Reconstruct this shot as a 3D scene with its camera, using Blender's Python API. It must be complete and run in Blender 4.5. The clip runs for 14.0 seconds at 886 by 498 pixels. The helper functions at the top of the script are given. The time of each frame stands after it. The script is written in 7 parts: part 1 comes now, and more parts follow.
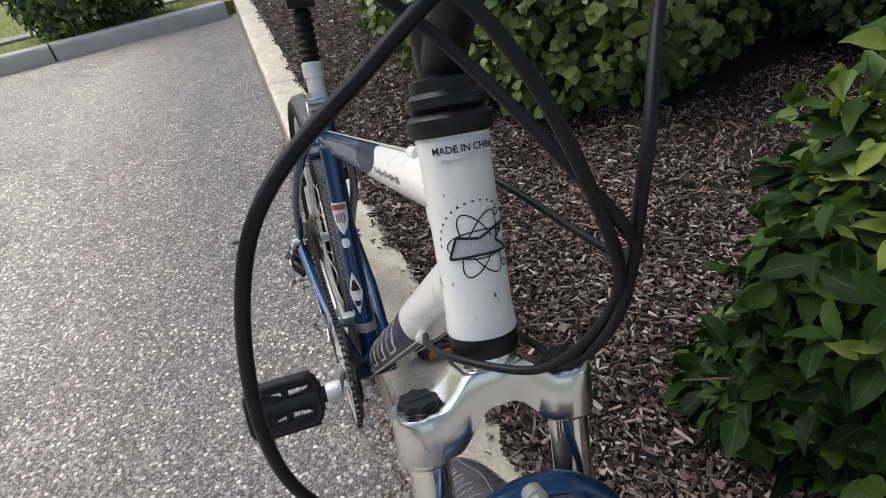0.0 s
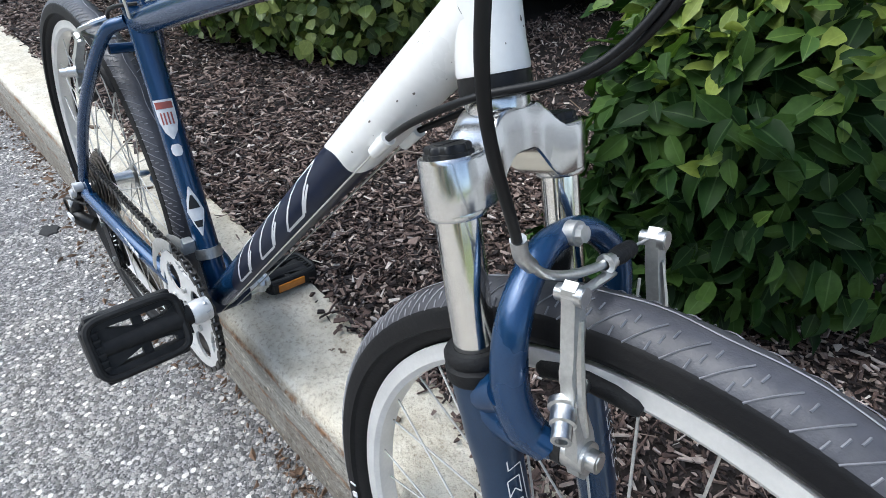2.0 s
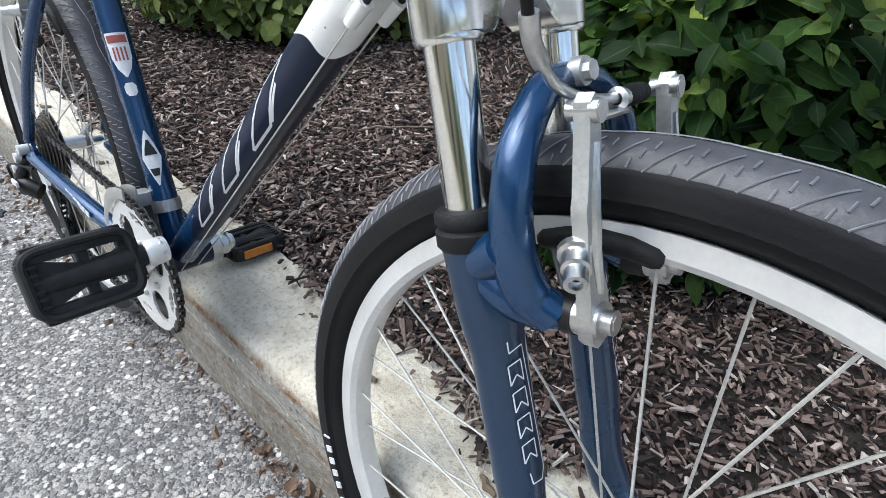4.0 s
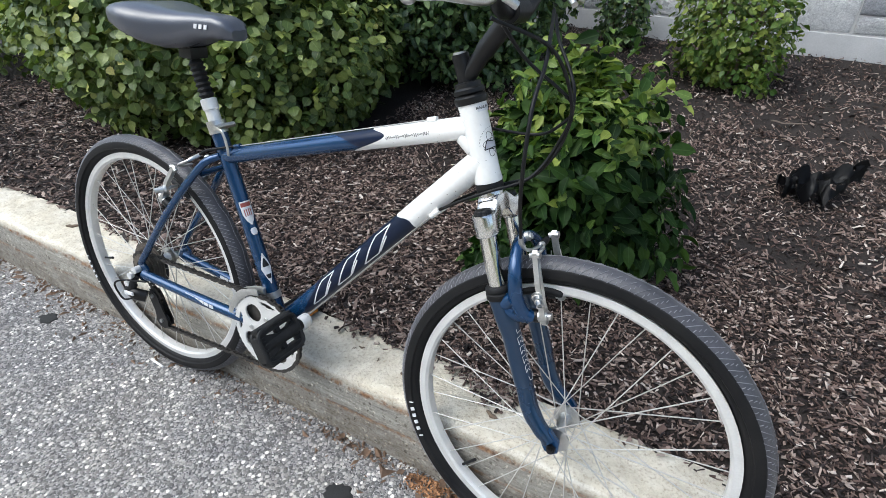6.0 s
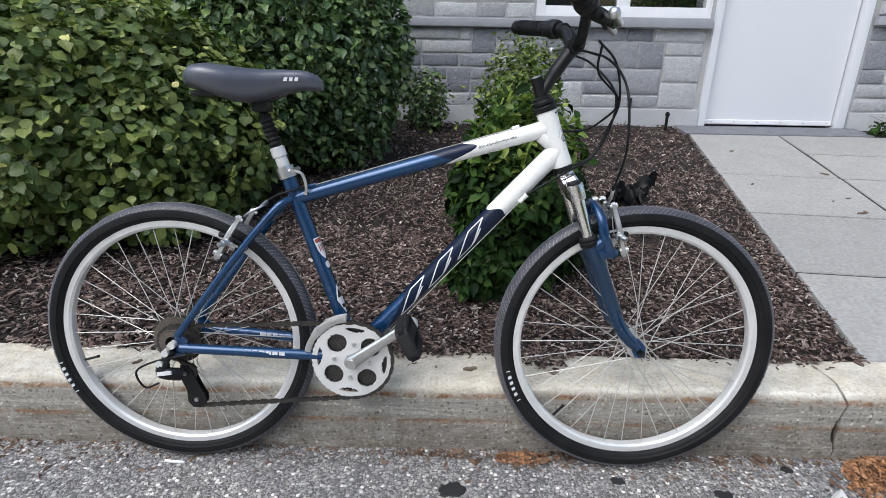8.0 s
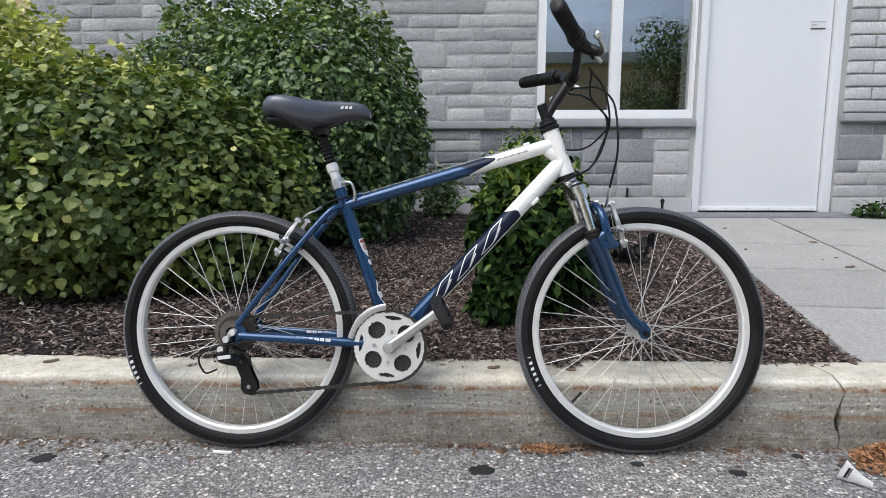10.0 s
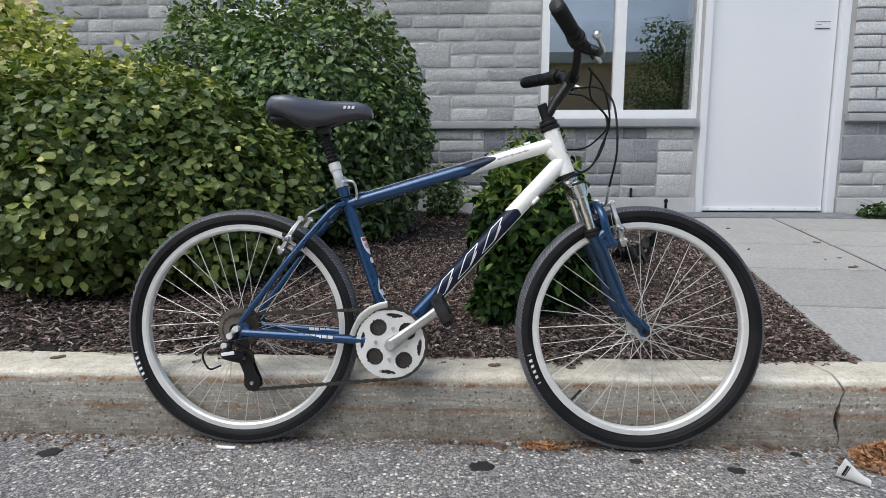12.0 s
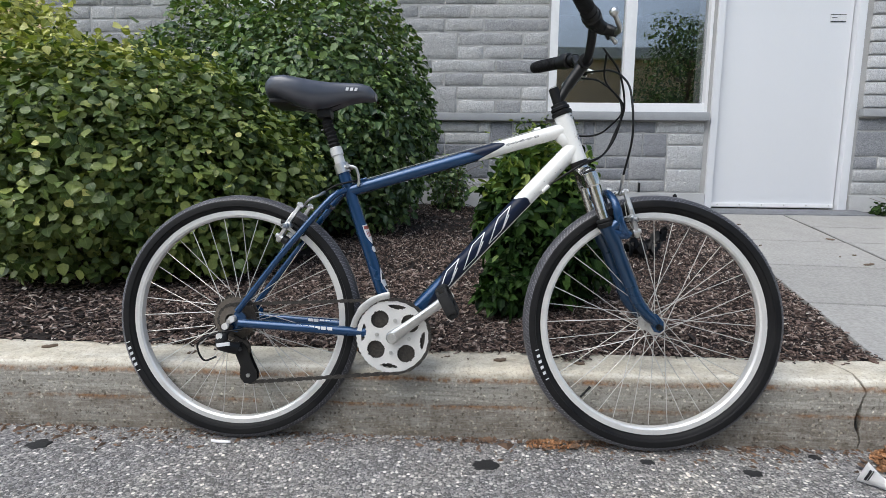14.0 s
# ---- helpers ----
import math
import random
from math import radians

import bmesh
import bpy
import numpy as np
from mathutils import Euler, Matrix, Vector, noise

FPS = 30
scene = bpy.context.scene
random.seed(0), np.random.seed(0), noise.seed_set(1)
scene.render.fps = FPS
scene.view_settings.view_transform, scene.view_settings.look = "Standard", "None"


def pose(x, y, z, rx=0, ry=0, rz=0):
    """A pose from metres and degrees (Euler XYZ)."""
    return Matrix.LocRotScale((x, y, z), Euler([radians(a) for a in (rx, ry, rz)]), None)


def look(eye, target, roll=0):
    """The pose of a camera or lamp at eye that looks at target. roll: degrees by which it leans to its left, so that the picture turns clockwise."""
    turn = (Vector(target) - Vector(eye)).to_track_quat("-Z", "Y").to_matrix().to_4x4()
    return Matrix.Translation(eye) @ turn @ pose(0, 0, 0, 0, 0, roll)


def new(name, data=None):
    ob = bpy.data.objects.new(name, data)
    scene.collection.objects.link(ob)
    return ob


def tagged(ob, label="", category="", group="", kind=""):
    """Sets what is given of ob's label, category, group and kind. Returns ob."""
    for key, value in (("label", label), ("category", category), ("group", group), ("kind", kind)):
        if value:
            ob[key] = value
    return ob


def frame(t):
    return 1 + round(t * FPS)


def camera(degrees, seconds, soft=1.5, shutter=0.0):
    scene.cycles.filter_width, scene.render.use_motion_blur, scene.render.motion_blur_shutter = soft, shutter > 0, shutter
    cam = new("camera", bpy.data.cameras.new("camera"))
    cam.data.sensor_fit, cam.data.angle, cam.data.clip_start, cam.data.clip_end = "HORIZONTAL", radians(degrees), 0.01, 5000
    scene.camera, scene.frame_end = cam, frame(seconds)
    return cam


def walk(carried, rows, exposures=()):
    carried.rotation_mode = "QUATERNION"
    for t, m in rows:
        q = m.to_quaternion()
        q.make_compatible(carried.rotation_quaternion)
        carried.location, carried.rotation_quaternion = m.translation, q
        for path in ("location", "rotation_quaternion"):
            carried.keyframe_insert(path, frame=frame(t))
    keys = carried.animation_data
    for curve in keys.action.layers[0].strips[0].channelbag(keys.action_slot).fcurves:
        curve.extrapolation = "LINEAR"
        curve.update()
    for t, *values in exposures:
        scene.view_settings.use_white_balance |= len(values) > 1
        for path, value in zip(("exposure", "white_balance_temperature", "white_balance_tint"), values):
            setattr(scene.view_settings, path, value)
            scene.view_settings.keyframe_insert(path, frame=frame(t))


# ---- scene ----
cam = camera(77.8, 14.0, 0.65)
METRES, EYE, TILT, LEAN, TURN = 8.0, 1.5, 0.0, 0.0, 0.0
PATH = [
    (0, (1.147, 0.022, 0.999), (-0.441, 0.465, -0.133), -9.6),
    (0.5, (1.191, -0.002, 0.987), (-0.39, 0.477, -0.142), -8.6),
    (1, (1.191, -0.062, 0.957), (-0.327, 0.504, -0.216), -5.4),
    (1.5, (1.139, -0.127, 0.898), (-0.237, 0.707, -0.29), -1.4),
    (2, (1.11, -0.145, 0.865), (-0.023, 0.986, -0.334), 0.9),
    (2.5, (1.108, -0.144, 0.845), (0.005, 1.029, -0.34), 0.5),
    (3, (1.105, -0.139, 0.845), (0.008, 1.033, -0.348), -0.2),
    (3.5, (1.114, -0.161, 0.787), (0.019, 1.055, -0.364), 1.3),
    (3.7, (1.111, -0.164, 0.753), (0.021, 1.059, -0.394), 2.0),
    (5.8, (1.223, -0.527, 1.09), (0.327, 0.873, -0.023), 2.3),
    (6, (1.216, -0.64, 1.123), (0.415, 0.86, 0.07), 1.6),
    (6.5, (1.225, -0.818, 1.137), (0.495, 0.776, 0.175), -0.5),
    (7, (1.212, -1.025, 1.155), (0.644, 0.675, 0.268), 1.0),
    (7.5, (1.014, -1.11, 1.124), (0.641, 0.67, 0.291), 1.5),
    (8, (0.644, -1.114, 0.993), (0.627, 0.765, 0.308), 1.0),
    (8.5, (0.566, -1.218, 0.788), (0.592, 0.742, 0.393), 0.9),
    (9, (0.597, -1.314, 0.741), (0.564, 0.663, 0.445), 0.5),
    (11.5, (0.605, -1.421, 0.743), (0.549, 0.563, 0.499), -0.1),
    (12, (0.611, -1.413, 0.739), (0.544, 0.57, 0.484), 0.1),
    (12.5, (0.616, -1.387, 0.725), (0.543, 0.594, 0.466), 0.0),
    (13, (0.62, -1.365, 0.713), (0.536, 0.616, 0.449), 0.1),
    (13.5, (0.619, -1.357, 0.714), (0.53, 0.622, 0.435), 0.5),
    (14, (0.606, -1.354, 0.715), (0.525, 0.625, 0.444), 0.7),
]
walk(cam, [(t, look(eye, target, roll)) for t, eye, target, roll in PATH], exposures=((0.0, 0.30, 6500, 9), (1.5, 0.76, 6150, 7), (2.0, 0.8, 5900, 5), (2.5, 0.97, 5900, 5), (3.5, 0.92, 5950, 5), (6.5, 0.69, 6050, 5), (7.5, 0.56, 6050, 6), (8.0, 0.45, 6050, 8), (9.0, 0.51, 6150, 8), (11.5, 0.27, 6200, 7), (12.5, 0.31, 6200, 7), (14.0, 0.36, 6200, 7)))

# ---- world and light ----
world = bpy.data.worlds.new("sky")
scene.world = world
world.use_nodes = True
wn = world.node_tree
SUN_UP, SUN_ROT = radians(56), radians(223)
sky = wn.nodes.new("ShaderNodeTexSky")
sky.sky_type, sky.sun_disc, sky.sun_elevation, sky.sun_rotation = "NISHITA", False, SUN_UP, SUN_ROT
sky.dust_density, sky.ozone_density = 3.0, 1.0
haze = wn.nodes.new("ShaderNodeHueSaturation")
haze.inputs["Saturation"].default_value = 0.8
wn.links.new(sky.outputs["Color"], haze.inputs["Color"])
cloud_co = wn.nodes.new("ShaderNodeTexCoord")
cloud_map = wn.nodes.new("ShaderNodeMapping")
cloud_map.inputs["Scale"].default_value = (2.2, 2.2, 7.0)
wn.links.new(cloud_co.outputs["Generated"], cloud_map.inputs["Vector"])
cloud = wn.nodes.new("ShaderNodeTexNoise")
cloud.inputs["Scale"].default_value, cloud.inputs["Detail"].default_value = 1.6, 7.0
wn.links.new(cloud_map.outputs["Vector"], cloud.inputs["Vector"])
veil = wn.nodes.new("ShaderNodeMapRange")
veil.inputs["From Min"].default_value, veil.inputs["From Max"].default_value = 0.3, 0.7
veil.inputs["To Min"].default_value, veil.inputs["To Max"].default_value = 0.55, 1.4
wn.links.new(cloud.outputs["Fac"], veil.inputs["Value"])
thin = wn.nodes.new("ShaderNodeVectorMath")
thin.operation = "SCALE"
wn.links.new(haze.outputs["Color"], thin.inputs[0])
wn.links.new(veil.outputs["Result"], thin.inputs["Scale"])
wn.links.new(thin.outputs["Vector"], wn.nodes["Background"].inputs["Color"])
wn.nodes["Background"].inputs["Strength"].default_value = 0.15
sun_data = bpy.data.lights.new("sun", "SUN")
sun_data.energy, sun_data.angle, sun_data.color = 1.5, radians(60), (1.0, 0.985, 0.96)
sun = new("sun", sun_data)
sun.matrix_world = look((-2.4, -2.6, 5.25), (0, 0, 0))


# ---- materials ----
def ramp(nt, stops, fac):
    r = nt.nodes.new("ShaderNodeValToRGB")
    e = r.color_ramp.elements
    while len(e) < len(stops):
        e.new(0.5)
    for el, (p, c) in zip(e, stops):
        el.position, el.color = p, (*c, 1)
    nt.links.new(fac, r.inputs["Fac"])
    return r.outputs["Color"]


def tex_noise(nt, co, scale, detail=4.0, rough=0.6):
    n = nt.nodes.new("ShaderNodeTexNoise")
    n.inputs["Scale"].default_value, n.inputs["Detail"].default_value, n.inputs["Roughness"].default_value = scale, detail, rough
    nt.links.new(co, n.inputs["Vector"])
    return n.outputs["Fac"]


def mix(nt, fac, a, b, mode="MIX"):
    m = nt.nodes.new("ShaderNodeMix")
    m.data_type, m.blend_type = "RGBA", mode
    for sock, v in ((m.inputs["Factor"], fac), (m.inputs["A"], a), (m.inputs["B"], b)):
        if isinstance(v, (int, float)):
            sock.default_value = v
        elif isinstance(v, tuple):
            sock.default_value = (*v, 1)
        else:
            nt.links.new(v, sock)
    return m.outputs["Result"]


def bump_of(nt, height, strength, distance, normal=None, invert=False):
    b = nt.nodes.new("ShaderNodeBump")
    b.invert = invert
    b.inputs["Strength"].default_value, b.inputs["Distance"].default_value = strength, distance
    nt.links.new(height, b.inputs["Height"])
    if normal is not None:
        nt.links.new(normal, b.inputs["Normal"])
    return b.outputs["Normal"]


def blank(name):
    m = bpy.data.materials.new(name)
    m.use_nodes = True
    nt = m.node_tree
    co = nt.nodes.new("ShaderNodeTexCoord").outputs["Object"]
    return m, nt, nt.nodes["Principled BSDF"], co


def surface(name, col, col2=None, rough=0.5, metal=0.0, big=6.0, fine=90.0, bump=0.0, vary="", amount=0.25, coat=0.0, rough_var=0.12, spec=0.5, grain=0.35):
    """A general surface: two colours mottled at two scales, gloss that varies, fine relief; vary: island or object."""
    m, nt, bs, co = blank(name)
    col2 = col2 or tuple(c * 0.75 for c in col)
    a, b = tex_noise(nt, co, big, 5), tex_noise(nt, co, fine, 3)
    c = mix(nt, ramp(nt, [(0.35, (0, 0, 0)), (0.65, (1, 1, 1))], a), col, col2)
    c = mix(nt, grain, c, ramp(nt, [(0.3, tuple(v * 0.72 for v in col)), (0.7, tuple(min(1, v * 1.18) for v in col))], b))
    if vary:
        g = nt.nodes.new("ShaderNodeNewGeometry").outputs["Random Per Island"] if vary == "island" else nt.nodes.new("ShaderNodeObjectInfo").outputs["Random"]
        lo, hi = 1 - amount, 1 + amount
        c = mix(nt, 1.0, c, ramp(nt, [(0.0, (lo, lo, lo)), (1.0, (hi, hi, hi))], g), "MULTIPLY")
    nt.links.new(c, bs.inputs["Base Color"])
    rr = nt.nodes.new("ShaderNodeMapRange")
    rr.inputs["To Min"].default_value, rr.inputs["To Max"].default_value = max(0.02, rough - rough_var), min(1, rough + rough_var)
    nt.links.new(a, rr.inputs["Value"])
    nt.links.new(rr.outputs["Result"], bs.inputs["Roughness"])
    bs.inputs["Metallic"].default_value, bs.inputs["Coat Weight"].default_value = metal, coat
    bs.inputs["Coat Roughness"].default_value, bs.inputs["Specular IOR Level"].default_value = 0.08, spec
    if bump:
        nt.links.new(bump_of(nt, b, 0.6, bump), bs.inputs["Normal"])
    return m


def asphalt_material():
    m, nt, bs, co = blank("asphalt")
    v = nt.nodes.new("ShaderNodeTexVoronoi")
    v.inputs["Scale"].default_value, v.inputs["Randomness"].default_value = 102, 1.0
    nt.links.new(co, v.inputs["Vector"])
    v2 = nt.nodes.new("ShaderNodeTexVoronoi")
    v2.inputs["Scale"].default_value = 290
    nt.links.new(co, v2.inputs["Vector"])
    sep = nt.nodes.new("ShaderNodeSeparateColor")
    nt.links.new(v.outputs["Color"], sep.inputs["Color"])
    sep2 = nt.nodes.new("ShaderNodeSeparateColor")
    nt.links.new(v2.outputs["Color"], sep2.inputs["Color"])
    stone = ramp(nt, [(0.0, (0.085, 0.083, 0.08)), (0.3, (0.165, 0.16, 0.153)), (0.6, (0.285, 0.275, 0.26)), (0.86, (0.43, 0.415, 0.39)), (1.0, (0.78, 0.76, 0.71))], sep.outputs["Red"])
    small = ramp(nt, [(0.0, (0.05, 0.05, 0.051)), (0.6, (0.18, 0.177, 0.175)), (1.0, (0.40, 0.39, 0.38))], sep2.outputs["Red"])
    c = mix(nt, ramp(nt, [(0.0, (0, 0, 0)), (0.42, (0, 0, 0)), (0.56, (1, 1, 1))], v.outputs["Distance"]), stone, small)
    big = tex_noise(nt, co, 1.3, 6)
    mid = tex_noise(nt, co, 9, 5)
    c = mix(nt, 1.0, c, ramp(nt, [(0.25, (0.72, 0.72, 0.74)), (0.5, (1, 1, 1)), (0.75, (1.2, 1.17, 1.1))], big), "MULTIPLY")
    c = mix(nt, 1.0, c, ramp(nt, [(0.3, (0.82, 0.82, 0.84)), (0.7, (1.12, 1.11, 1.08))], mid), "MULTIPLY")
    # paler, warmer colour away from the gutter: sunlight painted into the asphalt there
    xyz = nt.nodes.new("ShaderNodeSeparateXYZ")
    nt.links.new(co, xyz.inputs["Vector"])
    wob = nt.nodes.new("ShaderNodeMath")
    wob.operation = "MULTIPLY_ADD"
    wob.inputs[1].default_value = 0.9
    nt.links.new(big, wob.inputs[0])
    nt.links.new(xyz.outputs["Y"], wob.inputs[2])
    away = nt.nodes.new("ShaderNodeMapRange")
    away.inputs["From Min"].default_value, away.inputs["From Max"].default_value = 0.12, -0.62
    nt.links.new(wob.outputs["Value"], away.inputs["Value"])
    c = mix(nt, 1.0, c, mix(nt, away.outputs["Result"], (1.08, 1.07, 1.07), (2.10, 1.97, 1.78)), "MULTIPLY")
    nt.links.new(c, bs.inputs["Base Color"])
    bs.inputs["Roughness"].default_value = 0.85
    n = bump_of(nt, v.outputs["Distance"], 0.6, 0.005, None, True)
    nt.links.new(bump_of(nt, v2.outputs["Distance"], 0.7, 0.003, n, True), bs.inputs["Normal"])
    return m


def kerb_material():
    m, nt, bs, co = blank("kerb_concrete")
    big, mid, fine = tex_noise(nt, co, 3, 6), tex_noise(nt, co, 22, 6, 0.7), tex_noise(nt, co, 260, 3)
    c = ramp(nt, [(0.3, (0.46, 0.41, 0.325)), (0.5, (0.60, 0.55, 0.455)), (0.72, (0.71, 0.67, 0.585))], mid)
    c = mix(nt, 1.0, c, ramp(nt, [(0.3, (0.8, 0.8, 0.8)), (0.7, (1.12, 1.11, 1.08))], big), "MULTIPLY")
    # wheel scrapes and rust streaks along the face, dark splash low down
    xyz = nt.nodes.new("ShaderNodeSeparateXYZ")
    nt.links.new(co, xyz.inputs["Vector"])
    mp = nt.nodes.new("ShaderNodeMapping")
    mp.inputs["Scale"].default_value = (2.2, 9, 26)
    nt.links.new(co, mp.inputs["Vector"])
    streak = tex_noise(nt, mp.outputs["Vector"], 2.0, 6, 0.7)
    wob = nt.nodes.new("ShaderNodeMath")
    wob.operation = "MULTIPLY_ADD"
    wob.inputs[1].default_value = 0.022
    nt.links.new(big, wob.inputs[0])
    nt.links.new(xyz.outputs["Z"], wob.inputs[2])
    height = wob.outputs["Value"]
    v = nt.nodes.new("ShaderNodeTexVoronoi")
    v.inputs["Scale"].default_value = 165
    nt.links.new(co, v.inputs["Vector"])
    sep = nt.nodes.new("ShaderNodeSeparateColor")
    nt.links.new(v.outputs["Color"], sep.inputs["Color"])
    # scoured face: grey cement with the stones showing, brown splash low down
    face = ramp(nt, [(0.0, (1, 1, 1)), (0.172, (1, 1, 1)), (0.196, (0, 0, 0))], height)
    grey = ramp(nt, [(0.28, (0.20, 0.19, 0.168)), (0.42, (0.34, 0.325, 0.29)), (0.5, (0.265, 0.247, 0.214)), (0.6, (0.40, 0.382, 0.342)), (0.74, (0.22, 0.205, 0.178))], streak)
    brown = ramp(nt, [(0.30, (0.055, 0.047, 0.038)), (0.44, (0.19, 0.165, 0.135)), (0.54, (0.10, 0.075, 0.052)), (0.66, (0.23, 0.205, 0.175))], streak)
    low = ramp(nt, [(0.0, (0.9, 0.9, 0.9)), (0.035, (0.75, 0.75, 0.75)), (0.105, (0.55, 0.55, 0.55)), (0.122, (0.05, 0.05, 0.05)), (1.0, (0, 0, 0))], height)
    low = mix(nt, 1.0, low, ramp(nt, [(0.36, (0.25, 0.25, 0.25)), (0.6, (1, 1, 1))], mid), "MULTIPLY")
    dirt = mix(nt, low, grey, brown)
    specks = ramp(nt, [(0.0, (0.45, 0.43, 0.40)), (0.09, (0.97, 0.97, 0.97)), (0.85, (1.0, 1.0, 1.0)), (0.95, (1.25, 1.24, 1.21)), (1.0, (1.75, 1.72, 1.66))], sep.outputs["Red"])
    dirt = mix(nt, 1.0, dirt, specks, "MULTIPLY")
    c = mix(nt, face, c, dirt)
    # pale scraped line along the nose
    scrape = ramp(nt, [(0.186, (0, 0, 0)), (0.197, (0.75, 0.75, 0.75)), (0.201, (0, 0, 0))], height)
    scrape = mix(nt, 1.0, scrape, ramp(nt, [(0.42, (0, 0, 0)), (0.56, (1, 1, 1))], streak), "MULTIPLY")
    c = mix(nt, scrape, c, (0.80, 0.78, 0.72))
    band = ramp(nt, [(0.090, (0, 0, 0)), (0.101, (0.95, 0.95, 0.95)), (0.106, (0, 0, 0)), (0.164, (0, 0, 0)), (0.172, (1, 1, 1)), (0.178, (1, 1, 1)), (0.183, (0, 0, 0))], height)
    rust = mix(nt, 1.0, band, ramp(nt, [(0.38, (0.05, 0.05, 0.05)), (0.54, (0.95, 0.95, 0.95))], mid), "MULTIPLY")
    rust = mix(nt, 1.0, rust, ramp(nt, [(0.36, (0.15, 0.15, 0.15)), (0.52, (1, 1, 1))], tex_noise(nt, co, 5, 5, 0.7)), "MULTIPLY")
    c = mix(nt, rust, c, ramp(nt, [(0.35, (0.10, 0.05, 0.025)), (0.5, (0.25, 0.115, 0.045)), (0.7, (0.33, 0.19, 0.09))], tex_noise(nt, co, 110, 3)))
    pits = ramp(nt, [(0.5, (1.06, 1.06, 1.05)), (0.62, (0.82, 0.79, 0.75)), (0.74, (0.50, 0.47, 0.43))], tex_noise(nt, co, 150, 4, 0.75))
    c = mix(nt, 1.0, c, pits, "MULTIPLY")
    nt.links.new(c, bs.inputs["Base Color"])
    bs.inputs["Roughness"].default_value = 0.9
    grav = tex_noise(nt, co, 95, 3, 0.6)
    n = bump_of(nt, grav, 0.6, 0.006, bump_of(nt, mid, 0.7, 0.008))
    nt.links.new(bump_of(nt, fine, 0.5, 0.002, n), bs.inputs["Normal"])
    return m


def leaf_material(name, lo, mid, hi, rough=0.5, spec=0.32):
    m, nt, bs, co = blank(name)
    g = nt.nodes.new("ShaderNodeNewGeometry").outputs["Random Per Island"]
    c = ramp(nt, [(0.0, lo), (0.55, mid), (0.9, hi), (1.0, tuple(v * 1.25 for v in hi))], g)
    c = mix(nt, 1.0, c, ramp(nt, [(0.3, (0.8, 0.82, 0.8)), (0.7, (1.2, 1.15, 1.05))], tex_noise(nt, co, 5, 4)), "MULTIPLY")
    c = mix(nt, 1.0, c, ramp(nt, [(0.35, (0.88, 0.88, 0.88)), (0.65, (1.1, 1.1, 1.1))], tex_noise(nt, co, 120, 3)), "MULTIPLY")
    at = nt.nodes.new("ShaderNodeAttribute")
    at.attribute_name = "rib"
    c = mix(nt, ramp(nt, [(0.0, (0.16, 0.16, 0.16)), (0.07, (0, 0, 0)), (0.90, (0, 0, 0)), (0.97, (0.22, 0.22, 0.22))], at.outputs["Fac"]), c, tuple(min(1.0, v * 1.5 + 0.05) for v in hi))
    nt.links.new(c, bs.inputs["Base Color"])
    bs.inputs["Roughness"].default_value = rough
    bs.inputs["Transmission Weight"].default_value = 0.0
    tr = nt.nodes.new("ShaderNodeBsdfTranslucent")
    nt.links.new(mix(nt, 1.0, c, (1.1, 1.3, 0.5), "MULTIPLY"), tr.inputs["Color"])
    ms = nt.nodes.new("ShaderNodeMixShader")
    ms.inputs["Fac"].default_value = 0.2
    bs.inputs["Specular IOR Level"].default_value = spec
    nt.links.new(bs.outputs["BSDF"], ms.inputs[1])
    nt.links.new(tr.outputs["BSDF"], ms.inputs[2])
    nt.links.new(ms.outputs["Shader"], nt.nodes["Material Output"].inputs["Surface"])
    return m


def mulch_material():
    m, nt, bs, co = blank("bark_mulch")
    g = nt.nodes.new("ShaderNodeNewGeometry").outputs["Random Per Island"]
    c = ramp(nt, [(0.0, (0.009, 0.0055, 0.005)), (0.28, (0.026, 0.0155, 0.013)), (0.46, (0.088, 0.054, 0.043)), (0.64, (0.155, 0.108, 0.090)), (0.82, (0.25, 0.186, 0.156)), (0.95, (0.385, 0.318, 0.275)), (1.0, (0.62, 0.56, 0.51))], g)
    c = mix(nt, 1.0, c, ramp(nt, [(0.3, (0.7, 0.7, 0.7)), (0.7, (1.25, 1.22, 1.2))], tex_noise(nt, co, 90, 4)), "MULTIPLY")
    nt.links.new(c, bs.inputs["Base Color"])
    bs.inputs["Roughness"].default_value = 0.75
    nt.links.new(bump_of(nt, tex_noise(nt, co, 300, 3), 0.5, 0.002), bs.inputs["Normal"])
    return m


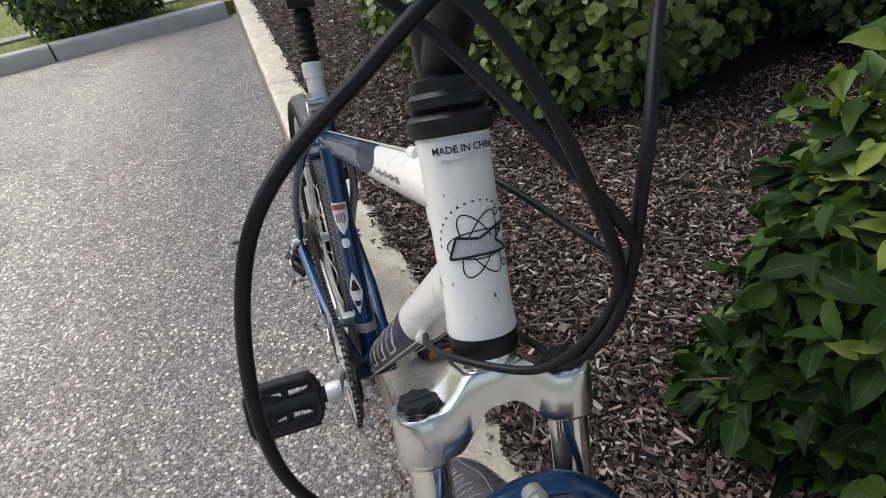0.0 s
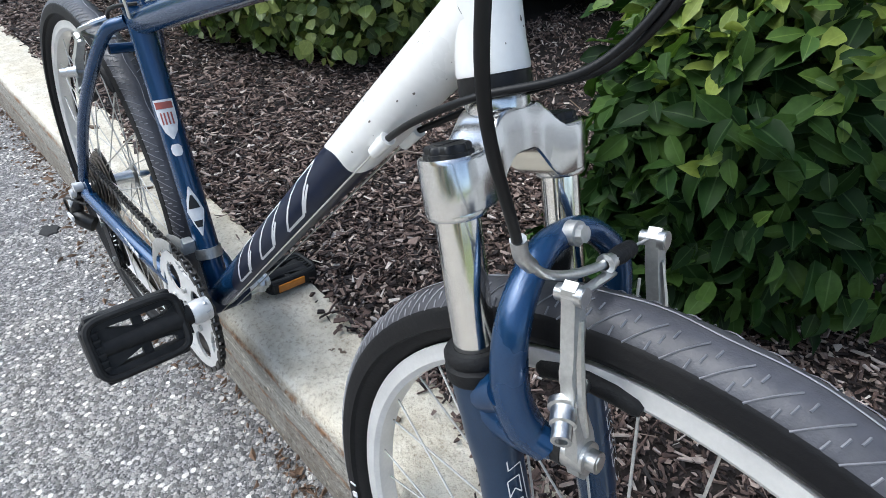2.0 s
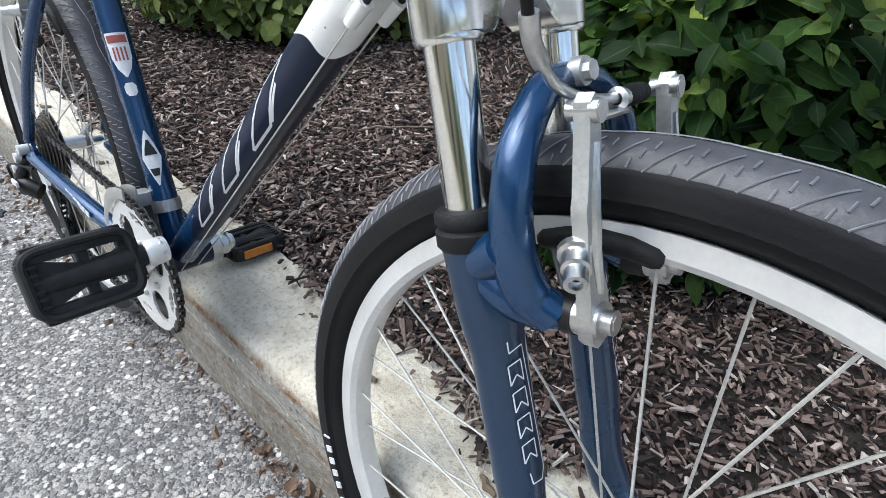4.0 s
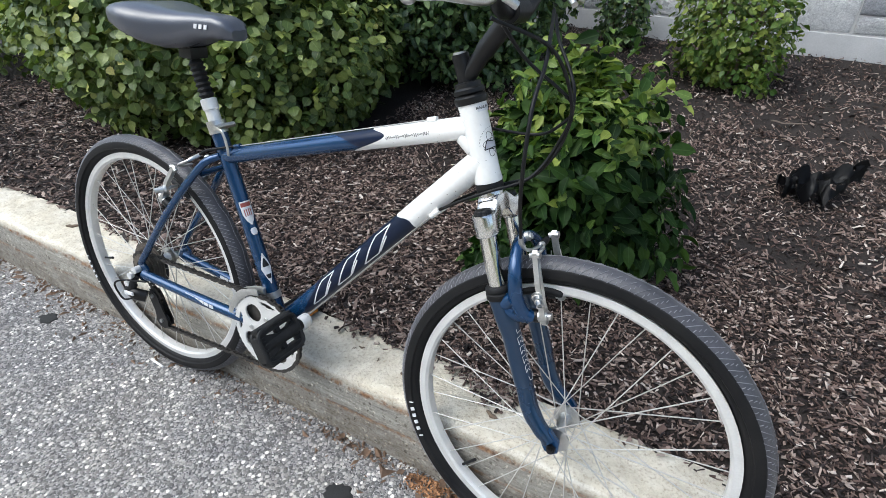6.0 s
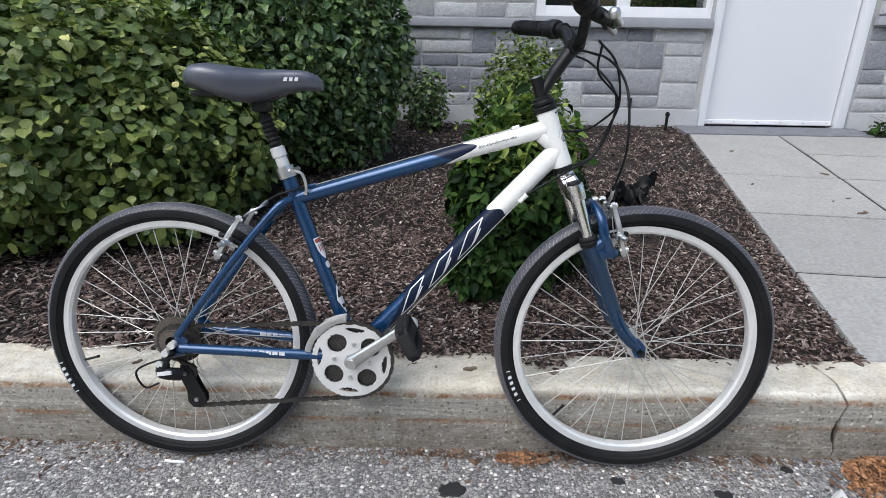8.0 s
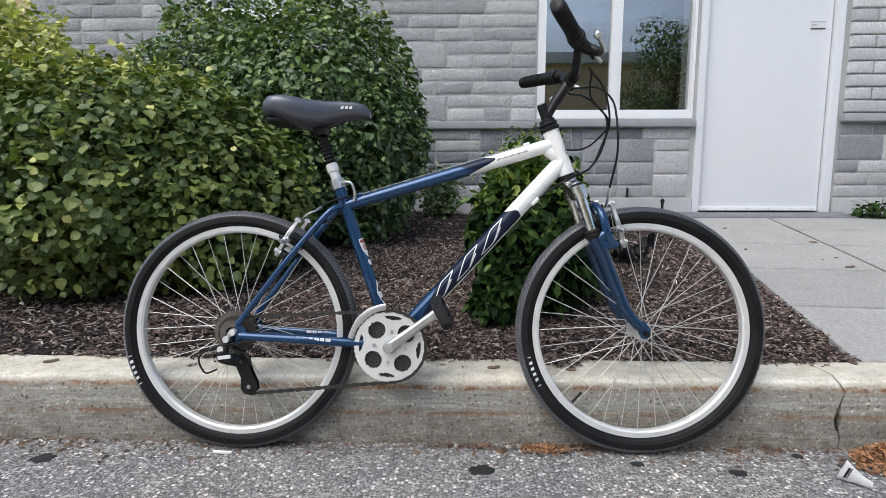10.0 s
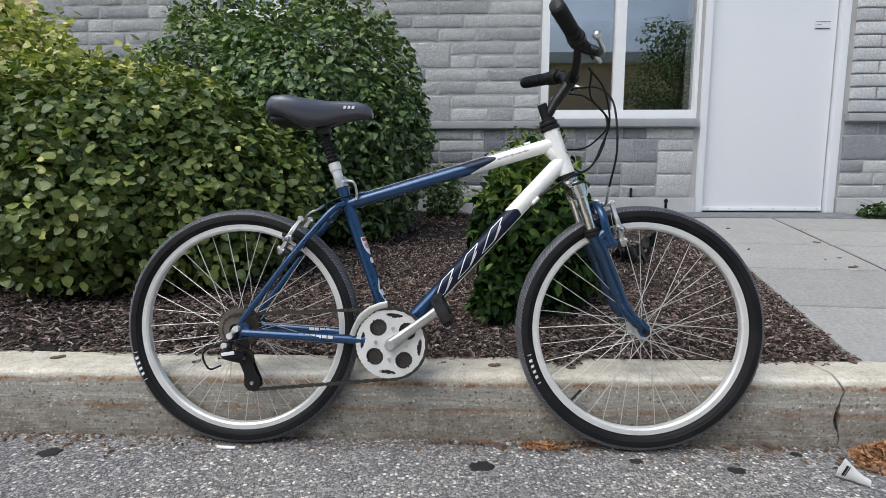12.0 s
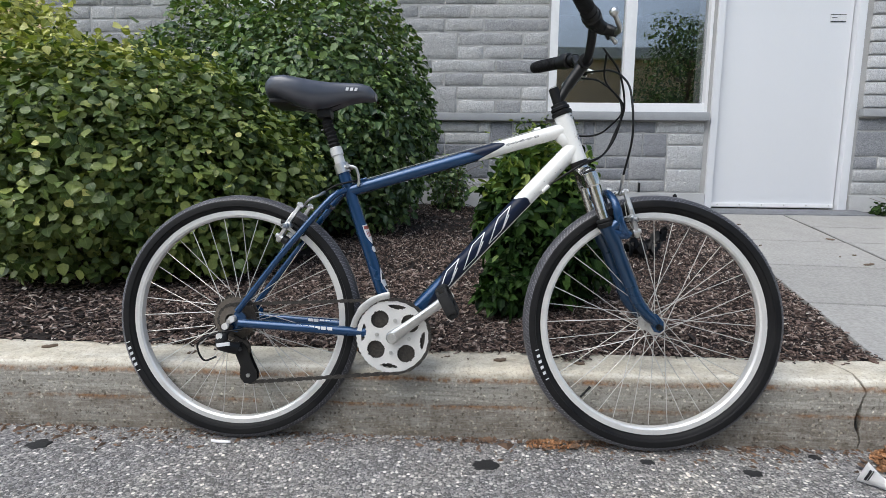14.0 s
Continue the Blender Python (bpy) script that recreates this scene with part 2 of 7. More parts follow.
def stone_material(name, lo, mid, hi, rough_face=0.02):
    m, nt, bs, co = blank(name)
    g = nt.nodes.new("ShaderNodeObjectInfo").outputs["Random"]
    c = ramp(nt, [(0.0, lo), (0.5, mid), (0.85, hi), (1.0, tuple(v * 1.25 for v in hi))], g)
    n1, n2, n3 = tex_noise(nt, co, 30, 6, 0.75), tex_noise(nt, co, 110, 5, 0.8), tex_noise(nt, co, 330, 3)
    c = mix(nt, 1.0, c, ramp(nt, [(0.32, (0.62, 0.62, 0.63)), (0.5, (1, 1, 1)), (0.7, (1.28, 1.28, 1.26))], n2), "MULTIPLY")
    c = mix(nt, 1.0, c, ramp(nt, [(0.35, (0.84, 0.84, 0.85)), (0.65, (1.12, 1.12, 1.11))], n1), "MULTIPLY")
    c = mix(nt, 1.0, c, ramp(nt, [(0.3, (0.72, 0.72, 0.72)), (0.7, (1.22, 1.22, 1.22))], n3), "MULTIPLY")
    nt.links.new(c, bs.inputs["Base Color"])
    bs.inputs["Roughness"].default_value = 0.92
    n = bump_of(nt, n1, 0.9, rough_face)
    nt.links.new(bump_of(nt, n2, 0.6, rough_face * 0.5, n), bs.inputs["Normal"])
    return m


def glass_material():
    m, nt, bs, co = blank("window_glass")
    bs.inputs["Transmission Weight"].default_value = 1.0
    bs.inputs["Roughness"].default_value = 0.0
    bs.inputs["IOR"].default_value = 2.8
    bs.inputs["Base Color"].default_value = (0.55, 0.58, 0.6, 1)
    return m


M = dict(
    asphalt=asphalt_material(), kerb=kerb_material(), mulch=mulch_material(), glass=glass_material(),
    soil=surface("dark_soil", (0.022, 0.0155, 0.0125), (0.012, 0.0085, 0.007), 0.95, big=9, fine=150, bump=0.006),
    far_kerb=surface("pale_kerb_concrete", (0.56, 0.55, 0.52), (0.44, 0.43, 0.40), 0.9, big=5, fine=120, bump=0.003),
    grass=surface("lawn_grass", (0.17, 0.21, 0.045), (0.25, 0.25, 0.07), 0.9, big=3, fine=120, bump=0.01),
    slab=surface("pavement_concrete", (0.365, 0.355, 0.335), (0.275, 0.267, 0.25), 0.9, big=5, fine=75, bump=0.007, vary="object", amount=0.10, grain=0.7),
    chips=surface("pale_grit", (0.50, 0.49, 0.46), (0.42, 0.41, 0.385), 0.9, big=4, fine=240),
    mortar=surface("mortar", (0.43, 0.427, 0.42), (0.35, 0.347, 0.34), 0.95, fine=200, bump=0.003),
    stone=stone_material("rock_faced_stone", (0.385, 0.388, 0.40), (0.445, 0.448, 0.458), (0.53, 0.53, 0.53)),
    stone_low=stone_material("dark_rock_faced_stone", (0.255, 0.263, 0.287), (0.335, 0.343, 0.365), (0.51, 0.512, 0.515)),
    block=stone_material("smooth_grey_block", (0.45, 0.455, 0.47), (0.49, 0.495, 0.51), (0.53, 0.535, 0.545), 0.002),
    band=surface("cast_stone_band", (0.36, 0.37, 0.385), (0.30, 0.31, 0.325), 0.85, big=8, fine=220, bump=0.001),
    strip=surface("worn_threshold_concrete", (0.20, 0.205, 0.22), (0.12, 0.125, 0.138), 0.9, big=14, fine=90, bump=0.008, grain=0.5),
    plinth=surface("plinth_concrete", (0.50, 0.50, 0.50), (0.40, 0.40, 0.40), 0.9, big=5, fine=180, bump=0.002),
    frame_white=surface("white_window_frame", (0.86, 0.86, 0.87), (0.81, 0.81, 0.82), 0.4, fine=60, rough_var=0.05, grain=0.1),
    door=surface("pale_grey_door_paint", (0.74, 0.75, 0.775), (0.73, 0.74, 0.765), 0.4, big=1, fine=160, rough_var=0.05, grain=0.06),
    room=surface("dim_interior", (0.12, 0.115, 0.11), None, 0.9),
    roof=surface("roof_membrane", (0.3, 0.3, 0.3), None, 0.9),
    tan=surface("tan_render", (0.72, 0.54, 0.36), (0.64, 0.47, 0.31), 0.9, big=1, fine=30),
    fascia=surface("white_fascia", (0.75, 0.75, 0.74), None, 0.6),
    bark=surface("shrub_bark", (0.19, 0.14, 0.10), (0.11, 0.08, 0.055), 0.9, fine=180, bump=0.002),
    leaf_big=leaf_material("round_leaf_green", (0.050, 0.088, 0.024), (0.115, 0.168, 0.045), (0.24, 0.285, 0.085), 0.45, 0.42),
    # paler than new leaves alone: also carries the light on shrub tops
    leaf_young=leaf_material("yellow_green_leaf", (0.27, 0.305, 0.08), (0.45, 0.46, 0.145), (0.62, 0.60, 0.24), 0.45, 0.42),
    leaf_dark=leaf_material("dark_leaf_green", (0.024, 0.056, 0.023), (0.085, 0.152, 0.055), (0.23, 0.32, 0.125), 0.42, 0.5),
    leaf_front=leaf_material("deep_green_leaf", (0.005, 0.015, 0.004), (0.016, 0.040, 0.0095), (0.046, 0.088, 0.020), 0.5, 0.10),
    leaf_lime=leaf_material("lime_green_leaf", (0.05, 0.105, 0.020), (0.105, 0.17, 0.032), (0.21, 0.26, 0.055), 0.45),
    blue_dark=surface("dark_metallic_blue_paint", (0.0075, 0.036, 0.088), (0.006, 0.028, 0.07), 0.28, 0.4, fine=900, coat=0.6, rough_var=0.06),
    blue=surface("metallic_blue_paint", (0.009, 0.051, 0.14), (0.007, 0.041, 0.112), 0.26, 0.4, fine=900, coat=0.6, rough_var=0.06),
    white=surface("white_frame_paint", (0.87, 0.865, 0.84), (0.82, 0.815, 0.785), 0.3, 0.0, big=25, fine=160, coat=0.4, rough_var=0.1, grain=0.1),
    navy=surface("dark_navy_paint", (0.007, 0.014, 0.038), None, 0.34, 0.0, coat=0.12, spec=0.22),
    chrome=surface("polished_chrome", (0.84, 0.83, 0.80), (0.78, 0.77, 0.74), 0.13, 1.0, rough_var=0.05, grain=0.1),
    polished=surface("polished_alloy", (0.78, 0.78, 0.77), (0.70, 0.70, 0.69), 0.22, 1.0, big=8, fine=700, rough_var=0.05, grain=0.15),
    alloy=surface("brushed_alloy", (0.68, 0.68, 0.67), (0.56, 0.56, 0.55), 0.32, 1.0, big=30, fine=400, bump=0.0004),
    dull_alloy=surface("dull_cast_alloy", (0.60, 0.60, 0.58), (0.46, 0.46, 0.45), 0.45, 0.85, big=40, fine=300, bump=0.0006),
    rim=surface("machined_rim", (0.78, 0.775, 0.76), (0.68, 0.675, 0.66), 0.34, 0.35, big=18, fine=260, grain=0.15),
    cog=surface("brown_sprocket_steel", (0.20, 0.175, 0.15), (0.10, 0.085, 0.07), 0.45, 0.6, big=90),
    steel=surface("spoke_steel", (0.62, 0.61, 0.58), (0.48, 0.46, 0.43), 0.5, 0.5, big=60),
    tyre=surface("black_tyre_rubber", (0.0065, 0.0065, 0.0075), (0.017, 0.0163, 0.016), 0.62, big=11, fine=220, bump=0.0006, spec=0.22),
    tread=surface("worn_grey_tread", (0.075, 0.074, 0.084), (0.035, 0.035, 0.040), 0.42, big=22, fine=160, bump=0.0009),
    tread_line=surface("pale_tread_edge", (0.24, 0.24, 0.26), (0.11, 0.11, 0.12), 0.5, big=16),
    plastic=surface("black_plastic", (0.006, 0.006, 0.0066), (0.010, 0.010, 0.0105), 0.42, big=30, fine=200, bump=0.0005, spec=0.35),
    housing=surface("black_cable_housing", (0.004, 0.004, 0.0044), (0.007, 0.007, 0.0075), 0.45, big=40, spec=0.3),
    rubber=surface("black_grip_rubber", (0.006, 0.006, 0.0066), (0.011, 0.011, 0.0115), 0.6, fine=500, bump=0.001, spec=0.3),
    saddle=surface("dark_grey_saddle_vinyl", (0.046, 0.052, 0.072), (0.058, 0.064, 0.086), 0.40, big=10, fine=420, bump=0.0004, spec=0.9, coat=0.35),
    worn=surface("worn_pedal_plastic", (0.010, 0.010, 0.0105), (0.030, 0.0295, 0.029), 0.6, big=50, fine=240, bump=0.0008, spec=0.3),
    amber=surface("amber_reflector", (0.55, 0.20, 0.03), (0.42, 0.14, 0.02), 0.25, big=80),
    chain=surface("greasy_chain_steel", (0.045, 0.042, 0.039), (0.10, 0.09, 0.08), 0.45, 0.6, big=200),
    decal=surface("white_decal", (0.75, 0.75, 0.76), (0.62, 0.63, 0.65), 0.4, big=60),
    pale=surface("pale_grey_print", (0.55, 0.55, 0.6), None, 0.35),
    scuff=surface("scuffed_paint", (0.16, 0.14, 0.12), (0.06, 0.055, 0.05), 0.6, big=90),
    ink=surface("black_print", (0.012, 0.012, 0.013), None, 0.4),
    red=surface("red_print", (0.33, 0.085, 0.07), None, 0.4),
    dry=surface("dry_brown_leaf", (0.17, 0.105, 0.065), (0.085, 0.055, 0.038), 0.8, big=40, fine=200, bump=0.001, vary="island", amount=0.45),
    rust_leaf=surface("orange_brown_leaf", (0.36, 0.185, 0.085), (0.17, 0.085, 0.045), 0.8, big=60, fine=200, vary="island", amount=0.55),
    paper=surface("crumpled_white_paper", (0.90, 0.89, 0.88), (0.86, 0.85, 0.84), 0.7, big=20, grain=0.08),
    tar=surface("black_tar_spot", (0.012, 0.012, 0.012), (0.022, 0.021, 0.02), 0.75, big=40, fine=200, bump=0.002),
    bag=surface("black_plastic_film", (0.005, 0.005, 0.006), (0.009, 0.009, 0.010), 0.38, big=20, spec=0.25),
    twig=surface("grey_twig", (0.20, 0.16, 0.13), (0.12, 0.09, 0.07), 0.85, fine=200),
)


# ---- mesh helpers ----
def obj(name, bm, material, smooth=True, parent=None, label=""):
    me = bpy.data.meshes.new(name)
    bmesh.ops.recalc_face_normals(bm, faces=bm.faces)
    bm.to_mesh(me)
    bm.free()
    me.materials.append(material)
    if smooth:
        me.polygons.foreach_set("use_smooth", [True] * len(me.polygons))
        try:
            me.set_sharp_from_angle(angle=radians(38))
        except Exception:
            pass
    ob = new(name, me)
    if parent is not None:
        ob.parent = parent
    if label:
        ob["label"] = label
    return ob


def part(name, bm, material, parent, label="", smooth=True):
    return obj(name, bm, material, smooth, parent, label)


def thing(name, label, category, m=None, group="", kind=""):
    e = new(name)
    e.empty_display_size = 0.1
    if m is not None:
        e.matrix_world = m
    return tagged(e, label, category, group, kind)


def sweep(bm, pts, radii, n=12, flat=1.0, caps=True, side=Vector((0, 1, 0)), closed=False):
    """A tube along pts; radii: one or one for each; flat: its thickness across side, to 1."""
    pts = [Vector(p) for p in pts]
    k = len(pts)
    radii = [radii] * k if isinstance(radii, (int, float)) else radii
    rings, ref = [], None
    for i, p in enumerate(pts):
        a, b = pts[i - 1 if i or closed else 0], pts[(i + 1) % k if i < k - 1 or closed else i]
        d = (b - a).normalized()
        if ref is None:
            ref = side if abs(d.dot(side)) < 0.95 else Vector((1, 0, 0))
        y = (ref - d * ref.dot(d)).normalized()
        ref = y
        x = y.cross(d)
        rings.append([bm.verts.new(p + radii[i] * (x * math.cos(t) + y * flat * math.sin(t))) for t in (2 * math.pi * j / n for j in range(n))])
    for i in range(k if closed else k - 1):
        r, q = rings[i], rings[(i + 1) % k]
        for j in range(n):
            bm.faces.new((r[j], r[(j + 1) % n], q[(j + 1) % n], q[j]))
    if caps and not closed:
        bm.faces.new(rings[0][::-1])
        bm.faces.new(rings[-1])
    return bm


def curve_pts(ctrl, per=8):
    """A smooth line through the control points."""
    c = [Vector(p) for p in ctrl]
    c = [2 * c[0] - c[1], *c, 2 * c[-1] - c[-2]]
    out = []
    for i in range(len(c) - 3):
        a, b, d, e = c[i:i + 4]
        for k in range(per):
            x = k / per
            out.append(0.5 * (2 * b + (d - a) * x + (2 * a - 5 * b + 4 * d - e) * x * x + (3 * b - a - 3 * d + e) * x ** 3))
    return out + [c[-2]]


def lathe(bm, profile, m=Matrix(), n=32, close=True):
    """Turns (radius, height) pairs round z, then moves them by m."""
    rings = [[bm.verts.new(m @ Vector((r * math.cos(t), r * math.sin(t), h))) for t in (2 * math.pi * j / n for j in range(n))] for r, h in profile]
    k = len(rings)
    for i in range(k if close else k - 1):
        a, b = rings[i], rings[(i + 1) % k]
        for j in range(n):
            bm.faces.new((a[j], a[(j + 1) % n], b[(j + 1) % n], b[j]))
    if not close:
        bm.faces.new(rings[0][::-1])
        bm.faces.new(rings[-1])
    return bm


def axis(p, d):
    """A matrix at p whose z points along d."""
    return Matrix.Translation(p) @ Vector(d).to_track_quat("Z", "Y").to_matrix().to_4x4()


def rod(bm, a, b, r0, r1=None, n=12):
    return sweep(bm, [a, b], [r0, r0 if r1 is None else r1], n)


def box(bm, c, size, m=None, bevel=0.0):
    g = bmesh.ops.create_cube(bm, size=1.0)
    vs = g["verts"]
    for v in vs:
        v.co = Vector((v.co.x * size[0], v.co.y * size[1], v.co.z * size[2]))
    if bevel:
        es = list({e for v in vs for e in v.link_edges})
        r = bmesh.ops.bevel(bm, geom=es, offset=bevel, segments=2, affect="EDGES", profile=0.7)
        vs = list({v for f in r["faces"] for v in f.verts} | {v for v in vs if v.is_valid})
    mm = Matrix.Translation(c) @ (m.to_4x4() if m is not None else Matrix())
    for v in vs:
        v.co = mm @ v.co
    return bm


def plate(bm, outline, thick, m=Matrix()):
    """A flat outline (x, y), thickened along z about 0."""
    a = [bm.verts.new(m @ Vector((x, y, -thick / 2))) for x, y in outline]
    b = [bm.verts.new(m @ Vector((x, y, thick / 2))) for x, y in outline]
    n = len(a)
    bm.faces.new(a[::-1])
    bm.faces.new(b)
    for i in range(n):
        bm.faces.new((a[i], a[(i + 1) % n], b[(i + 1) % n], b[i]))
    return bm


def B():
    return bmesh.new()


def raw(name, verts, faces, material, parent=None, smooth=False, label=""):
    me = bpy.data.meshes.new(name)
    me.from_pydata(verts.tolist() if hasattr(verts, "tolist") else verts, [], faces.tolist() if hasattr(faces, "tolist") else faces)
    me.materials.append(material)
    if smooth:
        me.polygons.foreach_set("use_smooth", [True] * len(me.polygons))
    me.update()
    ob = new(name, me)
    if parent is not None:
        ob.parent = parent
    if label:
        ob["label"] = label
    return ob


# ---- ground, road, kerbs ----
KERB_Y0, KERB_Y1, KERB_Z = 0.066, 0.235, 0.190
WALL_Y, BED_SLOPE = 3.3, 0.0859


def bed_z(y):
    return KERB_Z + BED_SLOPE * (y - KERB_Y1)


def edge_x(y):
    """The line between mulch and pavement."""
    return 1.822 + 0.213 * (y - 0.29)


def sheet(name, x0, x1, y0, y1, nx, ny, height, material):
    vs = [(x0 + (x1 - x0) * i / nx, y0 + (y1 - y0) * j / ny) for j in range(ny + 1) for i in range(nx + 1)]
    fs = [(j * (nx + 1) + i, j * (nx + 1) + i + 1, (j + 1) * (nx + 1) + i + 1, (j + 1) * (nx + 1) + i) for j in range(ny) for i in range(nx)]
    return raw(name, [(x, y, height(x, y)) for x, y in vs], fs, material, smooth=True)


ground = sheet("ground", -900, 900, -900, 900, 4, 4, lambda x, y: -0.06, M["grass"])
tagged(ground, "wide flat lawn that runs to the horizon", "ground", kind="structure")


def road_z(x, y):
    n = noise.noise(Vector((x * 1.1, y * 1.1, 3))) * 0.006 + noise.noise(Vector((x * 5, y * 5, 7))) * 0.0022
    return n * (1 if y < 0.06 else 0.3)


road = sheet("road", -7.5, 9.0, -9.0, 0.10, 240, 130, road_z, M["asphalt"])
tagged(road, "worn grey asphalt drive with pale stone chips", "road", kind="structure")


CRACK_X = 1.657


def crack_at(y, z):
    """Where the crack runs at a point of the kerb's skin, and half of its width there."""
    face = max(0.0, 1 - y / 0.02)
    run = 0.010 * noise.noise(Vector((z * 22 + 5, y * 30, 1.7))) + 0.006 * noise.noise(Vector((z * 60, y * 70, 4.1)))
    run += -0.010 * face * max(0.0, 1 - abs(z - 0.085) / 0.035) + 0.008 * face * max(0.0, 1 - abs(z - 0.15) / 0.035)
    half = 0.0022 + 0.0018 * max(0.0, 1 - abs(y - 0.03) / 0.03) + 0.0095 * face * max(0.0, 1 - abs(z - 0.080) / 0.04)
    return run, half


def kerb_piece(x0, x1, crack0=False, crack1=False, m=None, seed=0.0, material="kerb"):
    """A cast kerb with a worn nose; an end may follow the crack."""
    prof = [(0.0, -0.05), (0.0, 0.0), (0.001, 0.02), (0.002, 0.04), (0.003, 0.06), (0.004, 0.08), (0.005, 0.10), (0.006, 0.12), (0.007, 0.14), (0.008, 0.156), (0.0095, 0.166), (0.013, 0.1765), (0.0185, 0.1835), (0.026, 0.1880), (0.036, 0.1898), (0.06, 0.1905), (0.09, 0.191), (0.13, 0.191), (0.171, 0.190), (0.171, -0.05)]
    n = max(8, int((x1 - x0) / 0.016))
    vs, fs, k = [], [], len(prof)
    for i in range(n + 1):
        t = i / n
        f0, f1 = max(0.0, 1 - t * n / 5) * crack0, max(0.0, 1 - (1 - t) * n / 5) * crack1
        for y, z in prof:
            x = x0 + (x1 - x0) * t
            if f0 or f1:
                run, half = crack_at(y, z)
                x += run * (f0 + f1) + half * (f0 - f1)
            a = noise.noise(Vector((x * 4 + seed, y * 20, z * 20))) * 0.003 + noise.noise(Vector((x * 28 + seed, y * 40, z * 40))) * 0.0022 + noise.noise(Vector((x * 75 + seed, y * 90, z * 75))) * 0.0014
            chip = max(0.0, noise.noise(Vector((x * 17 + seed, 3.0, z * 30))) - 0.22) * 0.016 if 0.008 < y < 0.03 else 0.0
            crumble = 0.004 * max(f0, f1) ** 3 if 0.012 < y < 0.05 else 0.0
            nose = 1.0 if 0.01 < y < 0.05 else 0.6
            vs.append((x, KERB_Y0 + y + a * nose + chip * 0.6, z + a * nose * 0.8 - chip * 0.5 - crumble))
    for i in range(n):
        for j in range(k):
            fs.append((i * k + j, i * k + (j + 1) % k, (i + 1) * k + (j + 1) % k, (i + 1) * k + j))
    fs += [tuple(range(k)), tuple(n * k + j for j in reversed(range(k)))]
    ob = raw("kerb", vs, fs, M[material], smooth=True)
    ob.data.set_sharp_from_angle(angle=radians(50))
    if m is not None:
        ob.matrix_world = m
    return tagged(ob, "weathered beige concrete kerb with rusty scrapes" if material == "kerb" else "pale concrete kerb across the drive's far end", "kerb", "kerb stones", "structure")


for a, b, j0, j1, s in ((-5.78, -4.55, False, False, 1), (-4.54, -1.9, False, False, 5), (-1.893, CRACK_X, False, True, 9), (CRACK_X, 4.7, True, False, 9), (4.71, 9.0, False, False, 20)):
    kerb_piece(a, b, j0, j1, None, s)
# dark block added behind the crack: the shade of its depth, given as colour
dirt = B()
box(dirt, (CRACK_X, KERB_Y0 + 0.11, 0.055), (0.06, 0.08, 0.14))
tagged(obj("crack_dirt", dirt, M["soil"], False), "dark block inside the kerb that blackens its crack", "dirt", kind="structure")
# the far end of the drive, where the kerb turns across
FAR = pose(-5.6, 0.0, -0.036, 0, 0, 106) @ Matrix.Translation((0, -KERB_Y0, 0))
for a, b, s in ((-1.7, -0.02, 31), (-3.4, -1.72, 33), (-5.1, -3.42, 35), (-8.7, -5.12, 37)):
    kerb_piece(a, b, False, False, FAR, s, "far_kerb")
lawn = B()
plate(lawn, [(-5.775, 0.255), (-5.775, -0.06), (-3.38, -8.4), (-40, -30), (-60, 20), (-7.05, 3.2), (-7.05, 0.255)], 0.2, Matrix.Translation((0, 0, 0.03)))
tagged(obj("lawn", lawn, M["grass"], False), "short mown lawn beyond the far kerb", "lawn", kind="structure")


def far_path():
    bm = B()
    plate(bm, [(-7.4, 0.5), (-6.95, 0.5), (-6.0, -2.1), (-4.1, -9), (-4.6, -9), (-6.35, -2.1)], 0.02, Matrix.Translation((0, 0, 0.145)))
    return tagged(obj("footpath", bm, M["slab"], False), "pale concrete footpath across the lawn", "footpath", kind="structure")


far_path()


# ---- planting bed ----
def bed_height(x, y):
    d = max(0.0, min(1.0, (y - KERB_Y1) / 0.12))
    e = max(0.0, min(1.0, (edge_x(y) - x) / 0.15))
    up = 0.02 * noise.noise(Vector((x * 1.6, y * 1.6, 0))) + 0.012 * noise.noise(Vector((x * 6, y * 6, 2))) + 0.012
    return bed_z(y) - 0.012 + up * min(d, e)


def mulch_bed():
    nx, ny = 170, 60
    vs, fs = [], []
    for j in range(ny + 1):
        y = KERB_Y1 - 0.01 + (WALL_Y + 0.02 - KERB_Y1) * j / ny
        for i in range(nx + 1):
            x = -7.0 + (edge_x(y) + 7.0) * i / nx
            vs.append((x, y, bed_height(x, y)))
    for j in range(ny):
        for i in range(nx):
            a = j * (nx + 1) + i
            fs.append((a, a + 1, a + nx + 2, a + nx + 1))
    return tagged(raw("planting_bed", vs, fs, M["soil"], smooth=True), "dark soil of the planting bed under bark mulch", "planting bed", kind="structure")


mulch_bed()


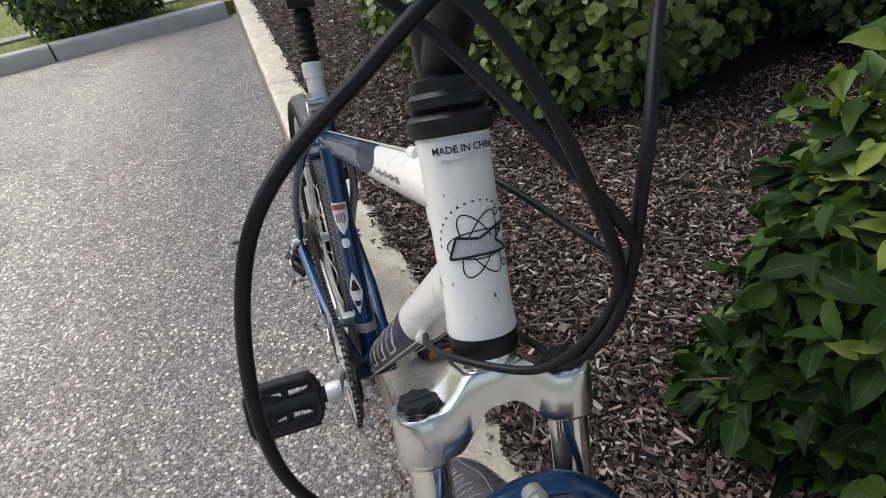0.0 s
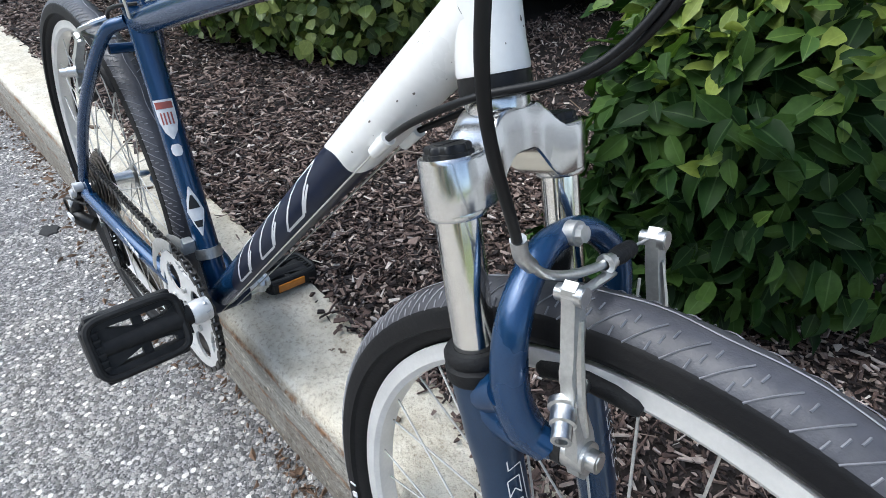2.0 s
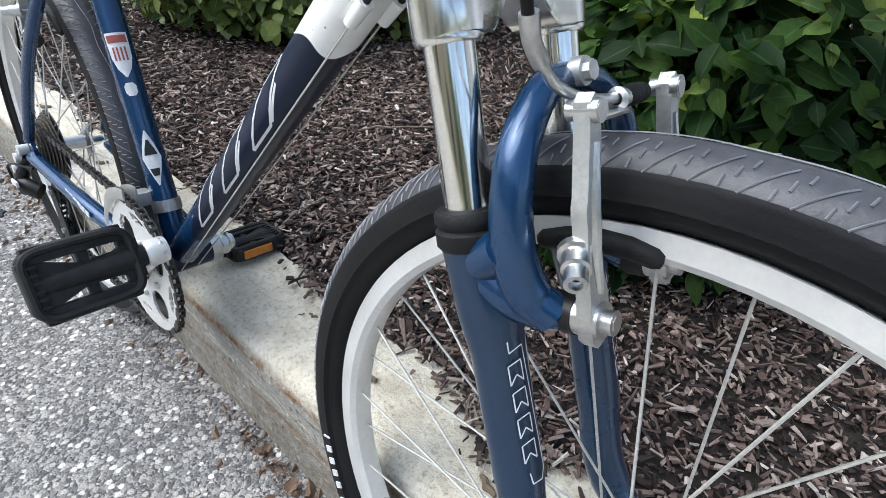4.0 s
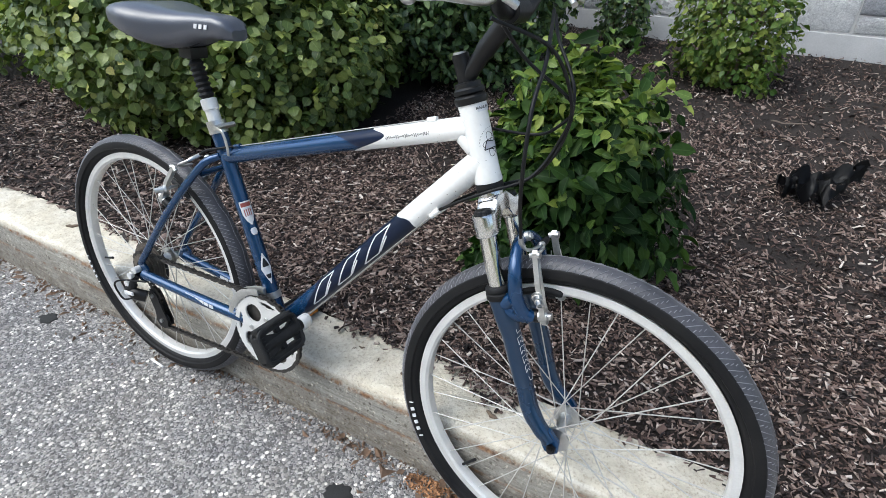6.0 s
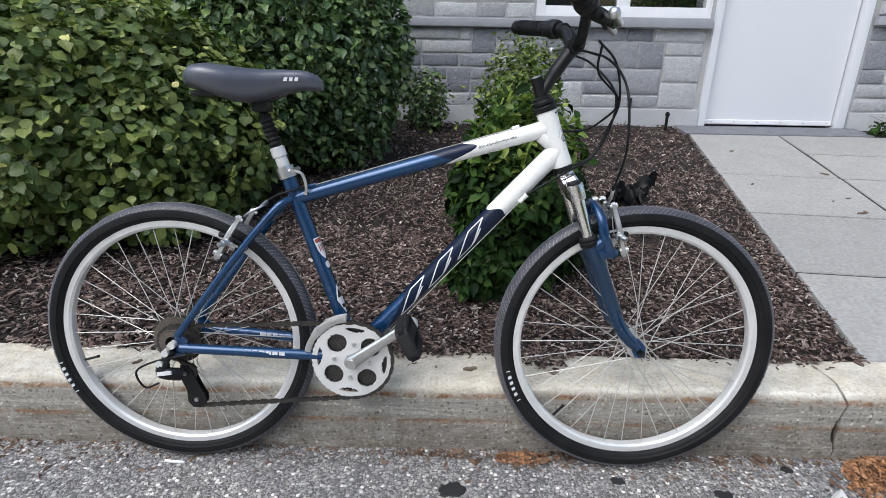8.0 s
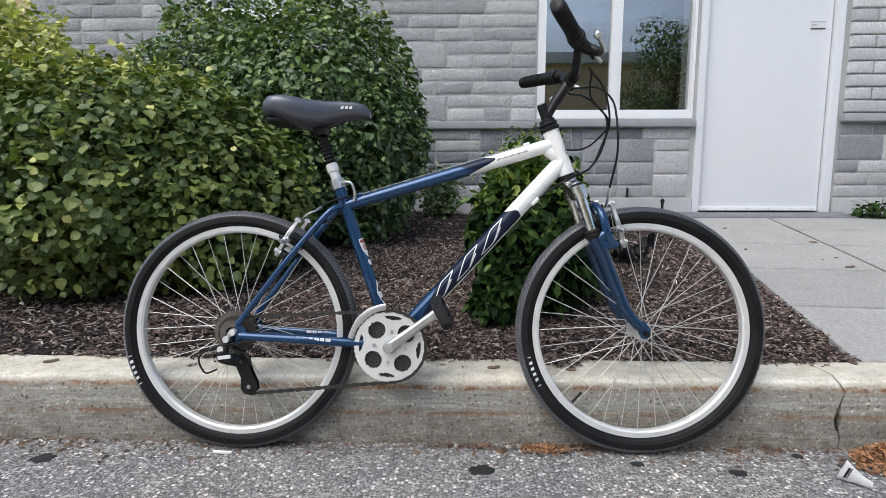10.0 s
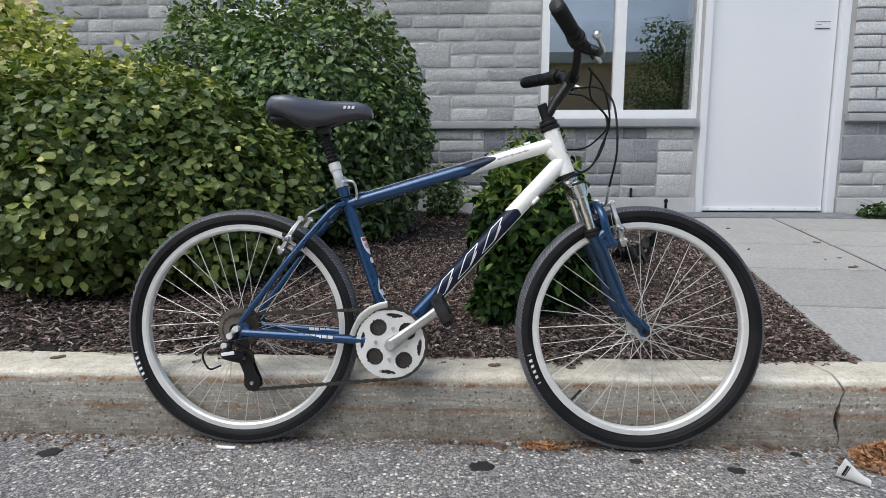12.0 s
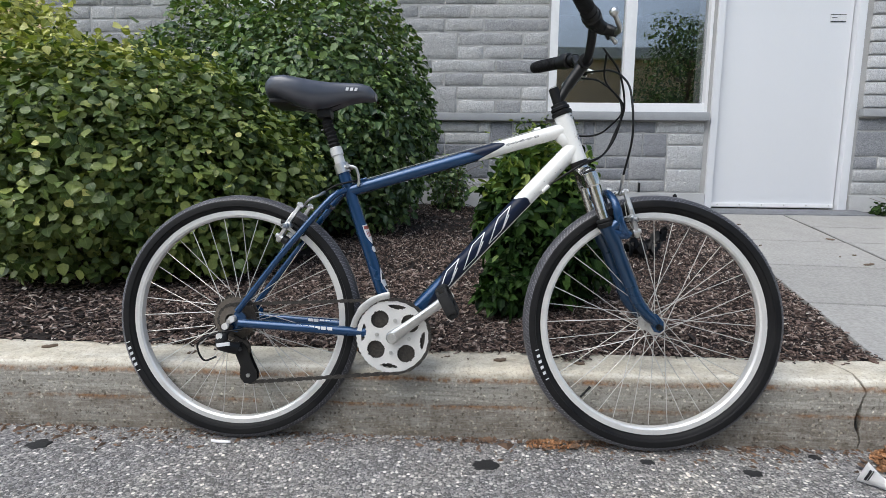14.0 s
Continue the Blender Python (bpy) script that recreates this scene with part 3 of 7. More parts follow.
def mulch_chips():
    """Bark chips, strewn flat over the bed; a few have spilled onto the kerb."""
    rng = np.random.default_rng(5)
    xs, ys, ls = [], [], []
    for count, x0, x1, y0, y1, size in ((39500, -0.2, 2.0, 0.14, 1.05, 0.84), (33000, -0.2, 2.3, 1.0, 2.0, 0.95), (16000, -0.1, 2.5, 1.9, 3.28, 1.1), (16600, -2.4, -0.2, 0.205, 1.2, 1.15), (7000, -0.6, 0.9, 0.23, 1.1, 1.1), (4200, -5.5, -2.4, 0.205, 1.0, 1.6)):
        xs.append(rng.uniform(x0, x1, count)), ys.append(rng.uniform(y0, y1, count)), ls.append(np.full(count, size))
    x, y, s = map(np.concatenate, (xs, ys, ls))
    ragged = 0.226 + 0.012 * np.sin(x * 7.0) + 0.010 * np.sin(x * 19 + 1) + 0.008 * np.sin(x * 43 + 2) - 0.075 * np.exp(-(((x - 0.925) / 0.075) ** 2)) - 0.03 * np.exp(-(((x + 0.4) / 0.1) ** 2))
    keep = (y > ragged - 0.03 * (rng.random(len(x)) < 0.08)) & (x < edge_x(y) + 0.01 * np.sin(y * 30))
    # bare dark patches between the chips, away from the kerb
    patchy = np.sin(x * 9.1 + 2 * np.sin(y * 6.3)) * np.sin(y * 11.7 + 1.7 * np.sin(x * 7.9)) + 0.6 * np.sin(x * 23 + y * 17) * np.sin(y * 29 - x * 13)
    keep &= (y < 0.9) | (rng.random(len(x)) < 0.62 + 0.38 * patchy)
    x, y, s = x[keep], y[keep], s[keep]
    n = len(x)
    z = np.array([max(bed_height(a, b), KERB_Z + 0.002 if b < 0.245 else -9) for a, b in zip(x, y)]) + rng.uniform(0.001, 0.016, n)
    length, width, thick = rng.lognormal(-4.25, 0.45, n) * s, rng.lognormal(-5.02, 0.45, n) * s, rng.uniform(0.001, 0.004, n)
    length = np.clip(length, 0.005, 0.055)
    yaw, pitch, roll = rng.uniform(0, 2 * np.pi, n), rng.normal(0, 0.28, n) * (1 + 0.7 * (y > 1.0)), rng.normal(0, 0.45, n) * (1 + 0.5 * (y > 1.0))
    ax = np.stack([np.cos(yaw) * np.cos(pitch), np.sin(yaw) * np.cos(pitch), np.sin(pitch)], 1)
    sd = np.stack([-np.sin(yaw) * np.cos(roll), np.cos(yaw) * np.cos(roll), np.sin(roll)], 1)
    nm = np.cross(ax, sd)
    nm /= np.linalg.norm(nm, axis=1)[:, None]
    c = np.stack([x, y, z], 1)
    taper = rng.uniform(0.08, 1.0, (n, 2))
    out = np.zeros((n, 8, 3))
    for k, (a, b, h) in enumerate(((-1, -1, -1), (1, -1, -1), (1, 1, -1), (-1, 1, -1), (-1, -1, 1), (1, -1, 1), (1, 1, 1), (-1, 1, 1))):
        w = taper[:, (a + 1) // 2]
        skew = rng.normal(0, 0.12, n)
        out[:, k] = c + ax * (0.5 * length * (a + skew))[:, None] + sd * (0.5 * width * b * w)[:, None] + nm * (0.5 * thick * h)[:, None]
    quads = np.array([(4, 5, 6, 7), (0, 1, 5, 4), (1, 2, 6, 5), (2, 3, 7, 6), (3, 0, 4, 7)])
    fs = (np.arange(n)[:, None, None] * 8 + quads[None]).reshape(-1, 4)
    return tagged(raw("bark_mulch", out.reshape(-1, 3), fs, M["mulch"]), "dark brown bark mulch chips over the planting bed", "mulch", kind="stuff")


mulch_chips()


# ---- pavement to the door ----
def pavement():
    base = B()
    plate(base, [(edge_x(0.24) + 0.01, 0.242), (9, 0.242), (9, WALL_Y), (edge_x(WALL_Y) + 0.01, WALL_Y)], 0.02, Matrix())
    for v in base.verts:
        v.co.z += bed_z(v.co.y) - 0.0125
    p = tagged(obj("pavement", base, M["soil"], False), "concrete pavement ramping up to the door", "pavement", kind="structure")
    cols = (0.0, 0.68, 1.95, 3.2, 4.5)

    def corner(c, y, dx, dy):
        # joints run square to the bed's edge, but follow the kerb and the wall
        skew = 0.0 if y < 0.3 or y > 2.8 else 0.09
        return edge_x(y) + 0.98 * c + dx, y - skew * c + dy
    for k, (c0, c1) in enumerate(zip(cols, cols[1:])):
        rows = (0.232, 0.785, 1.405, 2.03, 3.02) if k == 0 else (0.232, 0.785, 2.03, 2.565, 3.02)
        for y0, y1 in zip(rows, rows[1:]):
            bm = B()
            g = 0.0075
            pts = [corner(c0, y0, g, g), corner(c1, y0, -g, g), corner(c1, y1, -g, -g), corner(c0, y1, g, -g)]
            vs = []
            for inset, dz in ((0.0, -0.05), (0.0, -0.006), (0.006, 0.0)):
                cx, cy = sum(q[0] for q in pts) / 4, sum(q[1] for q in pts) / 4
                vs.append([bm.verts.new((x + (cx - x) * inset, y + (cy - y) * inset, bed_z(y) + dz + 0.002)) for x, y in pts])
            for a, b in zip(vs, vs[1:]):
                for i in range(4):
                    bm.faces.new((a[i], a[(i + 1) % 4], b[(i + 1) % 4], b[i]))
            bm.faces.new(vs[-1])
            part("slab", bm, M["slab"], p, smooth=False)
    st = B()
    nx = 60
    rows = []
    for i in range(nx + 1):
        x = 2.385 + (3.78 - 2.385) * i / nx
        front = 3.025 + 0.012 * noise.noise(Vector((x * 9, 2, 0))) + 0.006 * noise.noise(Vector((x * 31, 5, 0)))
        rows.append([st.verts.new((x, y, bed_z(y) + dz)) for y, dz in ((front, -0.02), (front + 0.003, 0.006), (front + 0.02, 0.011), (3.15, 0.012), (3.262, 0.013), (3.262, -0.02))])
    for p0, p1 in zip(rows, rows[1:]):
        for k in range(5):
            st.faces.new((p0[k], p1[k], p1[k + 1], p0[k + 1]))
    for end in (rows[0], rows[-1]):
        st.faces.new(end)
    part("threshold_strip", st, M["strip"], p, "worn blue-grey concrete strip before the door")


pavement()


# ---- building ----
WIN = (1.26, 2.545, 1.235, 2.75)
DOOR = (2.57, 3.705, 0.44, 2.75)
WIN_LEFT = (-1.49, -0.33, 2.06, 3.1)
WALL_TOP = 3.5


def wall_part(name, x0, x1, z0, z1, y0=WALL_Y - 0.009, y1=WALL_Y + 0.3):
    bm = B()
    box(bm, ((x0 + x1) / 2, (y0 + y1) / 2, (z0 + z1) / 2), (x1 - x0, y1 - y0, z1 - z0))
    return tagged(obj(name, bm, M["mortar"], False), "grey stone-faced outer wall of the building", "wall", kind="structure")


XW0, XW1 = -2.95, 9.0
walls = [wall_part(n, *r) for n, r in (
    ("wall_1", (XW0, WIN_LEFT[0], 0.0, WALL_TOP)), ("wall_2", (WIN_LEFT[0], WIN_LEFT[1], 0.0, WIN_LEFT[2])), ("wall_3", (WIN_LEFT[0], WIN_LEFT[1], WIN_LEFT[3], WALL_TOP)),
    ("wall_4", (WIN_LEFT[1], WIN[0], 0.0, WALL_TOP)), ("wall_5", (WIN[0], WIN[1], 0.0, WIN[2])), ("wall_6", (WIN[0], DOOR[1], WIN[3], WALL_TOP)),
    ("wall_7", (WIN[1], DOOR[0], 0.0, WIN[3])), ("wall_8", (DOOR[1], XW1, 0.0, WALL_TOP)))]
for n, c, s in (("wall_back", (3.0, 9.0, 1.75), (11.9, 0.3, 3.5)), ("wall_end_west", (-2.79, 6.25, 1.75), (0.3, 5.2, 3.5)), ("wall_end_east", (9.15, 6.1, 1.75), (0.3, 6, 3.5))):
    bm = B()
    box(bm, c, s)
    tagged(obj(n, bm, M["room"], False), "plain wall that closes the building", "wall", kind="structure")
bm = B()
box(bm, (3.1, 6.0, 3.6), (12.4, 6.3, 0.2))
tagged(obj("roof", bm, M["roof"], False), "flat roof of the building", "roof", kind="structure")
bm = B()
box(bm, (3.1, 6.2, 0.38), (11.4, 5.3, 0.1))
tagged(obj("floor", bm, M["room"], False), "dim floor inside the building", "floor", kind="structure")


def stone_mesh(w, h, seed, depth=0.05, rough=0.008, bevel=0.007):
    """A rock-faced block; its front stands proud and uneven, its edges are chipped."""
    nx, nz = max(4, min(8, round(w / 0.05))), (5 if h > 0.13 else 4)
    sx = [0.0, 0.012 / w] + [0.012 / w + (1 - 0.024 / w) * k / (nx - 2) for k in range(1, nx - 2)] + [1 - 0.012 / w, 1.0]
    sz = [0.0, 0.010 / h] + [0.010 / h + (1 - 0.020 / h) * k / (nz - 2) for k in range(1, nz - 2)] + [1 - 0.010 / h, 1.0]
    vs, fs = [], []
    for j in range(nz + 1):
        for i in range(nx + 1):
            x, z = w * sx[i], h * sz[j]
            edge = i in (0, nx) or j in (0, nz)
            q = Vector((x * 13 + seed * 7.1, z * 13, seed))
            y = -depth + (bevel if edge else 0) + noise.noise(q) * rough * (0.5 if edge else 1.0) + noise.noise(q * 2.7) * rough * 0.6
            jx = noise.noise(Vector((x * 20, z * 20, seed + 9))) * (0.005 if edge else 0.0)
            vs.append((x + jx, y, z + jx * 0.7))
    n0 = len(vs)
    for j in range(nz):
        for i in range(nx):
            a = j * (nx + 1) + i
            fs.append((a, a + 1, a + nx + 2, a + nx + 1))
    ring = [i for i in range(nx + 1)] + [j * (nx + 1) + nx for j in range(1, nz + 1)] + [nz * (nx + 1) + i for i in range(nx - 1, -1, -1)] + [j * (nx + 1) for j in range(nz - 1, 0, -1)]
    for q in ring:
        vs.append((vs[q][0], 0.0, vs[q][2]))
    m = len(ring)
    for k in range(m):
        fs.append((ring[k], n0 + k, n0 + (k + 1) % m, ring[(k + 1) % m]))
    me = bpy.data.meshes.new("stone")
    me.from_pydata(vs, [], fs)
    me.polygons.foreach_set("use_smooth", [True] * len(me.polygons))
    return me


def lay_stones(x0, x1, z0, z1, unit, wall, material, seed, proud, regular=False, gap=0.008):
    """Random ashlar: blocks one or two courses high on a common unit, each a piece of its wall."""
    rng = random.Random(seed)
    cols, rows = max(1, round((x1 - x0) / unit)), max(1, round((z1 - z0) / unit))
    ux, uz = (x1 - x0) / cols, (z1 - z0) / rows
    taken, pool = set(), {}
    for r in range(rows):
        c = (r % 2) * 2 if regular else 0
        if regular and c:
            todo = [(0, r, 2, 1)]
            taken |= {(0, r), (1, r)}
        else:
            todo = []
        while c < cols:
            if (c, r) in taken:
                c += 1
                continue
            h = 1 if regular or r == rows - 1 else rng.choice((1, 1, 1, 1, 2))
            w = 4 if regular else rng.choice((2, 3, 3, 4, 5) if h == 1 else (2, 3, 4, 4))
            k = 0
            while k < w and c + k < cols and (c + k, r) not in taken:
                k += 1
            if not regular and cols - (c + k) == 1 and (c + k, r) not in taken:
                k += 1
            if h == 2 and any((c + i, r + 1) in taken for i in range(k)):
                h = 1
            todo.append((c, r, k, h))
            taken |= {(c + i, r + j) for i in range(k) for j in range(h)}
            c += k
        for c_, r_, k_, h_ in todo:
            w, h = min(k_ * ux, x1 - x0 - c_ * ux) - gap, h_ * uz - gap
            key = (k_, h_, rng.randrange(4), round(w, 2))
            if key not in pool:
                pool[key] = stone_mesh(w, h, len(pool) + seed, proud, 0.0015 if regular else 0.0075, 0.004 if regular else 0.0065)
                pool[key].materials.append(material)
            ob = new("stone", pool[key])
            ob.parent = wall
            ob.location = (x0 + c_ * ux + gap / 2, WALL_Y + 0.03, z0 + r_ * uz + gap / 2)


BAND_Z = (1.15, 1.215)
lay_stones(XW0 + 0.002, WIN_LEFT[0], BAND_Z[1], 3.0, 0.105, walls[0], M["stone"], 11, 0.044)
lay_stones(WIN_LEFT[0], WIN_LEFT[1], BAND_Z[1], WIN_LEFT[2], 0.105, walls[1], M["stone"], 12, 0.044)
lay_stones(WIN_LEFT[1], WIN[0] - 0.01, BAND_Z[1], 2.6, 0.105, walls[3], M["stone"], 14, 0.044)
lay_stones(-2.2, WIN_LEFT[0], 0.585, BAND_Z[0], 0.095, walls[0], M["stone_low"], 15, 0.046)
lay_stones(WIN_LEFT[0], WIN_LEFT[1], 0.585, BAND_Z[0], 0.095, walls[1], M["stone_low"], 18, 0.046)
lay_stones(WIN_LEFT[1], WIN[0], 0.585, BAND_Z[0], 0.095, walls[3], M["stone_low"], 16, 0.046)
lay_stones(WIN[0], WIN[1] - 0.01, 0.585, BAND_Z[0] + 0.01, 0.095, walls[4], M["stone_low"], 17, 0.046)
lay_stones(DOOR[1] + 0.03, 5.6, 0.585, 1.20, 0.095, walls[7], M["stone_low"], 21, 0.046)
lay_stones(DOOR[1] + 0.05, 5.6, 1.275, 2.7, 0.105, walls[7], M["block"], 22, 0.07, True, 0.012)


def neighbour():
    e = thing("neighbour_building", "low tan brick building beyond the stone wall's end", "building", pose(-10, 12, 0))
    w = B()
    box(w, (0, 0, 2.2), (13, 6, 4.4))
    wl = part("wall", w, M["tan"], e, smooth=False)
    r = B()
    box(r, (0, 0, 4.5), (13.6, 6.6, 0.3), None, 0.02)
    part("roof", r, M["fascia"], e, "white roof edge")


neighbour()


def trim(name, label, x0, x1, y0, y1, z0, z1, material, bevel=0.006):
    bm = B()
    box(bm, ((x0 + x1) / 2, (y0 + y1) / 2, (z0 + z1) / 2), (x1 - x0, y1 - y0, z1 - z0), None, bevel)
    return tagged(obj(name, bm, material), label, "trim", kind="structure")


trim("sill_band", "rounded grey cast-stone band along the wall", XW0, WIN[0] - 0.012, WALL_Y - 0.055, WALL_Y + 0.03, BAND_Z[0], BAND_Z[1] - 0.004, M["band"], 0.018)
trim("window_sill", "grey cast-stone window sill", WIN[0] - 0.01, WIN[1] + 0.005, WALL_Y - 0.07, WALL_Y + 0.05, BAND_Z[0] + 0.012, WIN[2] - 0.004, M["band"], 0.018)
trim("sill_band", "rounded grey cast-stone band along the wall", DOOR[1] + 0.03, XW1, WALL_Y - 0.07, WALL_Y + 0.03, 1.205, 1.27, M["band"], 0.018)
trim("plinth", "pale concrete plinth at the foot of the wall", XW0, DOOR[0] - 0.005, WALL_Y - 0.035, WALL_Y + 0.03, 0.2, 0.58, M["plinth"])
trim("plinth", "pale concrete plinth at the foot of the wall", DOOR[1] + 0.02, XW1, WALL_Y - 0.035, WALL_Y + 0.03, 0.2, 0.58, M["plinth"])


def window(name, r, mullions, rail, wr=0.065):
    x0, x1, z0, z1 = r
    e = thing(name, "white-framed window with dark reflecting glass", "window", None, "", "structure")
    fr = B()
    y0, y1, w = WALL_Y - 0.005, WALL_Y + 0.09, 0.065
    yc, dy = (y0 + y1) / 2, y1 - y0
    for c, s in (((x0 + w / 2, yc, (z0 + z1) / 2), (w, dy, z1 - z0)), ((x1 - wr / 2, yc, (z0 + z1) / 2), (wr, dy, z1 - z0)),
                 (((x0 + w + x1 - wr) / 2, yc, z0 + w * 0.55), (x1 - x0 - w - wr, dy - 0.01, w * 1.1)), (((x0 + w + x1 - wr) / 2, yc, z1 - w / 2), (x1 - x0 - w - wr, dy - 0.01, w))):
        box(fr, c, s, None, 0.004)
    part("window_frame", fr, M["frame_white"], e)
    xs = [x0 + w, *mullions, x1 - wr]
    for m in mullions:
        mb = B()
        box(mb, (m, yc + 0.004, (z0 + z1) / 2), (rail, dy - 0.016, z1 - z0 - 2 * w), None, 0.004)
        part("mullion", mb, M["frame_white"], e)
    for a, b in zip(xs, xs[1:]):
        g = B()
        box(g, ((a + b) / 2, WALL_Y + 0.055, (z0 + z1) / 2), (b - a, 0.006, z1 - z0 - 2 * w + 0.02))
        p = part("pane", g, M["glass"], e, smooth=False)
        p.visible_shadow = False


window("window_1", WIN, [1.905], 0.085, 0.025)
window("window_2", WIN_LEFT, [-0.93], 0.07)


def door():
    x0, x1, z0, z1 = DOOR
    e = thing("door_1", "closed pale grey painted metal door", "door", None, "", "structure")
    fr = B()
    for a, b in ((x0, x0 + 0.055), (x1 - 0.062, x1)):
        box(fr, ((a + b) / 2, WALL_Y + 0.03, (z0 + z1) / 2), (b - a, 0.12, z1 - z0), None, 0.004)
    box(fr, ((x0 + x1) / 2, WALL_Y + 0.03, z1 - 0.03), (x1 - x0 - 0.16, 0.11, 0.06), None, 0.004)
    part("door_frame", fr, M["door"], e)
    lf = B()
    box(lf, ((x0 + 0.06 + x1 - 0.067) / 2, WALL_Y + 0.045, (z0 + 0.03 + z1 - 0.07) / 2), (x1 - x0 - 0.135, 0.045, z1 - z0 - 0.1), None, 0.003)
    leaf = part("door_leaf", lf, M["door"], e)
    kp = B()
    box(kp, ((x0 + x1) / 2 - 0.004, WALL_Y + 0.017, z0 + 0.052), (x1 - x0 - 0.145, 0.012, 0.03), None, 0.002)
    part("bottom_sweep", kp, M["frame_white"], leaf, "pale metal strip along the door's foot")
    for i in range(6):
        sb = B()
        rod(sb, (x0 + 0.12 + i * 0.18, WALL_Y + 0.012, z0 + 0.052), (x0 + 0.12 + i * 0.18, WALL_Y + 0.008, z0 + 0.052), 0.005, n=8)
        part("screw", sb, M["dull_alloy"], leaf)
    th = B()
    box(th, ((x0 + x1) / 2, WALL_Y - 0.02, z0 - 0.012), (x1 - x0, 0.16, 0.05), None, 0.005)
    part("threshold", th, M["plinth"], e, "concrete threshold")
    sg = B()
    box(sg, (3.52, WALL_Y + 0.0205, 1.972), (0.125, 0.003, 0.062), None, 0.001)
    sign = part("sign", sg, M["decal"], leaf, "small white sticker with dark lines")
    for dz, h in ((0.027, 0.004), (0.004, 0.004), (-0.025, 0.006)):
        lb = B()
        box(lb, (3.52 - (0.03 if abs(dz) < 0.01 else 0), WALL_Y + 0.0185, 1.972 + dz), (0.118 if abs(dz) > 0.01 else 0.04, 0.002, h))
        part("line", lb, M["ink"], leaf)


door()


def wall_pipe(x, y, z0, h):
    bm = B()
    rod(bm, (x, y, z0), (x, y, z0 + h), 0.011, n=12)
    lathe(bm, [(0.012, 0), (0.017, 0.002), (0.017, 0.02), (0.012, 0.022)], Matrix.Translation((x, y, z0 + h - 0.03)), 14)
    return tagged(obj("pipe_stub", bm, M["plastic"]), "short black pipe stub beside the wall's foot", "pipe")


wall_pipe(2.27, 3.12, bed_z(3.12) - 0.01, 0.15)


def weep_slot(x, z0, z1):
    bm = B()
    box(bm, (x, WALL_Y - 0.022, (z0 + z1) / 2), (0.014, 0.03, z1 - z0), None, 0.003)
    return tagged(obj("weep_slot", bm, M["plastic"]), "narrow black weep vent in a joint of the wall", "vent")


weep_slot(2.03, 0.585, 0.663)


# ---- plants ----
LEAF = np.array([(0, 0, 0), (0.2, 0, -0.015), (0.45, 0, -0.03), (0.72, 0, -0.07), (1.0, 0, -0.18),
                 (0.14, 0.34, 0.06), (0.38, 0.5, 0.08), (0.66, 0.40, 0.03), (0.86, 0.18, -0.07),
                 (0.14, -0.34, 0.06), (0.38, -0.5, 0.08), (0.66, -0.40, 0.03), (0.86, -0.18, -0.07)])
LEAF_F = ((0, 1, 5), (1, 2, 6, 5), (2, 3, 7, 6), (3, 8, 7), (3, 4, 8), (0, 9, 1), (1, 9, 10, 2), (2, 10, 11, 3), (3, 11, 12), (3, 12, 4))


def leaves(name, places, outs, length, width, rng, material, parent, droop=0.35, up=0.5, label=""):
    """One leaf at each place, facing out and up, hanging a little; each is its own island."""
    n = len(places)
    nm = outs * (1 - up) + np.array([0, 0, up]) + rng.normal(0, 0.38, (n, 3))
    nm /= np.linalg.norm(nm, axis=1)[:, None]
    ax = rng.normal(0, 0.9, (n, 3)) + outs * 0.8 - np.array([0, 0, droop])
    ax -= nm * (ax * nm).sum(1)[:, None]
    ax /= np.linalg.norm(ax, axis=1)[:, None]
    sd = np.cross(nm, ax)
    ln = length * rng.uniform(0.6, 1.25, n)
    wd = ln / length * width * rng.uniform(0.85, 1.15, n)
    curl = rng.uniform(0.3, 1.6, n)
    v = places[:, None, :] + ax[:, None, :] * (LEAF[None, :, 0:1] * ln[:, None, None]) + sd[:, None, :] * (LEAF[None, :, 1:2] * wd[:, None, None]) + nm[:, None, :] * (LEAF[None, :, 2:3] * (ln * curl)[:, None, None])
    fs = []
    for f in LEAF_F:
        fs.append(np.arange(n)[:, None] * len(LEAF) + np.array(f)[None])
    faces = [tuple(r) for a in fs for r in a.tolist()]
    v[:, 5:] += nm[:, None, :] * (rng.normal(0, 0.045, (n, 8, 1)) * ln[:, None, None])
    ob = raw(name, v.reshape(-1, 3), faces, material, parent, True, label)
    rib = ob.data.attributes.new("rib", "FLOAT", "POINT")
    rib.data.foreach_set("value", np.tile(np.array([1.0] * 5 + [0.0] * 8, dtype=np.float32), n))
    return ob


def crown_points(rng, n, c, r, lumps, seed, shell=0.55, low=-0.9):
    """Points in an uneven crown: more in its outer shell, with bulges and gaps."""
    out_p, out_n = [], []
    while len(out_p) < n:
        d = rng.normal(0, 1, 3)
        d /= np.linalg.norm(d)
        if d[2] < low:
            continue
        k = 1 + lumps * noise.noise(Vector((d[0] * 2.1 + seed, d[1] * 2.1, d[2] * 2.1))) + 0.5 * lumps * noise.noise(Vector((d[0] * 5 + seed, d[1] * 5, d[2] * 5)))
        if noise.noise(Vector((d[0] * 6, d[1] * 6 + seed, d[2] * 6))) < -0.38 and rng.random() < 0.75:
            k *= 0.86
        q = k * (1 - shell * rng.random() ** 2.2)
        out_p.append((c[0] + d[0] * r[0] * q, c[1] + d[1] * r[1] * q, c[2] + d[2] * r[2] * q))
        m = np.array((d[0] / r[0], d[1] / r[1], d[2] / r[2]))
        out_n.append(m / np.linalg.norm(m))
    return np.array(out_p), np.array(out_n)


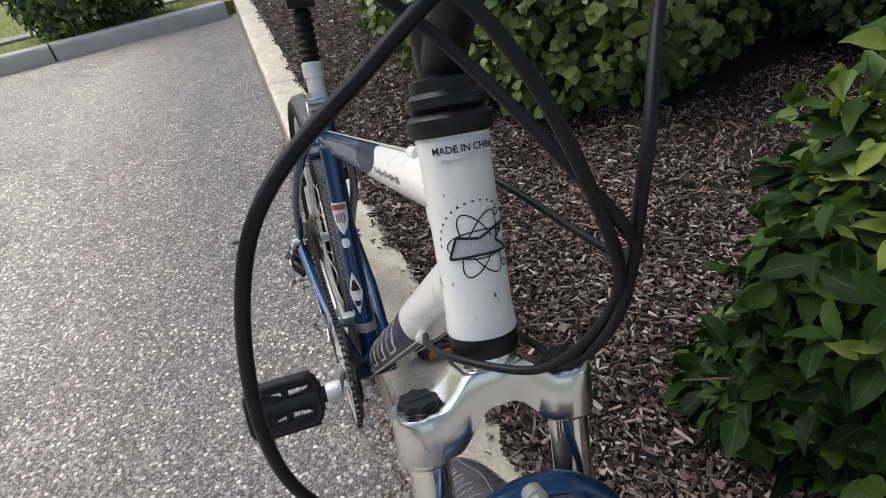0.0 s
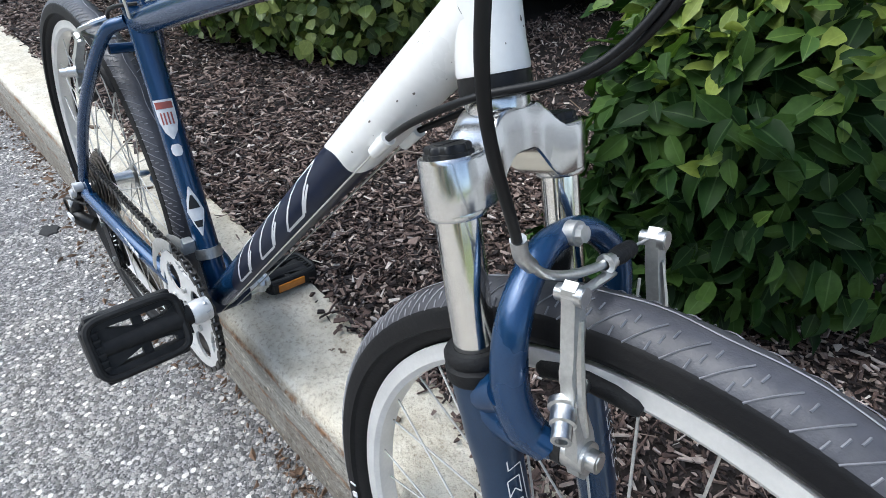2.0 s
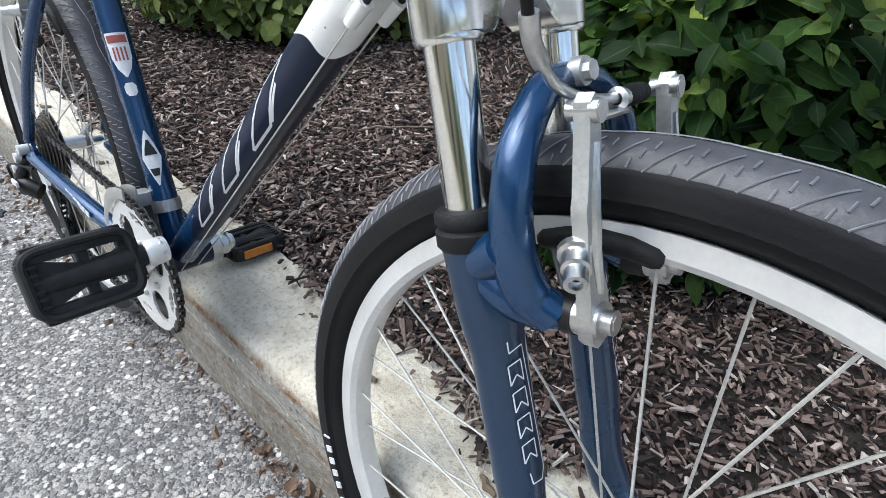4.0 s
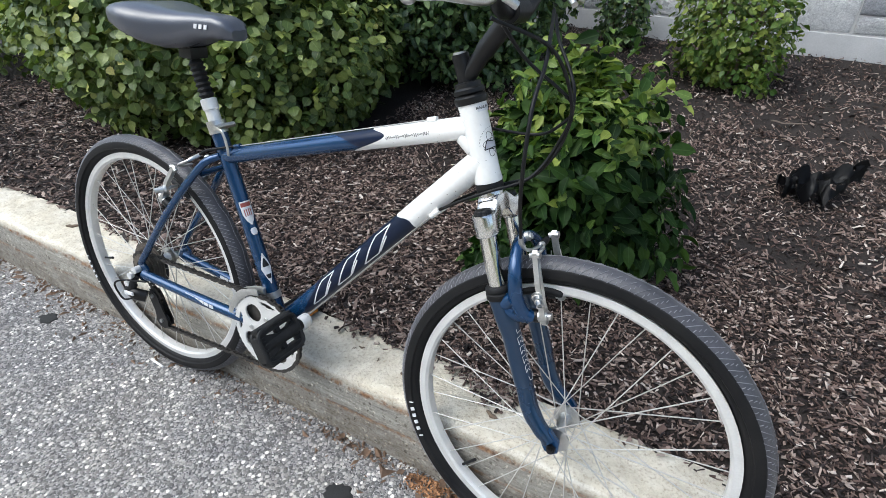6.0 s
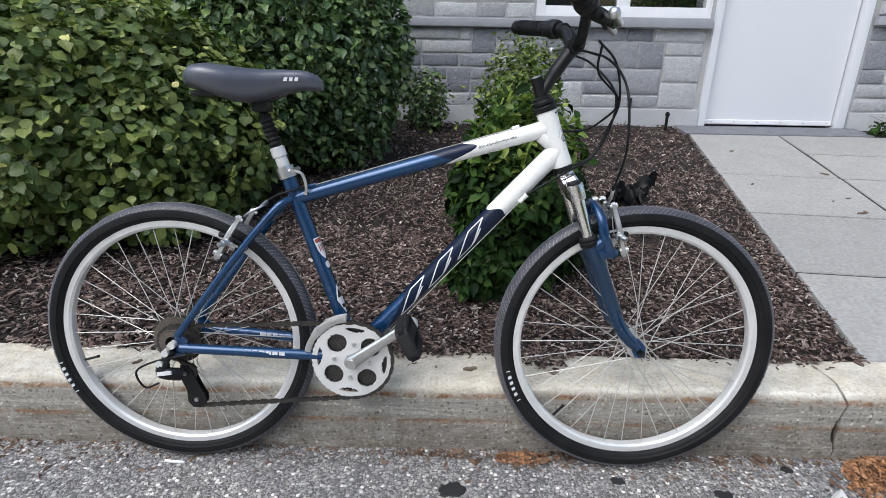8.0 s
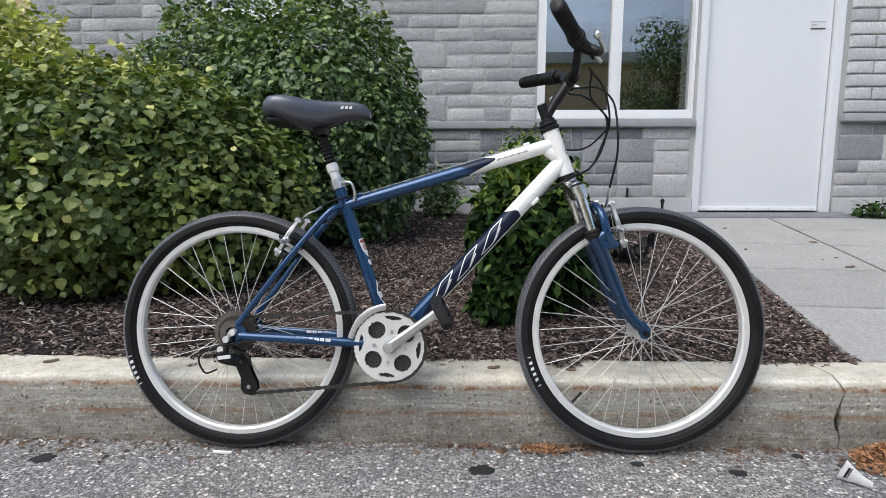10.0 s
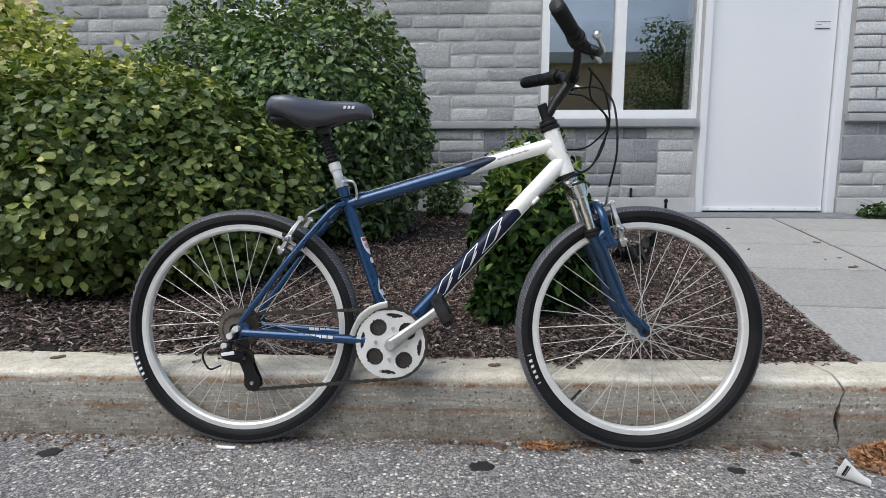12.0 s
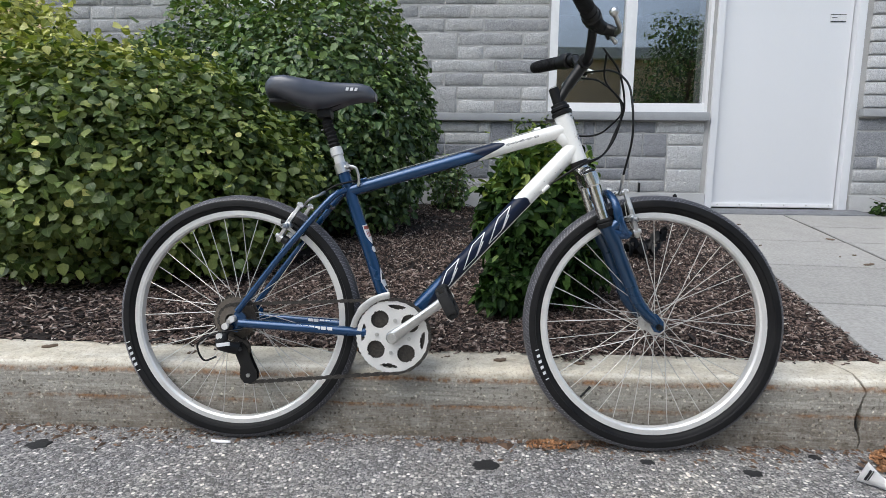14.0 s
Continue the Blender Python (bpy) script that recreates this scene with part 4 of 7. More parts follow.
def bush(label, lobes, base, n, size, mats, seed, young=0.2, young_from=0.35, lumps=0.16, stems=9, category="bush", stem_r=0.009, low=-0.9, droop=0.35, up=0.5, shoots=0):
    """A shrub: stems that fork from the base, and leaves over lobes (centre, radii, share)."""
    rng = np.random.default_rng(seed)
    e = thing("bush", label, category, Matrix.Translation(base))
    P, N = [], []
    for i, (c, r, share) in enumerate(lobes):
        p, q = crown_points(rng, int(n * share), c, r, lumps, seed + i * 3.3, low=low)
        P.append(p), N.append(q)
    P, N = np.concatenate(P) - np.array(base), np.concatenate(N)
    keep = P[:, 2] > 0.015
    P, N = P[keep], N[keep]
    if shoots:
        # young shoots that stand above the crown, each with a few small leaves
        top = np.argsort(P[:, 2] + 0.25 * N[:, 2] + rng.normal(0, 0.12, len(P)))[-shoots * 6:]
        for k in rng.choice(top, shoots, replace=False):
            d = np.array([rng.normal(0, 0.35), rng.normal(0, 0.35), 1.0]) + N[k] * 0.5
            d /= np.linalg.norm(d)
            h = np.linspace(0.15, 1.0, 7)[:, None] * rng.uniform(0.05, 0.15)
            P = np.concatenate([P, P[k] + d * h + rng.normal(0, 0.008, (7, 3))])
            N = np.concatenate([N, np.repeat(d[None] * 0.5 + rng.normal(0, 0.6, (7, 3)), 1, 0)])
    zmax = P[:, 2].max()
    # pale leaves gather towards the top: new growth, plus top light put into colour
    fresh = (rng.random(len(P)) < young * np.clip((P[:, 2] / zmax - young_from) / (1 - young_from) * 2.2, 0.04, 1.6)) & (N[:, 2] > -0.3)
    if shoots:
        fresh[-shoots * 7:] = rng.random(shoots * 7) < 0.8
    leaves("foliage", P[~fresh], N[~fresh], size[0], size[1], rng, mats[0], e, droop, up)
    leaves("young_foliage", P[fresh], N[fresh], size[0] * 0.8, size[1] * 0.78, rng, mats[1], e, droop * 0.4, up, "new leaves near the top, lightened further for painted top light")
    for i in range(stems):
        c, r, _ = lobes[i % len(lobes)]
        a = 2 * math.pi * i / stems + rng.random()
        tip = Vector((c[0] - base[0] + math.cos(a) * r[0] * 0.65, c[1] - base[1] + math.sin(a) * r[1] * 0.65, c[2] - base[2] + r[2] * rng.uniform(0.1, 0.7)))
        foot = Vector((math.cos(a) * 0.04, math.sin(a) * 0.04, -0.02))
        mid = foot.lerp(tip, 0.5) + Vector((rng.normal(0, 0.03), rng.normal(0, 0.03), 0.05))
        bm = B()
        pts = curve_pts([foot, mid, tip], 5)
        sweep(bm, pts, [stem_r * (1 - 0.75 * k / (len(pts) - 1)) for k in range(len(pts))], 6)
        for b in range(3):
            s = pts[3 + 2 * b]
            t = s + Vector((rng.normal(0, 0.09), rng.normal(0, 0.09), rng.uniform(0.03, 0.12)))
            sweep(bm, [s, s.lerp(t, 0.5) + Vector((0, 0, 0.012)), t], [stem_r * 0.5, stem_r * 0.4, stem_r * 0.15], 5)
        part("stem", bm, M["bark"], e)
    return e


bush("broad light green shrub with round leaves in mulch",
     [((-1.05, 1.12, 0.70), (0.78, 0.62, 0.58), 0.62), ((-0.62, 1.22, 0.62), (0.50, 0.50, 0.52), 0.30), ((-1.75, 1.35, 0.82), (0.62, 0.6, 0.73), 0.42), ((-2.6, 1.3, 0.82), (0.6, 0.55, 0.74), 0.22)],
     (-1.0, 1.15, bed_z(1.15)), 25000, (0.042, 0.039), (M["leaf_big"], M["leaf_young"]), 21, 1.0, 0.58, 0.17, 16, stem_r=0.010, shoots=330)
bush("tall dark green shrub with small leaves beside the wall",
     [((-0.32, 2.15, 1.02), (0.74, 0.66, 0.79), 0.7), ((-1.0, 2.3, 1.05), (0.58, 0.5, 0.78), 0.34)],
     (-0.35, 2.3, bed_z(2.3)), 31000, (0.048, 0.029), (M["leaf_dark"], M["leaf_big"]), 33, 0.34, 0.5, 0.13, 14, stem_r=0.014, shoots=160)
bush("low leafy shrub with broad pointed leaves in mulch",
     [((0.90, 0.75, 0.51), (0.205, 0.23, 0.29), 0.50), ((0.775, 0.735, 0.57), (0.125, 0.15, 0.185), 0.22), ((0.83, 0.66, 0.48), (0.145, 0.155, 0.23), 0.28), ((0.98, 0.79, 0.40), (0.19, 0.21, 0.21), 0.2), ((0.79, 0.61, 0.32), (0.11, 0.12, 0.12), 0.13), ((0.73, 0.585, 0.27), (0.08, 0.08, 0.08), 0.05)],
     (0.89, 0.75, bed_z(0.75)), 4500, (0.052, 0.026), (M["leaf_front"], M["leaf_lime"]), 47, 0.85, 0.52, 0.2, 18, stem_r=0.006, low=-1.1, droop=0.5, up=0.42, shoots=110)
bush("small light green shrub near the wall",
     [((1.10, 2.55, 0.66), (0.27, 0.25, 0.34), 1.0)],
     (1.10, 2.55, bed_z(2.55)), 3400, (0.036, 0.024), (M["leaf_lime"], M["leaf_big"]), 53, 0.6, 0.3, 0.32, 9, stem_r=0.006, low=-1.1, shoots=70)
bush("small dark shrub against the wall's plinth",
     [((0.47, 3.0, 0.62), (0.16, 0.15, 0.24), 1.0)],
     (0.47, 3.0, bed_z(3.0)), 1100, (0.038, 0.026), (M["leaf_dark"], M["leaf_big"]), 59, 0.2, 0.3, 0.2, 6, stem_r=0.005, low=-1.1)
bush("tall dark leafy hedge across the road below a street tree",
     [((8.3, -12.6, 1.9), (1.9, 0.8, 1.75), 0.6), ((10.3, -12.8, 1.8), (1.4, 0.7, 1.6), 0.4)],
     (8.6, -12.7, 0.0), 7000, (0.13, 0.09), (M["leaf_dark"], M["leaf_dark"]), 67, 0.1, 0.4, 0.2, 6)
bush("low dark ground plant at the foot of the wall",
     [((3.96, 3.06, 0.48), (0.20, 0.12, 0.07), 1.0)],
     (3.96, 3.06, bed_z(3.06)), 240, (0.045, 0.028), (M["leaf_front"], M["leaf_dark"]), 71, 0.2, 0.3, 0.2, 4, stem_r=0.004, low=-1.0)
bush("dark green clipped bush on the lawn behind the far kerb",
     [((-5.82, -1.50, 0.62), (0.46, 0.50, 0.58), 0.5), ((-6.0, -0.98, 0.62), (0.46, 0.42, 0.60), 0.5)],
     (-5.9, -1.25, 0.13), 9000, (0.06, 0.042), (M["leaf_dark"], M["leaf_big"]), 61, 0.15, 0.4, 0.15, 6)
bush("dark green bush at the end of the drive",
     [((-6.75, 0.0, 0.5), (0.5, 0.5, 0.5), 1.0)],
     (-6.75, 0.0, 0.13), 3000, (0.09, 0.065), (M["leaf_dark"], M["leaf_big"]), 67, 0.15, 0.4, 0.15, 6)


def grass_tufts():
    rng = np.random.default_rng(8)
    n = 9000
    x, y = rng.uniform(-9.5, -5.2, n), rng.uniform(-6, 2, n)
    keep = (x + 5.80 + 0.286 * y < 0.0) & ((x < -7.1) | (y < 0.2))
    x, y = x[keep], y[keep]
    n = len(x)
    a, h, w = rng.uniform(0, 6.28, n), rng.uniform(0.02, 0.055, n), rng.uniform(0.003, 0.007, n)
    dx, dy = np.cos(a), np.sin(a)
    v = np.zeros((n, 3, 3))
    v[:, 0] = np.stack([x - dx * w, y - dy * w, np.full(n, 0.125)], 1)
    v[:, 1] = np.stack([x + dx * w, y + dy * w, np.full(n, 0.125)], 1)
    v[:, 2] = np.stack([x + dy * 0.02, y - dx * 0.02, 0.13 + h], 1)
    return tagged(raw("grass", v.reshape(-1, 3), (np.arange(n)[:, None] * 3 + np.arange(3)[None]), M["leaf_young"]), "short green lawn grass", "grass", kind="stuff")


grass_tufts()


# ---- across the road: what the window mirrors ----
def far_house():
    e = thing("far_building", "low tan building with a white fascia across the road", "building", pose(4, -19, 0))
    w = B()
    box(w, (0, 0, 2.75), (44, 6, 5.5))
    part("wall", w, M["tan"], e, smooth=False)
    r = B()
    box(r, (0, 0.1, 5.72), (45, 6.6, 0.44), None, 0.03)
    part("roof", r, M["fascia"], e, "white roof fascia")
    for i in range(5):
        g = B()
        box(g, (-16 + i * 8.0, 3.02, 1.7), (2.6, 0.1, 2.6))
        part("window", g, M["room"], e)


far_house()


def tree(label, x, y, h, spread, seed, n=5200):
    rng = np.random.default_rng(seed)
    e = thing("tree", label, "tree", Matrix.Translation((x, y, -0.05)))
    t = B()
    trunk = curve_pts([(0, 0, 0), (0.08, 0.05, h * 0.3), (0, 0.1, h * 0.62), (0.1, 0, h * 0.92)], 5)
    sweep(t, trunk, [0.16 * (1 - 0.85 * k / (len(trunk) - 1)) for k in range(len(trunk))], 8)
    part("trunk", t, M["bark"], e)
    P, N = [], []
    for i in range(11):
        a, lift = i * 2.4, 0.34 + 0.055 * i
        s = trunk[min(len(trunk) - 2, int(lift * len(trunk)))]
        reach = spread * (1.15 - lift * 0.75)
        tip = s + Vector((math.cos(a) * reach, math.sin(a) * reach, h * 0.17))
        b = B()
        sweep(b, curve_pts([s, s.lerp(tip, 0.5) + Vector((0, 0, -0.1)), tip], 4), [0.06, 0.055, 0.05, 0.045, 0.04, 0.03, 0.025, 0.02, 0.012], 6)
        part("limb", b, M["bark"], e)
        for k in (0.55, 0.8, 1.0):
            c = s.lerp(tip, k)
            p, q = crown_points(rng, n // 33, (c.x, c.y, c.z + 0.15), (spread * 0.36, spread * 0.36, spread * 0.28), 0.3, seed + i + k)
            P.append(p), N.append(q)
    leaves("crown", np.concatenate(P), np.concatenate(N), 0.12, 0.08, rng, M["leaf_dark"], e)
    return e


tree("slender dark green street tree across the road", 8.2, -12, 5.7, 2.0, 71, 5600)
tree("dark green street tree across the road", 15.5, -14, 6.6, 1.8, 73)
tree("dark green street tree across the road", -9, -13, 7.5, 2.2, 75)


# ---- the bicycle; its own axes: u ahead from the rear axle, s to its left, w up in its plane ----
LEAN_DEG = 6.0
bike = thing("bicycle", "blue and white mountain bicycle leaning against the kerb", "bicycle", pose(0, 0.03, 0, -LEAN_DEG, 0, 0))


def P(u, w, s=0.0):
    return Vector((u, s, w))


REAR, FRONT = P(0.0045, 0.328, 0.003), P(1.094, 0.336, -0.006)
BB, SEAT_TOP = P(0.424, 0.295), P(0.273, 0.738)
HEAD_TOP, HEAD_LOW = P(0.8525, 0.8745), P(0.8965, 0.7555)
AXLE = Matrix.Rotation(radians(-90), 4, "X")


def wheel(name, c, R_TYRE, R_RIM, half_flange, drive, label, seed):
    at = Matrix.Translation(c) @ AXLE
    rim = B()
    lathe(rim, [(R_RIM, -0.0125), (R_RIM, -0.0105), (R_RIM - 0.006, -0.0095), (R_RIM - 0.006, 0.0095), (R_RIM, 0.0105), (R_RIM, 0.0125), (R_RIM - 0.013, 0.0132), (R_RIM - 0.018, 0.0095), (R_RIM - 0.0195, 0.0), (R_RIM - 0.018, -0.0095), (R_RIM - 0.013, -0.0132)], at, 96)
    w = part(name, rim, M["rim"], bike, label)
    ty = B()
    prof = []
    for k in range(60):
        a = 2 * math.pi * k / 60
        rr, hh = math.cos(a), math.sin(a)
        # moulded rings at the tread's foot and just over the rim
        lift = {11: 0.0009, 12: 0.0004, 17: 0.0006, 22: 0.0008, 23: 0.0003}.get(min(k, 60 - k), 0.0)
        prof.append((R_TYRE - 0.0235 + (0.0235 + lift) * rr * (1.0 if rr > 0 else 0.95), (0.0235 + lift) * hh * (1.0 if rr > -0.3 else 0.86 if rr > -0.6 else 0.75)))
    lathe(ty, prof, at, 120)
    tyre = part("tyre", ty, M["tyre"], w, "black tyre with a worn grey tread")
    # worn crown of the tread, a skin over the rubber
    tr = B()
    cap = [(R_TYRE - 0.0235 + 0.0239 * math.cos(a), 0.0239 * math.sin(a)) for a in (radians(d) for d in range(-72, 73, 8))]
    inner = [(r - 0.0012, h * 0.97) for r, h in reversed(cap)]
    lathe(tr, cap + inner, at, 120)
    part("tread", tr, M["tread"], tyre, "worn grey tread band")
    # slanting grooves and short sipes, pale at their edges
    g = B()
    rng = random.Random(seed)

    def on(a, b, lift=0.0005):
        r = R_TYRE - 0.0235 + (0.0239 + lift) * math.cos(b)
        return at @ Vector((r * math.cos(a), r * math.sin(a), (0.0239 + lift) * math.sin(b)))

    def strip(pts, wd):
        rows = []
        for i, (a, b) in enumerate(pts):
            a0, b0 = pts[max(0, i - 1)]
            a1, b1 = pts[min(len(pts) - 1, i + 1)]
            da, db = (a1 - a0) * R_TYRE, (b1 - b0) * 0.024
            n = math.hypot(da, db) or 1
            oa, ob_ = -db / n * wd / R_TYRE, da / n * wd / 0.024
            rows.append([g.verts.new(on(a + oa, b + ob_)), g.verts.new(on(a, b, 0.0011)), g.verts.new(on(a - oa, b - ob_))])
        for p, q in zip(rows, rows[1:]):
            g.faces.new((p[0], q[0], q[1], p[1]))
            g.faces.new((p[1], q[1], q[2], p[2]))
    count = 96
    for k in range(count):
        for sg in (1, -1):
            a = 2 * math.pi * (k + (0.5 if sg > 0 else 0)) / count
            strip([(a + 0.054 * t, sg * radians(64 - 46 * t)) for t in (0, 0.25, 0.5, 0.75, 1.0)], 0.0006)
            for t in (0.12, 0.42, 0.72):
                q = a + 0.033 + 0.054 * t
                strip([(q, sg * radians(67 - 46 * t)), (q + 0.0015, sg * radians(61 - 46 * t)), (q + 0.003, sg * radians(54 - 46 * t))], 0.0007)
    strip([(2 * math.pi * k / 252, radians(4 + 4 * math.sin(k * 2 * math.pi / 9))) for k in range(253)], 0.0005)
    part("tread_groove", g, M["tread_line"], tyre, "pale groove edges of the tread")
    # maker's mark and size on the sidewall, as plain white bars
    for a0, k, wd in ((radians(196.5), 4, 0.0085), (radians(193.5), 1, 0.0095), (radians(208.5), 1, 0.0095)):
        for i in range(k):
            bar = B()
            a = a0 + i * radians(2.9)
            c0 = c + Vector((math.cos(a) * 0.3065, -0.0236, math.sin(a) * 0.3065))
            t = Vector((-math.sin(a), 0, math.cos(a)))
            o = Vector((math.cos(a), 0, math.sin(a)))
            vs = [bar.verts.new(c0 + t * x * (0.0046 if k > 1 else 0.0012) + o * y * wd * 0.5) for x, y in ((-1, -1), (0.6, -1), (1, 1), (-0.6, 1))]
            bar.faces.new(vs)
            ex = bmesh.ops.extrude_face_region(bar, geom=bar.faces[:])
            for v in ex["geom"]:
                if isinstance(v, bmesh.types.BMVert):
                    v.co.y -= 0.0012
            part("print", bar, M["decal"], tyre, "white bar printed on the sidewall", False)
    hub = B()
    lathe(hub, [(0.004, -0.054), (0.006, -0.05), (0.007, -half_flange - 0.006), (0.014, -half_flange - 0.004), (0.024, -half_flange - 0.002), (0.024, -half_flange + 0.002), (0.013, -half_flange + 0.006), (0.011, 0), (0.013, half_flange - 0.006), (0.024, half_flange - 0.002), (0.024, half_flange + 0.002), (0.014, half_flange + 0.004), (0.007, half_flange + 0.006), (0.006, 0.05), (0.004, 0.054)], at, 28, close=False)
    part("hub", hub, M["alloy"], w, "silver hub")
    me = bpy.data.meshes.new("spoke")
    sb = B()
    rod(sb, (0, 0, 0), (0, 0, 1), 0.0011, n=5)
    sb.to_mesh(me)
    sb.free()
    me.materials.append(M["steel"])
    for k in range(36):
        a_rim = 2 * math.pi * k / 36
        side = 1 if k % 2 else -1
        turn = radians(62) * (1 if (k // 2) % 2 else -1)
        a_hub = a_rim + turn
        p0 = at @ Vector((0.022 * math.cos(a_hub), 0.022 * math.sin(a_hub), side * half_flange))
        p1 = at @ Vector(((R_RIM - 0.018) * math.cos(a_rim), (R_RIM - 0.018) * math.sin(a_rim), side * 0.003))
        sp = new("spoke", me)
        sp.parent = w
        d = p1 - p0
        sp.matrix_basis = Matrix.Translation(p0) @ d.to_track_quat("Z", "Y").to_matrix().to_4x4() @ Matrix.Diagonal((1, 1, d.length, 1))
    va = B()
    a = radians(228) if not drive else radians(196)
    o = Vector((math.cos(a), 0, math.sin(a)))
    sweep(va, [c + o * (R_RIM - 0.022), c + o * (R_RIM - 0.045), c + o * (R_RIM - 0.06)], [0.003, 0.003, 0.0038], 8)
    part("valve", va, M["plastic"], w, "black valve cap")
    return w


rear_wheel = wheel("rear_wheel", REAR, 0.326, 0.287, 0.028, True, "silver rim with steel spokes", 3)
front_wheel = wheel("front_wheel", FRONT, 0.3325, 0.289, 0.033, False, "silver rim with steel spokes", 4)


# -- frame --
frame_bm = B()
lathe(frame_bm, [(0.0165, -0.037), (0.0205, -0.037), (0.021, -0.034), (0.021, 0.034), (0.0205, 0.037), (0.0165, 0.037)], Matrix.Translation(BB) @ AXLE, 28)
bike_frame = part("frame", frame_bm, M["navy"], bike, "bottom bracket shell of the frame")


def tube_part(name, pts, radii, material, label="", n=20, flat=1.0, parent=None):
    b = B()
    sweep(b, pts, radii, n, flat)
    return part(name, b, material, parent or bike_frame, label)


def sleeve(name, a, b, r0, r1, material, end0, end1, parent, label="", n=40, lift=0.0006):
    """A painted stretch of a tube from a to b, whose ends follow end0 and end1 (metres along, by angle round the tube)."""
    d = (b - a).normalized()
    y = Vector((0, 1, 0))
    x = y.cross(d)
    bm = B()
    rows = []
    steps = 16
    for i in range(steps + 1):
        row = []
        for j in range(n):
            t = 2 * math.pi * j / n
            s0, s1 = end0(t), (b - a).length - end1(t)
            s = s0 + (s1 - s0) * i / steps
            r = r0 + (r1 - r0) * s / (b - a).length + lift
            row.append(bm.verts.new(a + d * s + r * (x * math.cos(t) + y * math.sin(t))))
        rows.append(row)
    for p, q in zip(rows, rows[1:]):
        for j in range(n):
            bm.faces.new((p[j], p[(j + 1) % n], q[(j + 1) % n], q[j]))
    return part(name, bm, material, parent, label)


tube_part("seat_tube", [BB, P(0.30, 0.66), SEAT_TOP], [0.0168, 0.0162, 0.0168], M["blue"], "metallic blue seat tube")
TT0, TT1 = P(0.300, 0.672), P(0.862, 0.838)
top_tube = tube_part("top_tube", [TT0, TT1], [0.0165, 0.0175], M["blue"], "top tube, blue behind and white ahead")
DT0, DT1 = P(0.884, 0.790), P(0.437, 0.312)
down_tube = tube_part("down_tube", [DT0, DT1], [0.0215, 0.0205], M["blue"], "down tube, white above and blue below")
zig = lambda t, k: 0.03 * math.sin(t) ** 2 + 0.012 * math.sin(3 * t + k)
sleeve("navy_stretch", TT0, TT1, 0.0165, 0.0175, M["navy"], lambda t: 0.345 + 0.05 * math.cos(t) + 0.012 * math.sin(2 * t), lambda t: 0.0, top_tube, "dark navy edge of the paint", lift=0.0004)
sleeve("white_stretch", TT0, TT1, 0.0165, 0.0175, M["white"], lambda t: 0.375 - 0.03 * math.cos(t) + zig(t, 0.6), lambda t: 0.0, top_tube, "white painted front of the tube", lift=0.0009)
sleeve("navy_stretch", DT0, DT1, 0.0215, 0.0205, M["navy"], lambda t: 0.0, lambda t: 0.13 + 0.03 * math.cos(t) - 0.02 * math.sin(2 * t), down_tube, "dark navy edge of the paint", lift=0.0004)
sleeve("white_stretch", DT0, DT1, 0.0215, 0.0205, M["white"], lambda t: 0.0, lambda t: 0.468 - 0.012 * math.cos(t) + 0.006 * math.sin(3 * t), down_tube, "white painted upper end of the tube", lift=0.0009)
head = B()
hd = (HEAD_LOW - HEAD_TOP).normalized()
hl = (HEAD_LOW - HEAD_TOP).length
lathe(head, [(0.0175, 0), (0.0223, 0.0), (0.0228, 0.002), (0.0218, 0.016), (0.0218, hl - 0.016), (0.0230, hl - 0.002), (0.0225, hl), (0.0175, hl)], axis(HEAD_TOP, hd), 40)
head_tube = part("head_tube", head, M["white"], bike_frame, "white head tube with black print")
for p, q, r in ((P(0.845, 0.822), P(0.868, 0.806), 0.017), (P(0.878, 0.80), P(0.862, 0.772), 0.0)):
    if r:
        tube_part("gusset", [p, q], [0.0165, 0.0185], M["white"], "white painted weld")
for sd in (1, -1):
    tube_part("seat_stay", curve_pts([P(0.288, 0.672, sd * 0.012), P(0.252, 0.645, sd * 0.036), P(0.145, 0.515, sd * 0.057), P(0.02, 0.352, sd * 0.060)], 6), 0.0085, M["blue"], "metallic blue stay", 14)
    tube_part("chain_stay", curve_pts([P(0.41, 0.297, sd * 0.026), P(0.34, 0.302, sd * 0.040), P(0.2, 0.312, sd * 0.053), P(0.025, 0.322, sd * 0.061)], 6), [0.0138] * 7 + [0.0128] * 6 + [0.0118] * 6, M["blue"], "metallic blue stay with white print", 14)
    dr = B()
    plate(dr, [(-0.018, -0.012), (-0.006, -0.028), (0.012, -0.03), (0.03, -0.016), (0.034, 0.012), (0.016, 0.03), (0.004, 0.02), (0.004, 0.004), (-0.012, 0.004)], 0.006, Matrix.Translation(P(0.0085, 0.328, 0.003 + sd * 0.062)) @ Matrix.Rotation(radians(90), 4, "X"))
    part("dropout", dr, M["blue"], bike_frame, "blue rear dropout")
    nu = B()
    rod(nu, P(0.0045, 0.328, sd * 0.064), P(0.0045, 0.328, sd * 0.074), 0.008, n=6)
    rod(nu, P(0.0045, 0.328, sd * 0.070), P(0.0045, 0.328, sd * 0.080), 0.0045, n=10)
    part("axle_nut", nu, M["dull_alloy"], bike_frame, "steel axle nut")
bridge = tube_part("bridge", [P(0.245, 0.628, -0.03), P(0.245, 0.628, 0.03)], 0.007, M["blue"])
